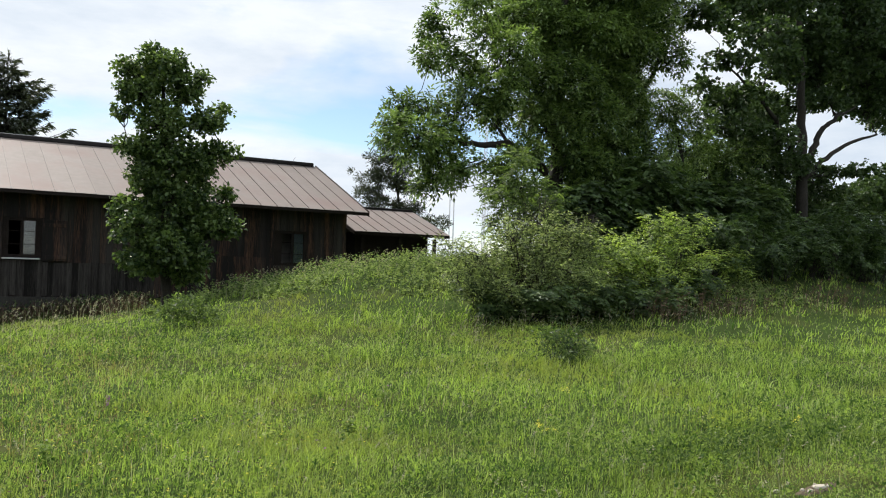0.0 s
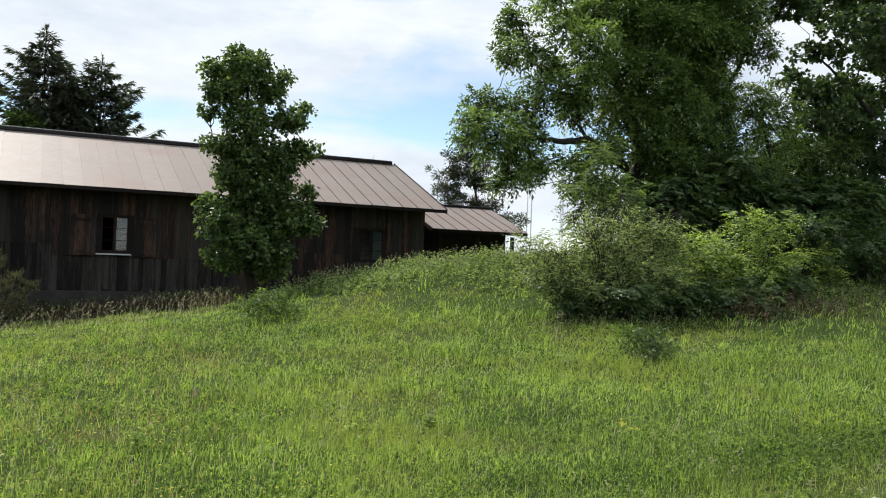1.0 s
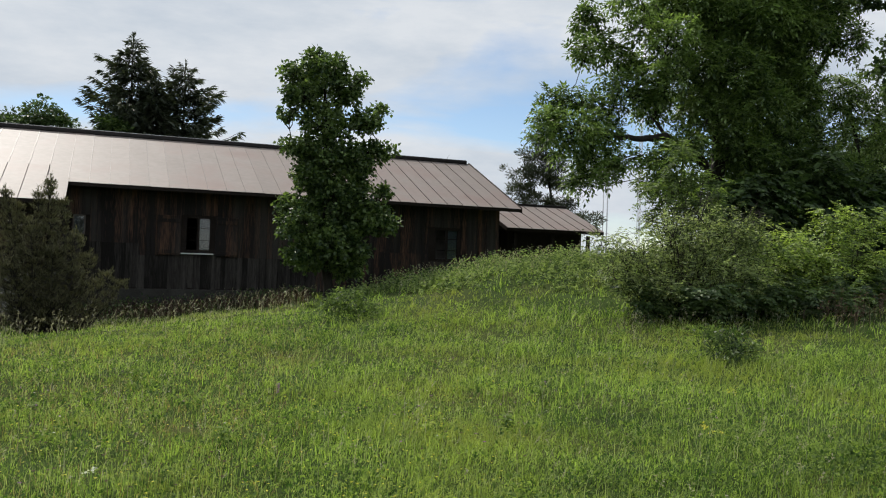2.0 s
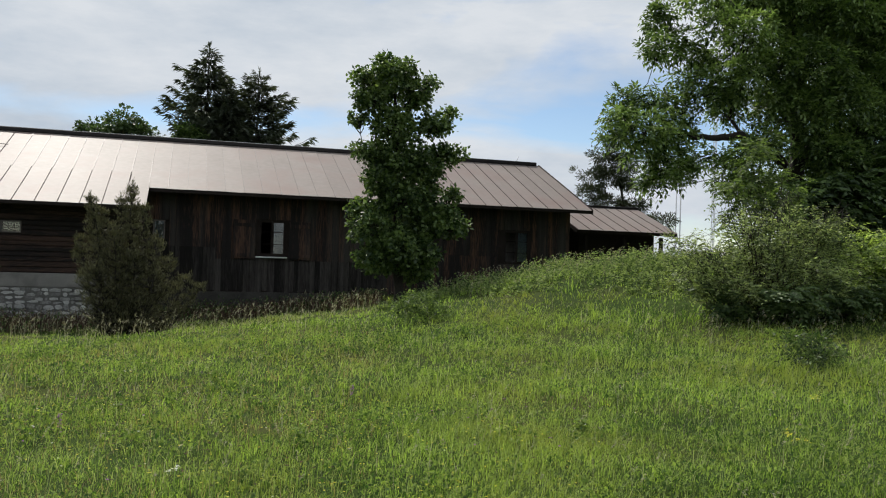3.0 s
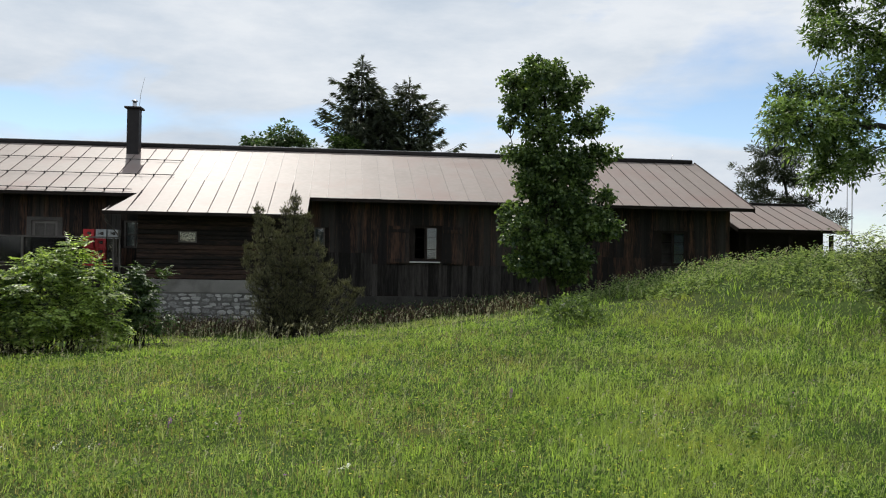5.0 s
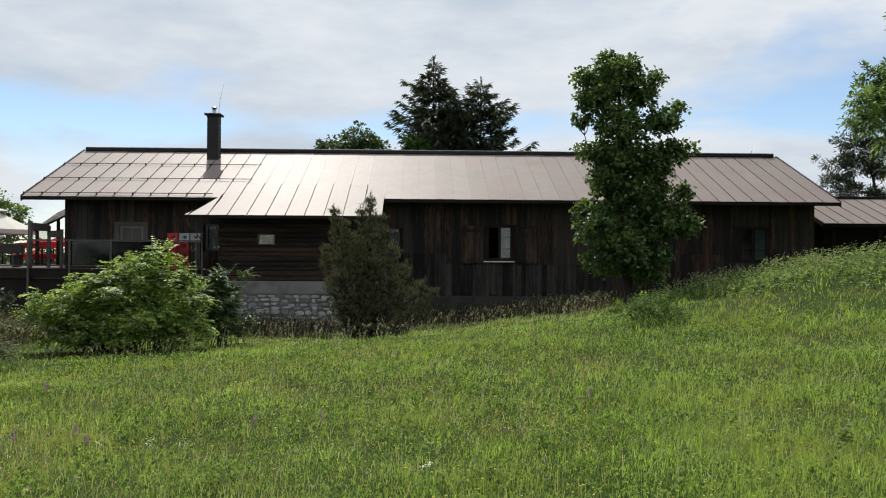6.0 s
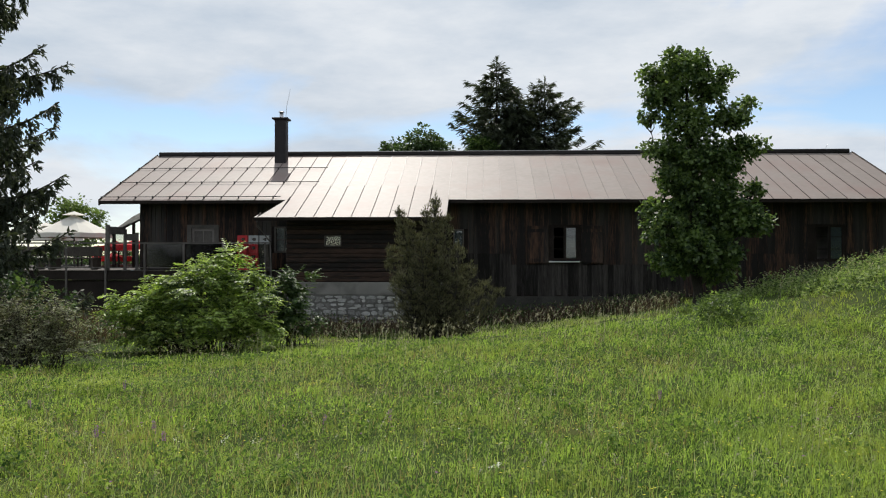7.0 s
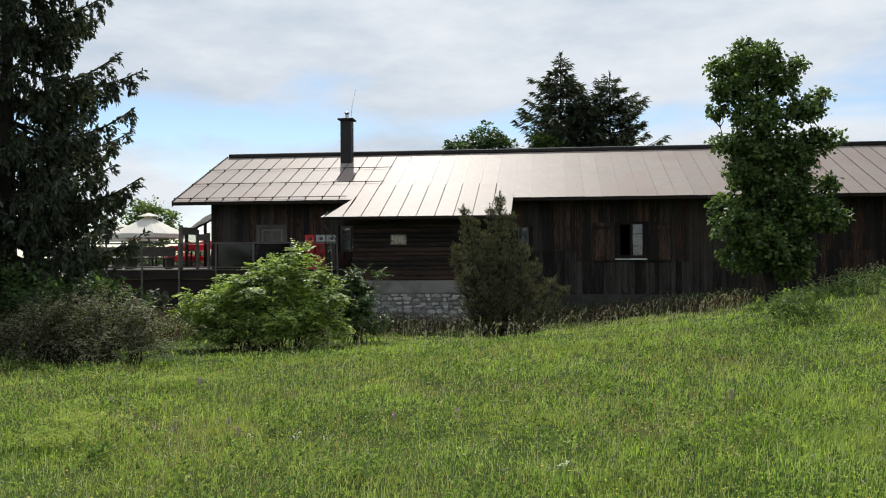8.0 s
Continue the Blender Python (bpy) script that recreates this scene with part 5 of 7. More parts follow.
bough_tree("maple_tree", "slender young maple tree with dense green leaves", b, [[(6.25, 25, b[2] - 0.3, 0.15), (6.2, 25, 3.0, 0.12), (6.1, 25, 5.0, 0.08), (5.9, 25, 7.0, 0.03)]],
           MAPLE_TOP + MAPLE_LOW, M["maple"], 21, puff=0.32, tufts=12, leaves=6, leaf=0.12, wide=0.85, droop=0.25, fill=1.2, rise=0.2, scatter=0.6)

# big ash trees on the mound
ASH_ARM = [(12.2, 22.6, 5.7, 0.38, 0.62), (13.7, 24.5, 6.9, 0.49, 0.38), (14.4, 24.3, 6.8, 0.57, 0.49), (13.4, 23.0, 5.6, 0.75, 0.57), (14.8, 23.6, 5.8, 0.67, 0.52), (15.2, 23.5, 6.7, 0.38,
    0.68), (14.7, 24.0, 5.1, 0.68, 0.42), (14.6, 24.4, 4.4, 0.50, 0.34), (15.0, 22.5, 4.9, 0.44, 0.33), (14.3, 22.4, 4.5, 0.39, 0.28)]
ASH_WEST = [(14.7, 24.5, 9.8, 0.42, 0.73), (14.1, 23.4, 8.5, 0.44, 0.48), (15.6, 24.3, 8.9, 0.43, 0.54), (15.0, 22.3, 9.9, 0.69, 0.43), (16.2, 23.5, 9.6, 0.46, 0.50), (16.3, 24.2, 8.4, 0.43,
    0.51), (15.7, 22.9, 7.3, 0.60, 0.56), (16.1, 24.8, 8.0, 0.32, 0.28), (17.4, 24.6, 7.0, 0.53, 0.65), (16.4, 22.4, 7.6, 0.67, 0.82), (16.5, 22.4, 8.8, 0.67, 0.67), (17.8, 23.7,
    10.5, 0.92, 0.76), (19.6, 24.7, 12.1, 1.39, 0.97), (19.2, 23.3, 10.0, 1.13, 1.01)]
ASH_CORE = [(18.2, 22.9, 8.4, 0.98, 0.90), (18.4, 23.4, 7.1, 0.95, 0.80), (19.1, 22.4, 8.0, 0.98, 0.90), (20.7, 22.9, 10.2, 1.14, 1.02), (20.9, 23.4, 12.0, 1.38, 0.96), (22.0, 23.6, 9.3, 1.07,
    0.89), (22.2, 22.9, 10.4, 0.97, 0.97), (22.7, 22.9, 11.7, 0.97, 0.80), (22.2, 22.9, 8.1, 0.75, 0.75), (23.9, 23.5, 10.0, 0.66, 0.88), (24.0, 23.1, 11.1, 0.65, 0.56), (24.2,
    22.4, 9.8, 0.47, 0.56), (26.3, 24.5, 12.6, 0.84, 0.61), (20.3, 23.7, 7.0, 0.91, 0.75), (21.5, 24.0, 8.2, 0.64, 0.55)]
ASH_FRONT = [(18.6, 22.4, 6.6, 0.75, 0.55), (20.2, 22.6, 7.2, 0.9, 0.7), (19.6, 22.3, 5.4, 0.85, 0.55), (21.5, 22.8, 6.2, 0.85, 0.6), (20.8, 22.5, 4.6, 0.85, 0.55), (22.6, 23.3, 7.6, 0.75, 0.55)]
ASH_LOW = [(22.6, 24.4, 6.4, 0.8, 0.7), (23.4, 24.6, 5.6, 0.9, 0.6), (23.9, 24.2, 7.0, 0.6, 0.5), (17.5, 22.8, 5.7, 0.69, 0.35), (20.6, 24.9, 5.5, 0.77, 0.69), (21.6, 24.5, 5.5, 0.74, 0.78), (16.6, 22.6, 5.1, 0.56, 0.49), (16.8, 23.2, 4.4, 0.50, 0.61), (18.6, 24.2, 4.3, 0.73,
    0.61), (20.0, 24.1, 4.0, 0.83, 0.63), (22.3, 24.7, 4.6, 0.79, 0.79), (22.5, 23.4, 4.7, 0.64, 0.43), (18.5, 24.5, 13.3, 1.44, 1.03), (20.8, 24.0, 14.1, 1.69, 1.06), (22.8, 23.1,
    13.4, 1.28, 0.85)]
b = at(19.5, 23.5)
bough_tree("ash_tree", "large spreading ash tree with feathery leaves", b, [
    [(19.55, 23.5, b[2] - 0.3, 0.34), (19.55, 23.5, 4.2, 0.26), (19.5, 23.6, 6.2, 0.22), (19.4, 23.6, 8.9, 0.16), (19.7, 23.6, 11.4, 0.13), (20.0, 23.6, 13.8, 0.05)],
    [(19.5, 23.5, 4.4, 0.2), (18.7, 23.4, 5.2, 0.16), (17.1, 23.3, 5.9, 0.13), (16.1, 23.2, 5.7, 0.1), (15.0, 23.2, 5.75, 0.07), (13.8, 23.2, 5.9, 0.03)],
    [(19.55, 23.6, 5.2, 0.22), (21.3, 23.8, 7.2, 0.17), (23.7, 24.0, 8.2, 0.11), (25.4, 24.0, 10.7, 0.05)],
    [(19.5, 23.5, 6.6, 0.16), (18.0, 23.5, 8.6, 0.11), (16.6, 23.4, 10.2, 0.06)]],
    ASH_ARM + ASH_WEST + ASH_CORE + ASH_FRONT + ASH_LOW, M["ash"], 5, puff=0.5, tufts=17, leaves=3, leaf=0.163, wide=0.47, leaflets=5, droop=0.1, fill=0.88, rear=2.4)
MAPLE_FOOT = [(30.0, 24.5, 5.9, 1.2, 0.7), (32.3, 24.8, 5.3, 1.2, 0.7), (36.5, 24.6, 5.8, 1.1, 0.5), (38.8, 24.5, 5.5, 1.3, 0.6), (41.0, 24.5, 6.0, 1.3, 0.8), (33.0, 24.0, 6.7, 0.9, 0.5), (29.0, 25.0, 4.6, 1.3, 0.8),
    (35.4, 25.0, 4.4, 1.4, 0.6), (39.5, 25.0, 4.1, 1.5, 0.8), (31.6, 25.5, 4.1, 1.3, 0.8), (37.4, 25.3, 4.6, 1.2, 0.6),
    (29.3, 24.5, 7.9, 1.1, 0.6), (31.0, 24.5, 8.0, 1.1, 0.6), (32.6, 24.6, 7.6, 1.0, 0.5), (30.2, 24.5, 9.3, 1.1, 0.6)]
SMALL_ASH = [(26.9, 25.0, 8.7, 0.86, 0.48), (25.9, 25.0, 7.9, 0.70, 0.66), (26.4, 23.6, 7.8, 0.82, 0.55), (24.2, 23.6, 6.3, 0.93, 0.88), (27.4, 24.8, 6.7, 1.10, 0.96), (29.0, 24.7, 6.8, 0.73,
    0.83), (30.0, 24.6, 6.0, 0.84, 0.69), (25.6, 24.0, 5.2, 1.23, 0.68), (24.2, 24.5, 5.3, 0.77, 0.59), (31.0, 24.5, 7.0, 0.60, 0.50)]
MAPLE_WEST = [(26.9, 23.4, 12.1, 0.83, 0.55), (29.5, 24.3, 13.3, 0.93, 0.68), (28.2, 23.8, 10.5, 0.61, 0.38), (28.0, 24.5, 9.6, 0.67, 0.31), (29.7, 24.6, 9.1, 0.98, 0.49), (28.4, 22.8, 10.4,
    0.60, 0.42), (29.2, 22.6, 11.6, 1.07, 0.84), (32.2, 25.3, 10.0, 0.88, 0.52), (31.4, 23.4, 10.7, 1.08, 0.88), (31.6, 23.3, 13.2, 1.38, 1.08), (37.3, 25.8, 15.9, 1.85, 1.12),
    (35.0, 24.1, 12.9, 1.47, 1.15), (36.3, 25.3, 11.5, 1.26, 0.98), (37.6, 24.1, 14.2, 1.52, 1.09), (38.0, 24.6, 11.9, 1.43, 0.99)]
MAPLE_EAST = [(38.4, 23.1, 13.3, 1.50, 1.23), (40.6, 24.6, 11.7, 1.60, 1.03), (40.9, 25.4, 10.4, 1.39, 0.52), (36.3, 24.3, 10.0, 0.96, 0.48), (34.7, 25.0, 9.6, 0.96, 0.64), (32.4, 24.7, 8.7,
    0.97, 0.36), (31.4, 22.8, 7.7, 0.53, 0.29), (34.2, 25.0, 6.6, 1.06, 0.63), (31.9, 24.5, 6.6, 0.61, 0.45), (35.7, 23.6, 6.4, 0.78, 0.31), (36.3, 22.7, 6.6, 0.77, 0.26), (42.2,
    25.4, 6.6, 1.00, 0.65), (43.7, 24.1, 13.8, 2.35, 1.93), (45.3, 24.9, 10.6, 2.00, 1.70), (46.3, 25.4, 7.7, 1.73, 1.42), (30.4, 24.9, 15.6, 1.90, 1.25), (35.2, 25.5, 17.5, 2.34,
    1.36), (38.0, 23.9, 17.4, 2.34, 1.52)]
b = at(34.5, 24.2)
bough_tree("maple_tree", "tall dark maple tree with broad leaves on the mound", b, [
    [(34.56, 24.2, b[2] - 0.3, 0.34), (34.56, 24.2, 5.0, 0.27), (34.5, 24.2, 8.0, 0.22), (34.3, 24.2, 10.5, 0.17), (34.0, 24.2, 13.5, 0.12), (33.8, 24.2, 16.0, 0.05)],
    [(34.6, 24.2, 6.2, 0.2), (35.1, 24.1, 7.6, 0.15), (35.7, 24.0, 8.6, 0.12), (36.7, 24.0, 9.3, 0.09), (38.2, 24.0, 9.9, 0.04)],
    [(34.6, 24.2, 5.9, 0.18), (35.8, 24.1, 7.1, 0.12), (37.6, 24.1, 8.0, 0.09), (40.2, 24.1, 8.8, 0.05)],
    [(34.5, 24.2, 6.3, 0.18), (33.2, 24.1, 7.9, 0.13), (31.4, 24.0, 9.2, 0.08), (29.2, 24.0, 10.4, 0.04)]],
    MAPLE_WEST + MAPLE_EAST + MAPLE_FOOT, M["tall_maple"], 6, puff=0.62, tufts=17, leaves=5, leaf=0.195, wide=0.9, droop=0.3, fill=1.05, squash=0.45, rise=0.15, rear=2.4)
b = at(27.0, 24.5)
bough_tree("ash_tree", "smaller ash tree between two large trees", b, [[(27.0, 24.5, b[2] - 0.3, 0.16), (27.0, 24.5, 4.5, 0.12), (26.8, 24.4, 6.5, 0.08), (26.4, 24.4, 8.3, 0.03)]],
           SMALL_ASH, M["ash"], 7, puff=0.5, tufts=15, leaves=3, leaf=0.15, wide=0.45, leaflets=5, droop=0.1, fill=0.85, rear=2.0)
b = at(12.5, 16.2)
spray_shrub("sapling", "young leafy sapling at the edge of the thicket", b, [(12.2, 16, 4.1, 0.4, 0.5), (11.8, 16, 3.3, 0.5, 0.5), (12.8, 16, 3.3, 0.65, 0.6), (12.3, 15.9, 2.6, 0.8, 0.6)],
            M["shrub"], 8, shoots=30, leaf=0.11, wide=0.45, reach=0.4, category="tree")

# thicket on the mound
b = at(11.0, 14.1)
spray_shrub("hedge_shrub", "loose grey-green shrub with thin bare twigs", b, [
    (9.7, 13.9, 1.6, 0.6, 0.54), (10.1, 13.7, 1.1, 0.65, 0.38), (11.1, 13.5, 0.95, 0.76, 0.33), (10.5, 13.9, 2.1, 0.7, 0.55), (11.5, 14.1, 2.4, 0.8, 0.5), (11.1, 13.8, 1.6, 0.95, 0.55),
    (12.3, 14.1, 2.0, 0.85, 0.6), (12.6, 14.3, 2.4, 0.5, 0.4), (9.3, 14.0, 1.25, 0.45, 0.35), (12.1, 13.7, 1.25, 0.85, 0.45), (9.0, 14.0, 1.9, 0.3, 0.3)],
    M["hedge"], 9, shoots=40, leaf=0.068, wide=0.55, reach=0.34, twigs=6, pairs=5, bare=13, loose=0.6, hang=0.1, tumble=0.9, group="thicket on the mound")
b = at(15.3, 14.7)
spray_shrub("hazel_shrub", "dense fresh-green shrub with layered sprays", b, [
    (13.7, 14.4, 2.15, 0.7, 0.4), (14.5, 14.5, 1.7, 0.9, 0.45), (15.7, 15.0, 2.85, 0.6, 0.28), (16.5, 15.0, 2.5, 0.65, 0.3), (15.3, 14.7, 2.25, 0.8, 0.35), (16.2, 14.7, 1.75, 0.85, 0.38),
    (14.1, 14.2, 1.25, 0.8, 0.32), (15.6, 14.3, 1.25, 0.85, 0.32), (17.6, 14.8, 1.95, 0.55, 0.28), (17.1, 14.7, 1.3, 0.6, 0.3), (18.2, 14.9, 2.0, 0.35, 0.2), (18.6, 14.9, 1.7, 0.45, 0.25), (19.0, 15.0, 2.2, 0.35, 0.18), (16.9, 14.9, 2.95, 0.45, 0.2)],
    M["bright"], 10, shoots=46, leaf=0.088, wide=0.55, reach=0.4, twigs=6, pairs=5, hang=0.3, loose=0.2, group="thicket on the mound")
# the first four, low and dark, stand in for the thicket's unlit foot
for k, (x, y, s, hh) in enumerate(((10.3, 13.7, 1.0, 0.6), (12.0, 13.7, 1.0, 0.6), (14.1, 13.8, 1.0, 0.6), (16.2, 13.9, 1.1, 0.7), (19.0, 15.6, 1.1, 1.4), (21.0, 15.6, 1.2, 2.0), (23.4, 15.8, 1.3, 2.2), (25.8, 15.8, 1.3, 1.8), (18.2, 20.2, 1.6, 2.3), (21.3, 21.0, 1.8, 2.8), (24.6, 21.3, 1.9, 3.0), (28.2, 21.5, 2.0, 3.0), (31.5, 21.5, 2.1, 3.0), (34.8, 22.0, 2.1, 3.0), (38.5, 23.0, 2.4, 3.2), (28.5, 25.8, 2.2, 3.6), (33.5, 26.0, 2.2, 3.6), (23.0, 25.0, 1.9, 3.2))):
    b = at(x, y)
    near = y < 19
    lo = [(px, py, b[2] + pz, r, r3) for px, py, pz, r, r2, r3 in scatter_lobes(40 + k, 8 if near else 11, x - s * 0.8, x + s * 0.8, y - 0.6, y + 0.6, 0.15 if hh < 1 else 0.4, hh, 0.35 if hh < 1 else 0.5 if near else 0.75, 0.55 if hh < 1 else 0.75 if near else 1.2, 0.6)]
    spray_shrub("dark_shrub", "dark leafy shrub in the shade of the trees", b, lo, M["undergrowth"], 60 + k, shoots=28 if near else 9, leaf=0.115 if near else 0.26, wide=0.6, reach=0.4 if near else 0.65, hang=0.35, group="thicket on the mound")

# shrubs before the house
b = at(-6.4, 19.0)
spray_shrub("hazel_shrub", "broad bright-green shrub below the terrace", b, [
    (-7.8, 18.8, 0.7, 0.6, 0.25), (-7.1, 19, 1.0, 0.6, 0.25), (-6.3, 19.0, 1.25, 0.6, 0.28), (-5.8, 19.2, 1.6, 0.32, 0.2), (-5.5, 19.2, 1.05, 0.6, 0.3), (-6.5, 18.8, 0.8, 0.9, 0.35),
    (-5.2, 19.1, 0.6, 0.6, 0.3), (-7.5, 18.8, 0.4, 0.8, 0.32), (-6.2, 18.7, 0.25, 0.9, 0.32), (-7.0, 18.6, -0.1, 0.9, 0.3), (-5.6, 18.8, 0.1, 0.7, 0.3), (-8.2, 18.8, 0.3, 0.35, 0.25), (-7.9, 18.7, -0.2, 0.4, 0.25), (-5.1, 18.9, -0.1, 0.5, 0.3)],
    M["bright"], 12, shoots=56, leaf=0.115, wide=0.5, reach=0.36, twigs=6, pairs=5, hang=0.22, loose=0.2)
b = at(-4.6, 20.6)
spray_shrub("dark_shrub", "small dark shrub against the annex", b, [(-5.0, 20.6, 0.95, 0.4, 0.28), (-4.6, 20.6, 1.05, 0.4, 0.28), (-4.7, 20.5, 0.5, 0.5, 0.38), (-4.6, 20.5, 0.1, 0.5, 0.35)], M["undergrowth"], 13, shoots=40, leaf=0.11, wide=0.6, reach=0.35)
b = at(-8.4, 15.0)
spray_shrub("grey_shrub", "tangled grey-green shrub at the meadow's edge", b, [
    (-9.6, 15, 0.35, 0.6, 0.38), (-9.0, 15, 0.55, 0.6, 0.35), (-8.2, 15, 0.62, 0.6, 0.38), (-7.5, 15, 0.35, 0.45, 0.38), (-8.3, 14.8, 0.1, 0.9, 0.32), (-10.3, 15.1, 0.3, 0.7, 0.4), (-7.4, 14.9, -0.1, 0.4, 0.25), (-9.4, 14.8, -0.05, 0.7, 0.3)],
    M["grey_leaf"], 14, shoots=70, leaf=0.062, wide=0.45, reach=0.28, twigs=6, pairs=5, bare=5, loose=0.8, hang=0.05)
b = at(-10.9, 16.2)
broadleaf("dark_shrub", "dark undergrowth below the spruce", b, rel(b, [(-11.4, 16.4, 0.8, 0.9, 0.8, 0.7), (-10.2, 16.6, 0.7, 0.9, 0.8, 0.6), (-9.3, 16.8, 0.6, 0.7, 0.7, 0.5), (-12, 16, 0.4, 1, 0.8, 0.6)]), M["undergrowth"], 15, leaf=0.1, per_m2=120, trunk_r=0.04, clump_r=0.28, stems=5, category="shrub")


def upright_pine(name, label, base, stems, seed, mat):
    """A bushy pine of many upright shoots. stems: (dx, dy, height, spread)."""
    rng = np.random.default_rng(seed)
    ob = thing(name, label, "shrub", base)
    B, A, F, Ls = [], [], [], []
    for dx, dy, h, r in stems:
        wood = Tubes()
        wood.add(branch_path(rng, (dx * 0.4, dy * 0.4, -0.2), (dx, dy, h * 0.97), 6, 0.06), [0.05 * (1 - 0.8 * k / 6) for k in range(7)], 6)
        z = 0.1
        while z < h - 0.12:
            u = z / h
            n = 7
            for k in range(n):
                a = rng.random() * 6.28
                L = r * (0.3 + 1.1 * (1 - u) ** 0.7 * min(1, 0.5 + u * 2.2)) * rng.uniform(0.55, 1.25) if u < 0.86 else 0.12
                tip = np.array([dx * (0.4 + 0.6 * u) + math.cos(a) * L, dy * (0.4 + 0.6 * u) + math.sin(a) * L, z + L * rng.uniform(0.25, 0.8)])
                foot = np.array([dx * (0.4 + 0.6 * u), dy * (0.4 + 0.6 * u), z])
                wood.add([foot, (foot + tip) / 2 - [0, 0, 0.04], tip], [0.014, 0.01, 0.005], 4)
                m = 30
                s = rng.uniform(0.5, 1.05, m)[:, None]
                pos = foot + (tip - foot) * s + rng.normal(size=(m, 3)) * 0.03
                B.append(pos)
                A.append(unit(tip - foot) * 0.5 + [0, 0, 0.75] + rng.normal(size=(m, 3)) * 0.45)
                F.append(rand_dirs(rng, m))
                Ls.append(rng.uniform(0.06, 0.12, m))
            z += 0.16
        m = 30
        B.append(np.stack([np.full(m, dx), np.full(m, dy), h - 0.35 * rng.random(m)], 1) + rng.normal(size=(m, 3)) * 0.02); A.append(rng.normal(size=(m, 3)) * 0.3 + [0, 0, 1]); F.append(rand_dirs(rng, m)); Ls.append(rng.uniform(0.08, 0.14, m))
        wood.ob("stem", M["bark"], ob)
    B, A, F, Ls = (np.concatenate(q) for q in (B, A, F, Ls))
    leaves_ob("needles", B, A, F, Ls, Ls * 0.16, M[mat], ob, fold=0.3)
    return ob


b = at(-1.25, 22.5)
hz = b[2]
upright_pine("pine_shrub", "bushy dark pine with upright shoots before the house", b, [
    (0.0, 0, 3.3 - hz, 0.26), (-0.28, 0.05, 2.95 - hz, 0.24), (-1.0, 0, 2.95 - hz, 0.26), (-0.75, 0.1, 2.55 - hz, 0.28), (0.3, 0.1, 2.75 - hz, 0.3), (-0.4, -0.2, 2.2 - hz, 0.42), (0.62, -0.1, 2.0 - hz, 0.34), (0.95, 0, 1.5 - hz, 0.34),
    (1.45, 0.1, 1.05 - hz, 0.32), (1.8, 0.1, 0.8 - hz, 0.26), (-1.25, -0.1, 1.9 - hz, 0.34), (0.1, -0.3, 1.7 - hz, 0.5), (0.6, -0.35, 1.1 - hz, 0.5), (-0.85, -0.3, 1.2 - hz, 0.46)], 31, "mugo")

# conifers
hung_spruce("spruce_tree", "large dark spruce with drooping boughs beside the terrace", at(-12.4, 18.0), 13.0, 4.0, 3)
conifer("spruce_tree", "tall dark spruce behind the house", (1.05, 62, -1.2), 17.6, lambda u: 5.6 * (1 - u) ** 0.82, 13, droop=0.10, whorl=0.42, per=8, spray=0.5, dense=1.25, trunk_r=0.22, group="spruces behind the house", ragged=0.6, upturn=0.3)
conifer("spruce_tree", "tall dark spruce behind the house", (4.6, 62.5, -1.2), 16.0, lambda u: 5.7 * (1 - u) ** 0.74, 14, droop=0.05, whorl=0.42, per=8, spray=0.5, dense=1.25, trunk_r=0.22, group="spruces behind the house", ragged=0.6, upturn=0.35)
conifer("spruce_tree", "tall dark spruce behind the house", (2.5, 60.5, -1.2), 14.6, lambda u: 4.8 * (1 - u) ** 0.8, 15, droop=0.1, whorl=0.42, per=8, spray=0.5, dense=1.25, trunk_r=0.2, group="spruces behind the house", ragged=0.4, upturn=0.3)
b = (-4.6, 58, -1.0)
broadleaf("broadleaf_tree", "green treetop showing over the roof ridge", b, rel(b, [(-4.2, 58, 9.6, 1.0, 1.0, 0.9), (-5.7, 58, 9.0, 1.2, 1.2, 0.6), (-3.2, 58, 8.8, 0.9, 1, 0.9), (-5.0, 58, 8.0, 2.0, 1.6, 1.0)]), M["tall_maple"], 16, leaf=0.22, per_m2=60, trunk_r=0.2, clump_r=0.45)
b = (-0.4, 59, -1.0)
broadleaf("broadleaf_tree", "green treetop showing over the roof ridge", b, rel(b, [(-0.5, 59, 9.3, 0.9, 1.0, 0.5), (0.4, 59, 8.8, 1.2, 1.0, 0.7)]), M["maple"], 17, leaf=0.22, per_m2=60, trunk_r=0.15, clump_r=0.4)
b = (-27.2, 55, -1.0)
broadleaf("broadleaf_tree", "pale green tree beyond the terrace", b, rel(b, [(-27.2, 55, 4.9, 1.0, 1, 0.7), (-26.3, 55, 4.2, 1.1, 1, 0.7), (-28.2, 55, 4.0, 1.0, 1, 0.7), (-27.2, 55, 3.0, 1.8, 1.4, 0.9)]), M["shrub"], 18, leaf=0.2, per_m2=50, trunk_r=0.15, clump_r=0.4)
b = (-25.0, 52, -1.0)
broadleaf("hedge_bush", "dark hedge bush beyond the terrace", b, rel(b, [(-28, 52, 1.0, 1.6, 1, 1.1), (-26, 52, 1.3, 1.5, 1, 1.0), (-24.2, 52, 0.8, 1.3, 1, 1.2), (-22.4, 52, 1.4, 1.0, 1, 0.9), (-30, 52, 0.9, 1.5, 1, 1.1)]), M["undergrowth"], 20, leaf=0.14, per_m2=90, trunk_r=0.06, clump_r=0.35, stems=4, category="shrub")
b = (24.6, 45, -0.8)
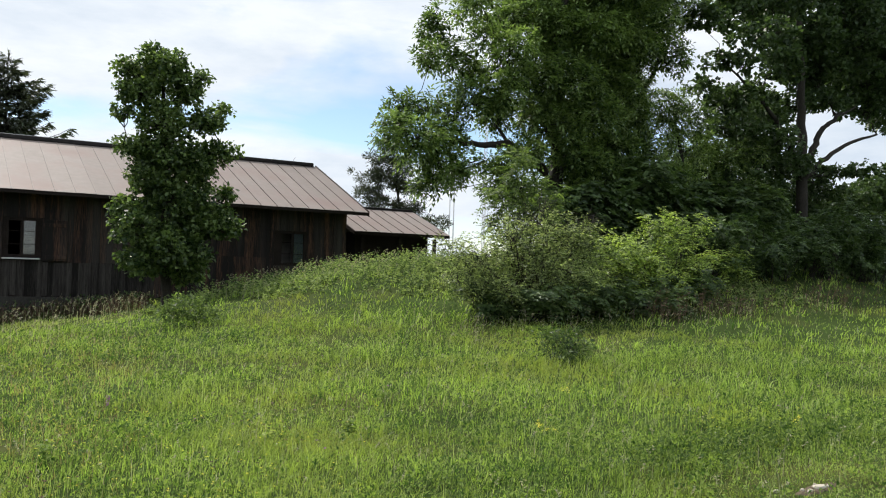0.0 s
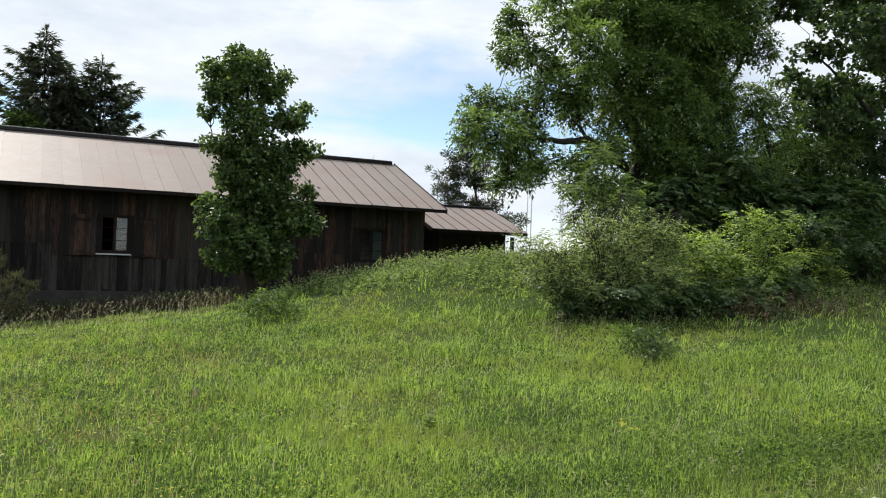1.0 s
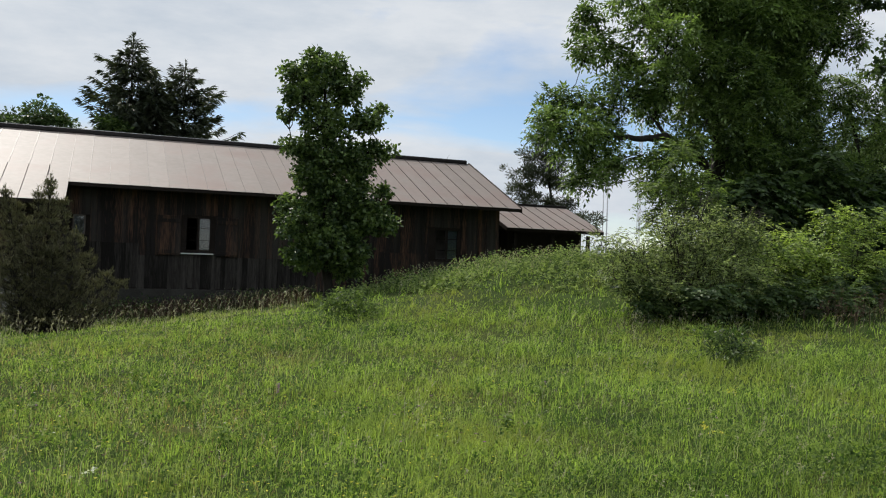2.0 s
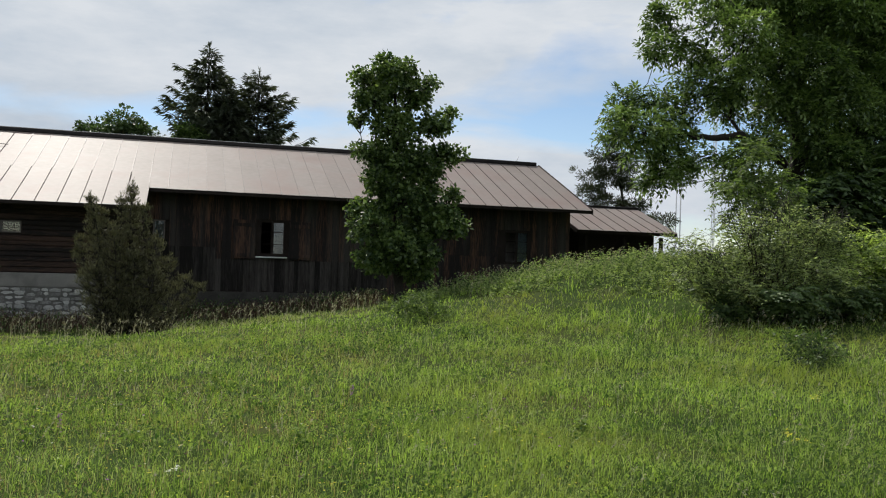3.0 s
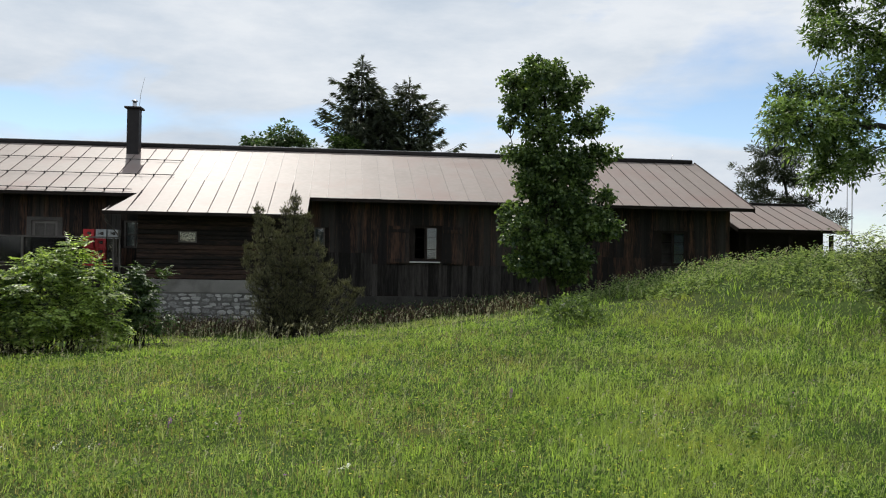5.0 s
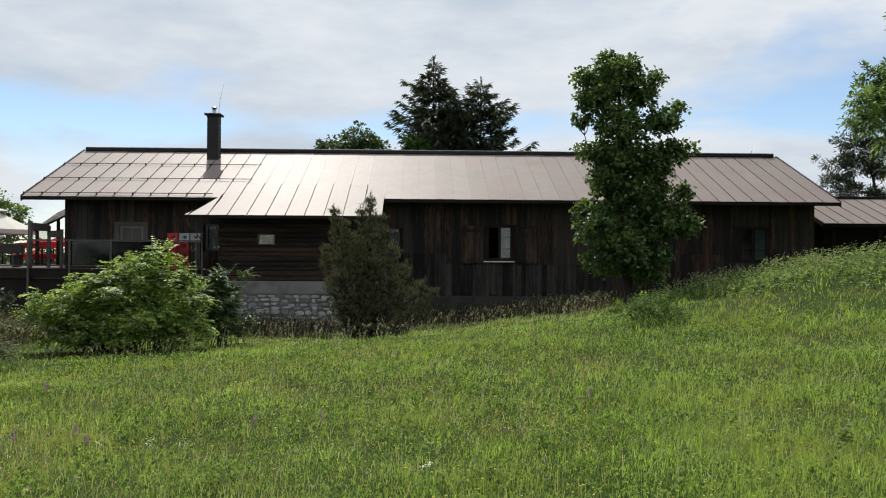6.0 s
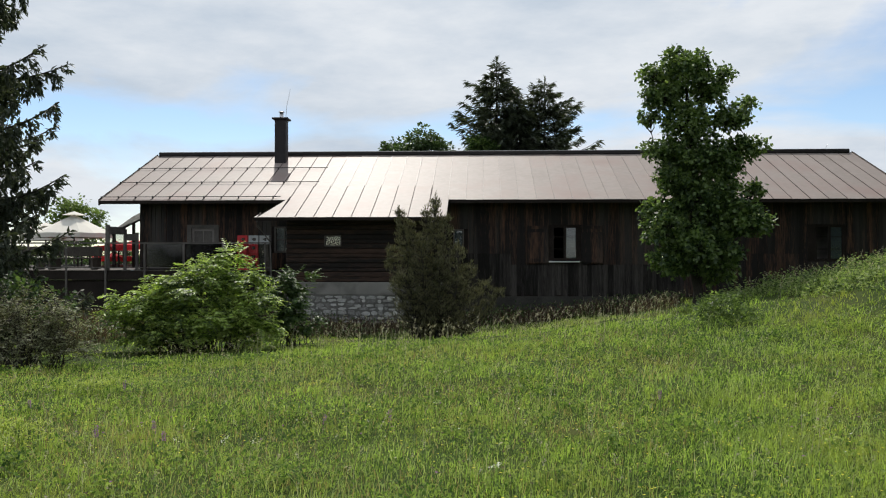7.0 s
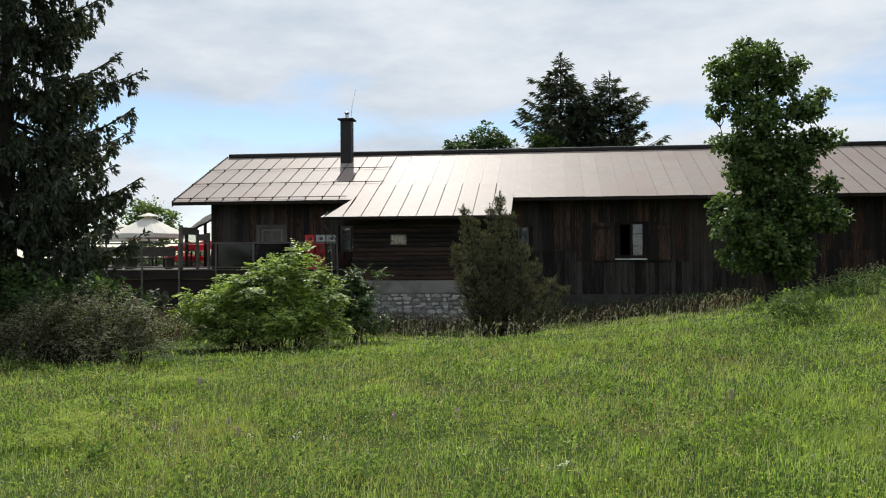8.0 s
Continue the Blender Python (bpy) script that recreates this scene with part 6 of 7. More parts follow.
broadleaf("pine_tree", "dark scots pine behind the outbuilding", b, rel(b, [
    (24.2, 45, 8.9, 0.8, 0.9, 0.5), (23.5, 45, 8.0, 0.9, 0.9, 0.4), (24.8, 45, 7.6, 1.0, 1, 0.5), (22.8, 45, 6.9, 0.9, 0.9, 0.4), (24.2, 45, 6.7, 1.1, 1, 0.4), (25.3, 45, 6.4, 0.8, 0.9, 0.4), (22.7, 45, 5.8, 0.8, 0.9, 0.35), (23.8, 45, 5.3, 1.2, 1, 0.4), (25.4, 45, 5.2, 0.9, 0.9, 0.4), (26.2, 45, 4.3, 0.9, 0.9, 0.4), (27.6, 45, 4.2, 0.9, 0.9, 0.35)]),
    M["needle"], 19, leaf=0.2, per_m2=110, trunk_r=0.17, clump_r=0.34, droop=-0.3, narrow=0.25, shell=0.3)

# masts beyond the trees
for x, hh, r in ((37.9, 12.5, 0.05), (38.3, 12.0, 0.06)):
    mast = thing("mast", "thin grey steel mast beyond the trees", "mast", (x, 60, -1.5), "masts beyond the trees")
    tubes = Tubes()
    tubes.add([(0, 0, 0), (0, 0, hh)], [r, r * 0.8], 8)
    tubes.ob("pole", M["steel"], mast)
mast = thing("lattice_mast", "tall pale lattice mast beyond the trees", "mast", (41.4, 60, -1.5))
for k in range(3):
    a = 2 * math.pi * k / 3
    tubes = Tubes()
    tubes.add([(0.14 * math.cos(a), 0.14 * math.sin(a), 0), (0.14 * math.cos(a), 0.14 * math.sin(a), 22)], [0.025, 0.025], 6)
    tubes.ob("leg", M["steel"], mast)
    c = 2 * math.pi * (k + 1) / 3
    tubes = Tubes()
    for j in range(36):
        p, q = (a, c) if j % 2 else (c, a)
        tubes.add([(0.14 * math.cos(p), 0.14 * math.sin(p), j * 0.6), (0.14 * math.cos(q), 0.14 * math.sin(q), j * 0.6 + 0.6)], [0.010, 0.010], 4)
    tubes.ob("brace", M["steel"], mast)

# small plants on the slope
b = at(4.5, 15.9)
broadleaf("low_shrub", "small dark green shrub on the slope", b, rel(b, [(4.2, 15.9, b[2] + 0.22, 0.28, 0.3, 0.2), (4.5, 15.9, b[2] + 0.38, 0.3, 0.3, 0.2), (4.8, 15.95, b[2] + 0.2, 0.28, 0.3, 0.18)]), M["shrub"], 22, leaf=0.05, per_m2=420, trunk_r=0.015, clump_r=0.14, stems=4, category="shrub")
b = at(8.65, 10.0)
broadleaf("low_shrub", "dark tussock of weeds in the grass", b, rel(b, [(8.35, 10, b[2] + 0.28, 0.26, 0.25, 0.2), (8.7, 10, b[2] + 0.33, 0.28, 0.25, 0.2), (9.0, 10.1, b[2] + 0.22, 0.26, 0.25, 0.16), (8.6, 9.85, b[2] + 0.15, 0.4, 0.25, 0.14)]),
          M["maple"], 23, leaf=0.075, per_m2=380, trunk_r=0.01, clump_r=0.13, stems=7, category="weed", narrow=0.35, droop=0.2, fill=0.8, bare=0.12)


# ---- meadow ----
def sector(rng, n, r0, r1, a0, a1, power):
    """Places round the standpoint: r from r0 to r1, bearing a0 to a1 degrees from +y to +x."""
    u = rng.random(n)
    r = (r0 ** power + u * (r1 ** power - r0 ** power)) ** (1 / power)
    a = np.radians(rng.uniform(a0, a1, n))
    return r * np.sin(a), r * np.cos(a)


def wave(x, y, s, ph):
    return 0.5 + 0.25 * (np.sin(x * s + ph + 1.3 * np.sin(y * s * 0.7)) + np.sin(y * s * 1.1 - ph * 2 + 1.1 * np.sin(x * s * 0.9 + ph)))


def blades(name, x, y, height, width, rng, mat, label, bend=0.35, tuft=0.0):
    n = len(x)
    z = ground_z(x, y) - 0.01
    base = np.stack([x, y, z], 1)
    a = rng.random(n) * 2 * np.pi
    side = np.stack([np.cos(a), np.sin(a), np.zeros(n)], 1)
    lean = rng.normal(size=(n, 2)) * bend + [0.10, -0.05]
    L = np.concatenate([lean, np.ones((n, 1))], 1)
    h, w = height[:, None], width[:, None]
    mid = base + L * [0.4, 0.4, 1] * h * 0.55
    tip = base + L * [1, 1, 0.92] * h
    verts = np.stack([base - side * w * 0.5, base + side * w * 0.5, mid - side * w * 0.42, mid + side * w * 0.42, tip], 1).reshape(-1, 3)
    i = np.arange(n)[:, None] * 5
    tris = np.concatenate([i + [[0, 1, 3]], i + [[0, 3, 2]], i + [[2, 3, 4]]], 1).reshape(-1, 3)
    return tagged(soup(name, verts, tris, M[mat]), label, "grass", kind="stuff")


def clear_of(x, y):
    """False under the house, terrace and on the bare patch."""
    return ~((y > 28.9) & (x > -27) & (x < 15)) & (((x - 5.93) / 0.24) ** 2 + ((y - 3.82) / 0.08) ** 2 > 1)


def verge(x, y):
    """How far a place lies beyond the mown edge, on the house's side where shade begins."""
    edge = np.interp(x, [-13, -9.7, -8, -6, -4, -2, 0.5, 4, 6.3, 7.5], [18.5, 20.7, 22.6, 24.4, 26.0, 26.9, 27.6, 27.3, 25.7, 40])
    return y - edge - 0.25 * np.sin(2.1 * x) - 0.15 * np.sin(5.3 * x)


def tufted(rng, x, y, spread):
    """Gathers places into tufts."""
    n = len(x)
    k = rng.integers(0, max(1, n // 16), n)
    f = spread * np.sqrt(rng.random(n))
    a = rng.random(n) * 6.283
    return x[k] + f * np.cos(a), y[k] + f * np.sin(a), k


def build_meadow():
    rng = np.random.default_rng(77)
    for r0, r1, n, hh, ww, power, spread in ((3.2, 9.5, 165000, 0.08, 0.0047, 0.9, 0.05), (9.5, 17.5, 104000, 0.095, 0.0087, 1.1, 0.08), (17.5, 30, 48000, 0.11, 0.016, 1.3, 0.14)):
        x, y = sector(rng, n, r0, r1, -42, 66, power)
        x1, y1, k = tufted(rng, x, y, spread)
        loose = rng.random(n) < 0.5
        x, y = np.where(loose, x, x1), np.where(loose, y, y1)
        tall = rng.uniform(0.45, 1.9, n // 16 + 1)[k]
        h = hh * (0.75 + 0.8 * wave(x, y, 0.9, 0.4) * wave(x, y, 2.3, 1.7) * 2) * rng.uniform(0.5, 1.3, n) * np.where(loose, 0.7, tall)
        # shorter towards the terrace
        h *= 0.62 + 0.38 * smooth(-2.5, 3.5, x - 0.15 * y)
        # lush growth beside the path
        h *= 1 + 0.9 * np.exp(-((x - 6.9) / 1.3) ** 2 - ((y - 5.15) / 0.45) ** 2)
        # trodden path in the near corner
        h *= 1 - 0.75 * smooth(4.7, 4.2, y) * smooth(4.4, 5.4, x)
        ok = clear_of(x, y) & (verge(x, y) < 0.1)
        blades("meadow_grass", x[ok], y[ok], h[ok], (ww * rng.uniform(0.6, 1.4, n))[ok], rng, "grass", "thick green meadow grass", bend=0.5)
    # thin turf round the standpoint
    x, y = rng.uniform(-14, 14, 16000), rng.uniform(-12, 6, 16000)
    k = (np.hypot(x, y) < 3.3) | (np.abs(np.degrees(np.arctan2(x, y)) - 12) > 53)
    x, y = x[k], y[k]
    blades("turf", x, y, rng.uniform(0.05, 0.13, len(x)), np.full(len(x), 0.012), rng, "grass", "short green turf of the meadow", bend=0.5)
    x, y = rng.uniform(4.6, 8.2, 10000), rng.uniform(3.3, 4.7, 10000)
    k = clear_of(x, y)
    x, y = x[k], y[k]
    blades("turf", x, y, rng.uniform(0.012, 0.045, len(x)), np.full(len(x), 0.0045), rng, "grass", "trodden short turf of the worn path", bend=0.9)
    # leafy growth beside the path, its dark colour standing for a tuft's shaded side
    m = 3200
    x, y = rng.normal(6.2, 1.0, m), rng.normal(4.8, 0.24, m)
    lush = np.stack([x, y, ground_z(x, y) + rng.uniform(0.02, 0.2, m)], 1)
    ln = rng.uniform(0.025, 0.05, m)
    tagged(leaves_ob("path_herbs", lush, rng.normal(size=(m, 3)) + [0, 0, 0.4], rand_dirs(rng, m) * 0.7 + [0, 0, 1], ln, ln * 0.5, M["nettle"]), "leafy herbs beside the worn path, dark for a tuft's shaded side", "herbs", kind="stuff")
    # pale thin strands above the rest
    x, y = sector(rng, 24000, 3.3, 15, -42, 64, 1.0)
    k = clear_of(x, y) & (rng.random(24000) < 0.25 + 0.75 * wave(x, y, 1.9, 2.4))
    x, y = x[k], y[k]
    blades("grass_strands", x, y, rng.uniform(0.10, 0.24, len(x)), 0.0022 + 0.0003 * y, rng, "strand", "thin pale strands standing above the meadow grass", bend=0.45)
    # brownish sedge towards the terrace
    x, y = sector(rng, 15000, 4, 16, -42, 14, 1.0)
    k = clear_of(x, y) & (rng.random(15000) < 0.2 + 0.8 * wave(x, y, 1.2, 5.1))
    x, y = x[k], y[k]
    blades("sedge", x, y, rng.uniform(0.06, 0.17, len(x)), 0.0025 + 0.0004 * y, rng, "sedge", "thin brownish sedge mixed into the meadow", bend=0.5)
    # uncut grass along the house, its dark brown standing in for the house's shade
    x, y = rng.uniform(-13, 7, 40000), rng.uniform(18.5, 30.2, 40000)
    edge = verge(x, y)
    k = (edge > 0) & ~((y > 28.8) & (x < -1.2)) & (rng.random(40000) < 0.25 + 0.75 * wave(x, y, 1.5, 0.7))
    x, y, edge = x[k], y[k], edge[k]
    blades("uncut_grass", x, y, rng.uniform(0.15, 0.5, len(x)) * (0.35 + 0.65 * smooth(0, 1.0, edge)), np.full(len(x), 0.022), rng, "dead", "uncut grass along the house wall, coloured dark for its shade", bend=0.35)
    # dark weeds; the band of shade before the wall is put into their colour
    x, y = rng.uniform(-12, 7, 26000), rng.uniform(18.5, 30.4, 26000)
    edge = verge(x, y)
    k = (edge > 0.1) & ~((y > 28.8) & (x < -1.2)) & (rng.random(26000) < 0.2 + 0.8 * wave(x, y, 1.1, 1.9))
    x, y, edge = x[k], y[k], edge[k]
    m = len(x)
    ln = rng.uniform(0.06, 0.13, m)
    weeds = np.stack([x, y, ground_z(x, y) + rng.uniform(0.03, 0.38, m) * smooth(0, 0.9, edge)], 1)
    tagged(leaves_ob("wall_weeds", weeds, rng.normal(size=(m, 3)) + [0, -0.2, 0.1], rand_dirs(rng, m) * 0.7 + [0, 0, 1], ln, ln * 0.55, M["undergrowth"]), "broad-leaved weeds along the house wall, coloured dark for its shade", "weeds", kind="stuff")
    # dry pale grass on the mown edge
    x, y = rng.uniform(-2.5, 4.5, 6000), rng.uniform(22.5, 28, 6000)
    k = (np.abs(verge(x, y) + 1.0) < 1.0) & (rng.random(6000) < 0.3 + 0.7 * wave(x, y, 1.6, 4.0))
    x, y = x[k], y[k]
    blades("dry_grass", x, y, rng.uniform(0.06, 0.16, len(x)), np.full(len(x), 0.014), rng, "strand", "short dry pale grass on the mown edge", bend=0.6)
    # low herbs between the blades
    x, y = sector(rng, 70000, 3.4, 18, -42, 66, 1.0)
    k = clear_of(x, y) & (rng.random(len(x)) < 0.15 + 1.1 * wave(x, y, 1.4, 3.1) * wave(x, y, 3.7, 0.2) * 2)
    x, y = x[k], y[k]
    n = len(x)
    ln = rng.uniform(0.014, 0.036, n) * (0.8 + y / 18)
    # leafy tussocks
    cx, cy = sector(rng, 330, 3.6, 16, -42, 62, 1.3)
    cx[:34], cy[:34] = rng.normal(6.8, 0.8, 34), rng.normal(5.2, 0.25, 34)
    q = np.repeat(np.arange(330), 80)
    g = rng.normal(size=(len(q), 2)) * (rng.uniform(0.05, 0.2, 330)[q] * (0.6 + cy[q] / 16))[:, None]
    x, y = np.concatenate([x, cx[q] + g[:, 0]]), np.concatenate([y, cy[q] + g[:, 1]])
    rise = np.concatenate([rng.uniform(0.01, 0.10, n), rng.uniform(0.03, 0.16, len(q))])
    ln = np.concatenate([ln, rng.uniform(0.022, 0.05, len(q)) * (0.7 + cy[q] / 20)])
    n = len(x)
    base = np.stack([x, y, ground_z(x, y) + rise], 1)
    tagged(leaves_ob("meadow_herbs", base, rng.normal(size=(n, 3)) + [0, 0, 0.5], rand_dirs(rng, n) * 0.6 + [0, 0, 1], ln, ln * 0.6, M["herb"]), "small broad leaves among the meadow grass", "herbs", kind="stuff")
    # nettles and tall herbs on the crest of the mound
    x = rng.uniform(5.6, 20, 16000)
    y = rng.uniform(12.8, 23.4, 16000)
    above = y - (17.6 - 0.5 * (x - 6) + 2.0 * wave(x, y, 1.1, 0.3))
    k = (above > 0) & (y < 26 - 0.2 * x) & (rng.random(16000) < (0.15 + 0.85 * wave(x, y, 1.7, 2.0)) * np.clip(0.2 + above / 3.5, 0, 1)) & ~((x < 6.9) & (y < 21.3))
    above = above[k]
    x, y = x[k], y[k]
    B, A, F = [], [], []
    hs = rng.uniform(0.12, 0.45, len(x)) * (0.5 + 0.9 * wave(x, y, 1.2, 0.9)) * np.clip(0.4 + above / 4, 0, 1)
    z = ground_z(x, y)
    for j in range(9):
        u = (j + 1) / 9
        a = rng.random(len(x)) * 6.28
        B.append(np.stack([x + rng.normal(size=len(x)) * 0.02, y, z + hs * u], 1))
        A.append(np.stack([np.cos(a), np.sin(a), rng.normal(size=len(x)) * 0.45 + 0.15], 1))
        F.append(np.tile([0, 0, 1.0], (len(x), 1)) + rng.normal(size=(len(x), 3)) * 0.5)
    B, A, F = (np.concatenate(q) for q in (B, A, F))
    ln = rng.uniform(0.05, 0.105, len(B))
    tagged(leaves_ob("tall_herbs", B, A, F, ln, ln * 0.5, M["mound_herb"], curl=0.25), "tall leafy herbs covering the mound", "herbs", kind="stuff")
    # seed-bearing stalks: thick along the house, thin over the meadow
    xs, ys = [], []
    a = rng.uniform(-11, 6, 2600)
    c = rng.uniform(19.5, 29.5, 2600)
    k = (np.abs(verge(a, c) - 0.2) < 1.6) & (c < 28.7) & (rng.random(2600) < 0.35 + 0.65 * wave(a, c, 1.3, 2.2))
    xs.append(a[k]); ys.append(c[k])
    a = rng.uniform(-7, 4, 350); xs.append(a); ys.append(rng.uniform(14.5, 20, 350))
    a, c = sector(rng, 900, 5.5, 18, -40, 60, 1.4)
    xs.append(a); ys.append(c)
    a = rng.uniform(7, 20, 350); xs.append(a); ys.append(rng.uniform(11.8, 14.0, 350))
    a = rng.uniform(6.5, 14, 110); xs.append(a); ys.append(rng.uniform(21.2, 23.2, 110))
    a = rng.uniform(6.5, 13, 160); xs.append(a); ys.append(rng.uniform(18.5, 22, 160))
    x, y = np.concatenate(xs), np.concatenate(ys)
    n = len(x)
    tall = np.where(y > 17.4, rng.uniform(0.25, 0.62, n), rng.uniform(0.2, 0.4, n))
    blades("grass_stalks", x, y, tall, np.where(y > 14, 0.006, 0.004), rng, "straw", "thin dry seed stalks of tall grass", bend=0.22)
    lean = rng.normal(size=(n, 2)) * 0.2 + [0.12, -0.05]
    z = ground_z(x, y)
    B, A, F, Ls = [], [], [], []
    for j in range(7):
        u = 0.8 + 0.2 * j / 6
        B.append(np.stack([x + lean[:, 0] * tall * u, y + lean[:, 1] * tall * u, z + tall * u], 1))
        A.append(np.stack([lean[:, 0] * 2 + rng.normal(size=n) * 0.5, lean[:, 1] + rng.normal(size=n) * 0.5, np.full(n, 0.5 - 0.1 * j)], 1))
        F.append(rand_dirs(rng, n)); Ls.append(np.where(y > 17, 0.04, 0.026) * rng.uniform(0.7, 1.3, n))
    B, A, F, Ls = (np.concatenate(q) for q in (B, A, F, Ls))
    tagged(leaves_ob("seed_heads", B, A, F, Ls, Ls * 0.3, M["straw"]), "pale nodding seed heads of tall grass", "grass", kind="stuff")

    # brown dock and dead stalks at the foot of the thicket
    x = rng.uniform(12.6, 21.5, 230)
    y = 12.3 + 0.06 * (x - 10) + rng.normal(size=230) * 0.35
    tall = rng.uniform(0.3, 0.85, 230)
    blades("dead_stalks", x, y, tall, np.full(230, 0.008), rng, "dead", "brown dead stalks at the foot of the thicket", bend=0.16)
    z = ground_z(x, y)
    B, A, F, Ls = [], [], [], []
    for j in range(7):
        u = 0.35 + 0.6 * rng.random(230)
        a = rng.random(230) * 6.28
        B.append(np.stack([x + 0.1 * tall * u, y - 0.05 * tall * u, z + tall * u], 1))
        A.append(np.stack([np.cos(a), np.sin(a), np.full(230, 0.5)], 1))
        F.append(rand_dirs(rng, 230)); Ls.append(rng.uniform(0.03, 0.07, 230))
    B, A, F, Ls = (np.concatenate(q) for q in (B, A, F, Ls))
    tagged(leaves_ob("dead_leaves", B, A, F, Ls, Ls * 0.4, M["dead"]), "withered brown leaves on dead stalks", "weeds", kind="stuff")


build_meadow()


def flower_patch(name, label, cx, cy, rx, ry, count, mat, seed, h=(0.12, 0.26), petal=0.014, stem="grass"):
    rng = np.random.default_rng(seed)
    ob = thing(name, label, "flowers", (cx, cy, gz(cx, cy)))
    dx, dy = rng.normal(size=count) * rx * 0.5, rng.normal(size=count) * ry * 0.5
    z = ground_z(cx + dx, cy + dy) - gz(cx, cy)
    hh = rng.uniform(*h, count)
    groups = [[i] for i in range(count)] if count <= 8 else [list(range(count))]
    for ids in groups:
        tubes = Tubes()
        B, A, F = [], [], []
        for i in ids:
            tubes.add([(dx[i], dy[i], z[i] - 0.02), (dx[i] + 0.01, dy[i], z[i] + hh[i])], [0.003, 0.002], 3)
            m = 7
            a = rng.random() * 6 + np.arange(m) * 6.28 / m
            B.append(np.tile([dx[i] + 0.01, dy[i], z[i] + hh[i]], (m, 1)) + rng.normal(size=(m, 3)) * petal * 0.6)
            A.append(np.stack([np.cos(a), np.sin(a), rng.normal(size=m) * 0.3 + 0.25], 1))
            F.append(np.tile([0, 0, 1.0], (m, 1)))
        stalk = tubes.ob("stalk", M[stem], ob)
        B, A, F = (np.concatenate(q) for q in (B, A, F))
        ln = np.full(len(B), petal) * rng.uniform(0.7, 1.3, len(B))
        bloom = leaves_ob("blossom", B, A, F, ln, ln * 0.7, M[mat], ob)
        if len(ids) > 8:
            tagged(stalk, kind="stuff"), tagged(bloom, kind="stuff")
    return ob


def orchid(x, y, h, seed):
    rng = np.random.default_rng(seed)
    ob = thing("orchid", "slender purple wild orchid in the grass", "flower", at(x, y), "wild orchids")
    tubes = Tubes()
    tubes.add([(0, 0, -0.02), (0.005, 0, h)], [0.004, 0.003], 4)
    tubes.ob("stem", M["grass"], ob)
    n = 60
    a = rng.random(n) * 6.28
    z = h * (0.55 + 0.45 * rng.random(n))
    B = np.stack([0.005 + 0.006 * np.cos(a), 0.006 * np.sin(a), z], 1)
    ln = rng.uniform(0.012, 0.022, n)
    leaves_ob("blossoms", B, np.stack([np.cos(a), np.sin(a), rng.normal(size=n) * 0.4], 1), np.tile([0, 0, 1.0], (n, 1)), ln, ln * 0.8, M["violet"], ob)
    return ob


# ---- flowers and single weeds ----
for k, (x, y) in enumerate(((-3.5, 7.45), (-3.05, 7.65), (-2.9, 7.5), (-4.6, 10.6), (-1.6, 8.4), (-0.9, 8.0), (-5.3, 9.6), (1.9, 9.2))):
    orchid(x, y, 0.24 + 0.06 * math.sin(k * 2.7), 300 + k)

flower_patch("spurge_patch", "yellow-green patch of low spurge", -4.72, 8.05, 0.55, 0.35, 260, "lime", 401, (0.1, 0.2), 0.022)
flower_patch("spurge_patch", "yellow-green patch of low spurge", -4.6, 7.3, 0.7, 0.35, 260, "lime", 402, (0.1, 0.2), 0.022)
flower_patch("spurge_patch", "yellow-green patch of low spurge", -5.3, 11.3, 0.5, 0.4, 180, "lime", 403, (0.1, 0.2), 0.022)
flower_patch("spurge_patch", "yellow-green patch of low spurge", 6.9, 5.6, 0.5, 0.5, 170, "lime", 404, (0.12, 0.26), 0.018)
flower_patch("spurge_patch", "yellow-green patch of low spurge", 2.0, 5.2, 0.7, 0.45, 200, "lime", 405, (0.08, 0.16), 0.015)
flower_patch("spurge_patch", "yellow-green patch of low spurge", 0.6, 6.3, 0.8, 0.4, 160, "lime", 406, (0.08, 0.16), 0.014)
flower_patch("hawkbit", "small cluster of yellow flowers in the grass", 4.9, 5.8, 0.10, 0.08, 5, "yellow", 411, (0.16, 0.22), 0.022)
flower_patch("hawkbit", "small cluster of yellow flowers in the grass", 6.5, 7.35, 0.10, 0.08, 4, "yellow", 412, (0.16, 0.22), 0.022)
flower_patch("hawkbit", "small cluster of yellow flowers in the grass", 7.3, 4.9, 0.10, 0.08, 4, "yellow", 413, (0.14, 0.2), 0.022)
flower_patch("hawkbit", "small cluster of yellow flowers in the grass", -2.2, 10.6, 0.15, 0.1, 6, "yellow", 414, (0.16, 0.22), 0.02)
flower_patch("daisy", "a few white daisies in the grass", 0.05, 6.0, 0.06, 0.05, 3, "petal", 421, (0.18, 0.22), 0.02)
flower_patch("daisy", "a few white daisies in the grass", -2.3, 7.0, 0.35, 0.2, 4, "petal", 422, (0.18, 0.22), 0.018)


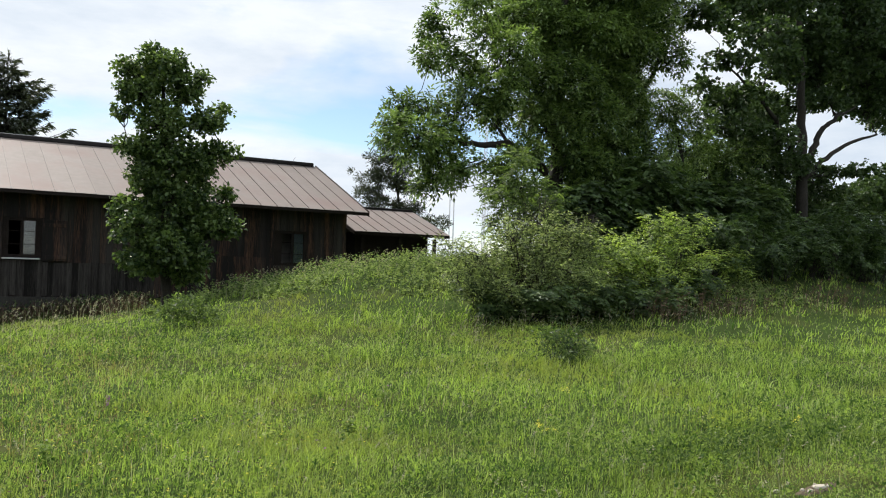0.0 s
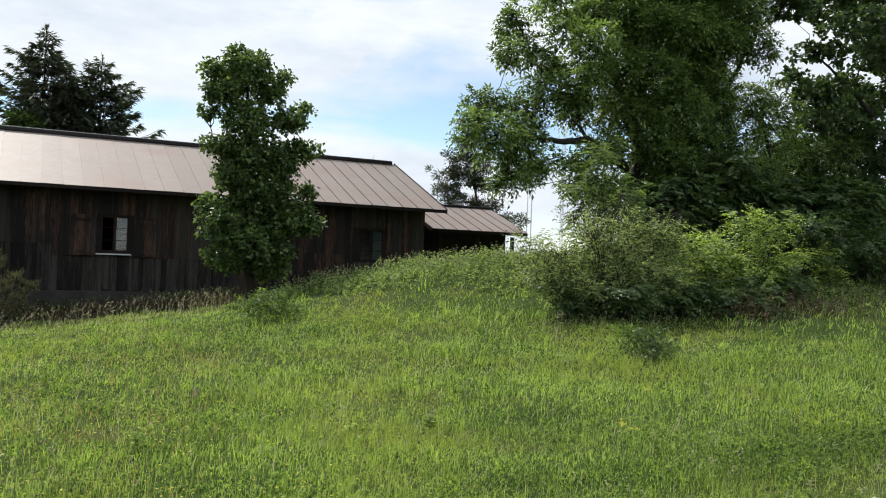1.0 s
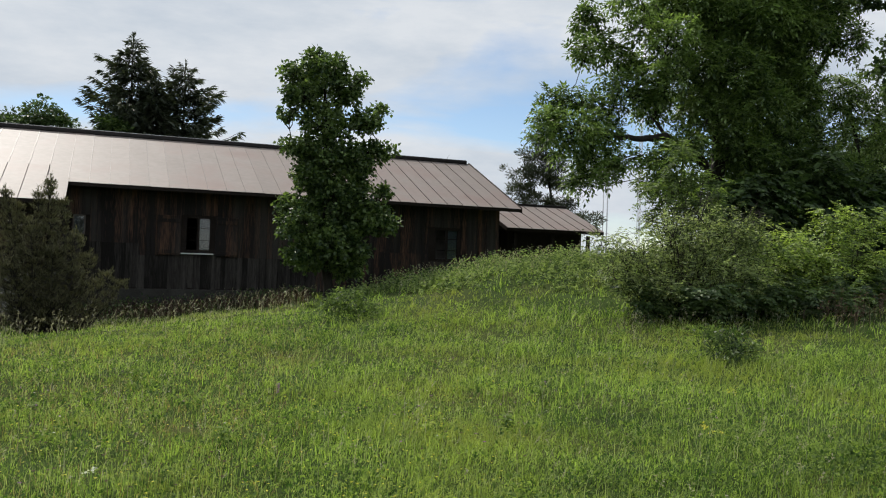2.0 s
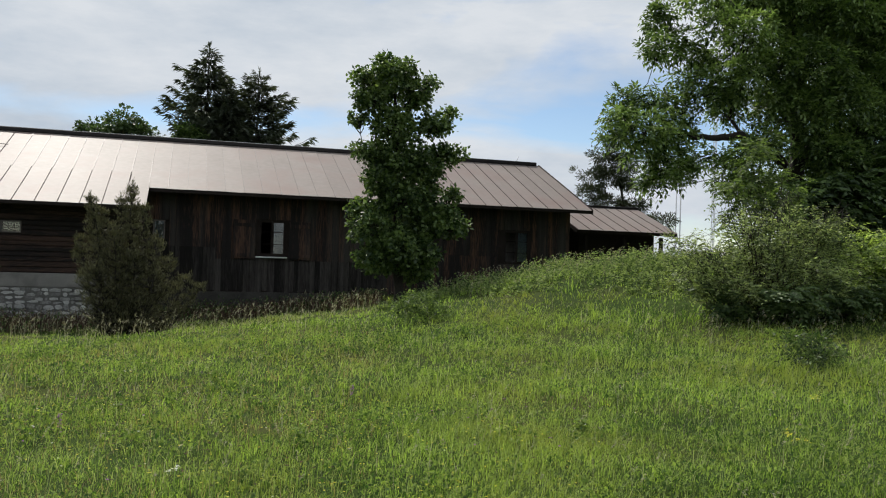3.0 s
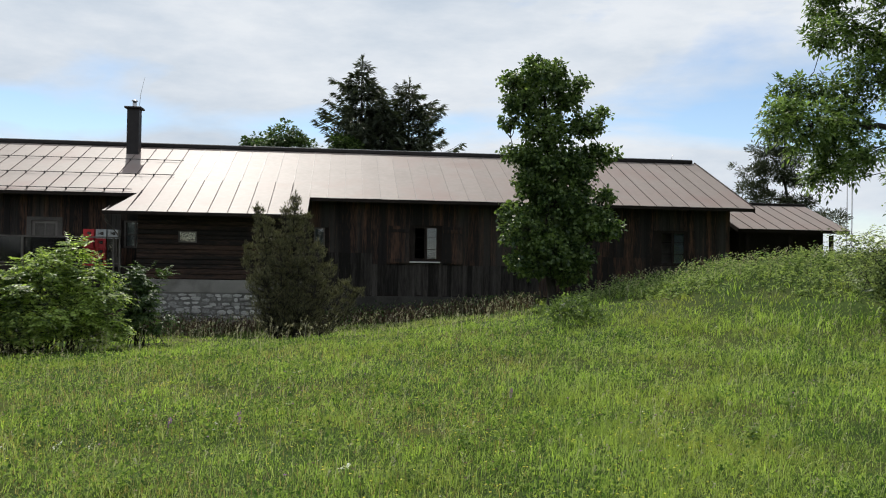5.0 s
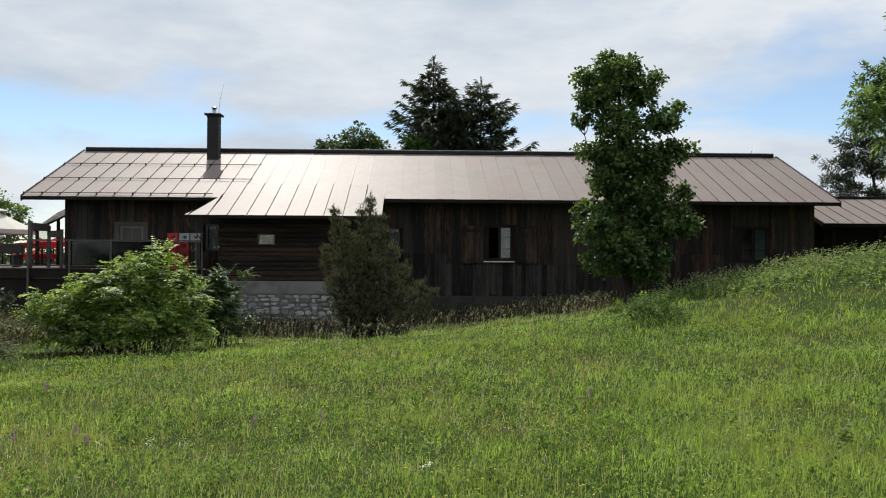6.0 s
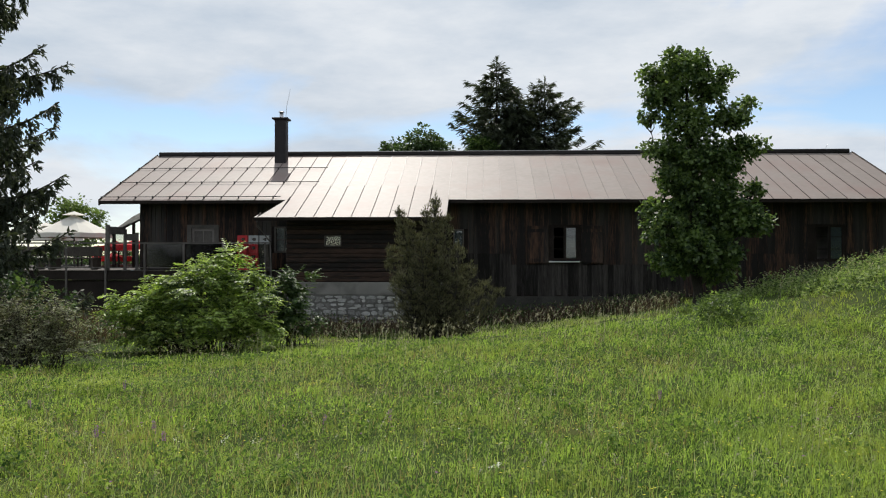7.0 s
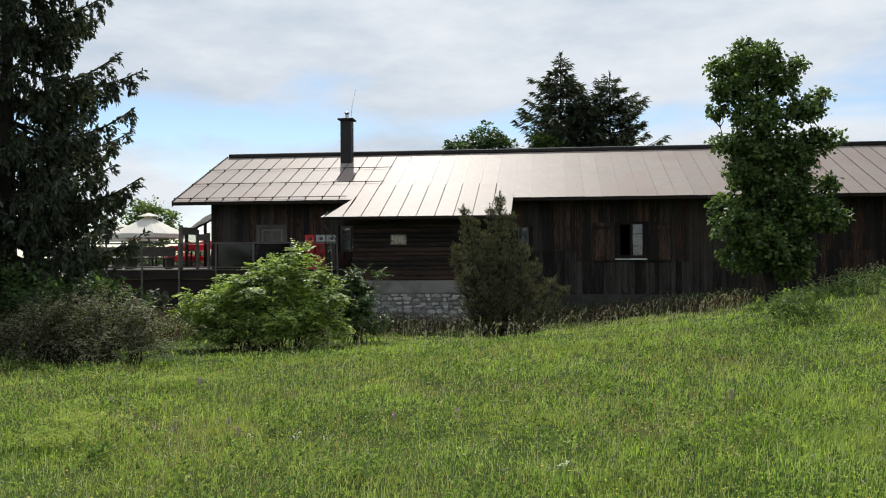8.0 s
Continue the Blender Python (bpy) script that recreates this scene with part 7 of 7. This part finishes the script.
def build_flowers():
    rng = np.random.default_rng(55)
    for name, mat, n, size, box4, label in (("yellow_flowers", "yellow", 1500, 0.009, (-9, 3, 5, 14), "tiny yellow flowers scattered in the grass"),
                                            ("yellow_flowers", "yellow", 420, 0.008, (1, 8, 4.5, 10), "tiny yellow flowers scattered in the grass"),
                                            ("white_flowers", "petal", 220, 0.009, (-7, 8, 5, 14), "tiny white flowers scattered in the grass"),
                                            ("sorrel_heads", "dead", 900, 0.014, (-9, 4, 5.5, 13), "tiny reddish-brown sorrel heads in the grass"),
                                            ("violet_flowers", "violet", 140, 0.012, (-6, 9, 5.5, 12), "tiny violet flowers scattered in the grass")):
        x = rng.uniform(box4[0], box4[1], n)
        y = rng.uniform(box4[2], box4[3], n)
        k = wave(x, y, 1.1, 0.6) > 0.35
        x, y = x[k], y[k]
        z = ground_z(x, y) + rng.uniform(0.1, 0.22, len(x))
        B, A = [], []
        for j in range(5):
            a = rng.random(len(x)) * 0.5 + j * 1.2566
            B.append(np.stack([x, y, z], 1))
            A.append(np.stack([np.cos(a), np.sin(a), np.full(len(x), 0.35)], 1))
        B, A = np.concatenate(B), np.concatenate(A)
        ln = size * rng.uniform(0.8, 1.5, len(B))
        tagged(leaves_ob(name, B, A, np.tile([0, -0.3, 1.0], (len(B), 1)), ln, ln * 0.8, M[mat]), label, "flowers", kind="stuff")


build_flowers()


def broad_weed(name, label, x, y, leaves, size, h, mat, seed):
    """A rosette of large leaves on a short stem."""
    rng = np.random.default_rng(seed)
    ob = thing(name, label, "weed", at(x, y), "broad-leaved weeds in the meadow")
    tubes = Tubes()
    tubes.add([(0, 0, -0.03), (0, 0, h)], [0.006, 0.004], 5)
    tubes.ob("stem", M["herb"], ob)
    for i in range(leaves):
        a = i * 2.4 + rng.random() * 0.5
        z = h * (0.35 + 0.65 * i / leaves)
        s = size * rng.uniform(0.7, 1.2)
        d, sd = Vector((math.cos(a), math.sin(a), 0)), Vector((-math.sin(a), math.cos(a), 0))
        verts, faces = [], []
        prof = ((0, 0.05), (0.2, 0.32), (0.45, 0.46), (0.75, 0.34), (1.0, 0.03))
        for u, w in prof:
            c = Vector((0, 0, z)) + d * s * u + Vector((0, 0, s * (0.35 * u - 0.5 * u * u)))
            verts += [c - sd * s * w + Vector((0, 0, 0.12 * s * w)), c, c + sd * s * w + Vector((0, 0, 0.12 * s * w))]
        for q in range(4):
            o = q * 3
            faces += [(o, o + 1, o + 4, o + 3), (o + 1, o + 2, o + 5, o + 4)]
        mesh_ob("leaf", verts, faces, M[mat], ob)
    return ob


broad_weed("butterbur", "broad-leaved weed with a bright top leaf", 3.66, 7.1, 16, 0.085, 0.2, "herb", 501)
broad_weed("butterbur", "low weed with a bright yellow-green leaf", 2.92, 7.2, 6, 0.09, 0.12, "lime", 502)
broad_weed("butterbur", "low weed with a bright yellow-green leaf", 3.68, 7.13, 3, 0.09, 0.23, "lime", 503)
for k, (x, y) in enumerate(((5.2, 16.0), (6.4, 15.2), (4.6, 8.2), (-0.5, 9.2), (1.1, 7.3), (8.8, 7.6), (7.4, 12.6), (9.6, 12.0))):
    broad_weed("butterbur", "broad-leaved green weed in the grass", x, y, 10, 0.075, 0.14 + 0.03 * (k % 3), "herb", 510 + k)


def flat_stone(x, y, sx, sy, seed):
    rng = random.Random(seed)
    bm = bmesh.new()
    bmesh.ops.create_icosphere(bm, subdivisions=2, radius=1)
    for v in bm.verts:
        n = 1 + 0.55 * noise.noise(v.co * 1.9 + Vector((seed, 0, 0)))
        v.co = Vector((v.co.x * sx * n, v.co.y * sy * n, v.co.z * (0.012 + 0.15 * sx * n)))
    ob = part("stone_slab", bm, M["bare"], None, smooth=True)
    ob.location = (x, y, gz(x, y) + 0.014)
    return tagged(ob, "pale flat stone bare of grass by the path", "stone", group="stones by the path")


def bare_patch(x, y, rx, ry, seed):
    rng = random.Random(seed)
    bm = bmesh.new()
    rings = []
    for k in range(1, 5):
        ring = []
        for i in range(28):
            a = 2 * math.pi * i / 28
            q = k / 4 * (1 + 0.3 * noise.noise(Vector((math.cos(a) * 1.6, math.sin(a) * 1.6, seed))) + 0.05 * rng.random())
            px, py = x + rx * q * math.cos(a), y + ry * q * math.sin(a)
            ring.append(bm.verts.new((px - x, py - y, gz(px, py) - gz(x, y) + (0.012 + 0.006 * rng.random() if k < 4 else -0.01))))
        rings.append(ring)
    bm.faces.new(rings[0])
    for p, q in zip(rings, rings[1:]):
        for i in range(28):
            j = (i + 1) % 28
            bm.faces.new((p[i], q[i], q[j], p[j]))
    ob = part("bare_earth", bm, M["earth"], None, smooth=True)
    ob.location = (x, y, gz(x, y))
    return tagged(ob, "small worn patch of bare brown earth in the grass", "earth", kind="structure")


bare_patch(5.93, 3.82, 0.24, 0.08, 4)
for k, (x, y, sx, sy) in enumerate(((5.97, 3.81, 0.075, 0.04), (5.85, 3.8, 0.03, 0.018), (6.06, 3.79, 0.026, 0.018), (5.82, 3.85, 0.022, 0.014), (6.0, 3.87, 0.018, 0.012), (5.66, 3.95, 0.03, 0.015))):
    flat_stone(x, y, sx, sy, 3 + k)
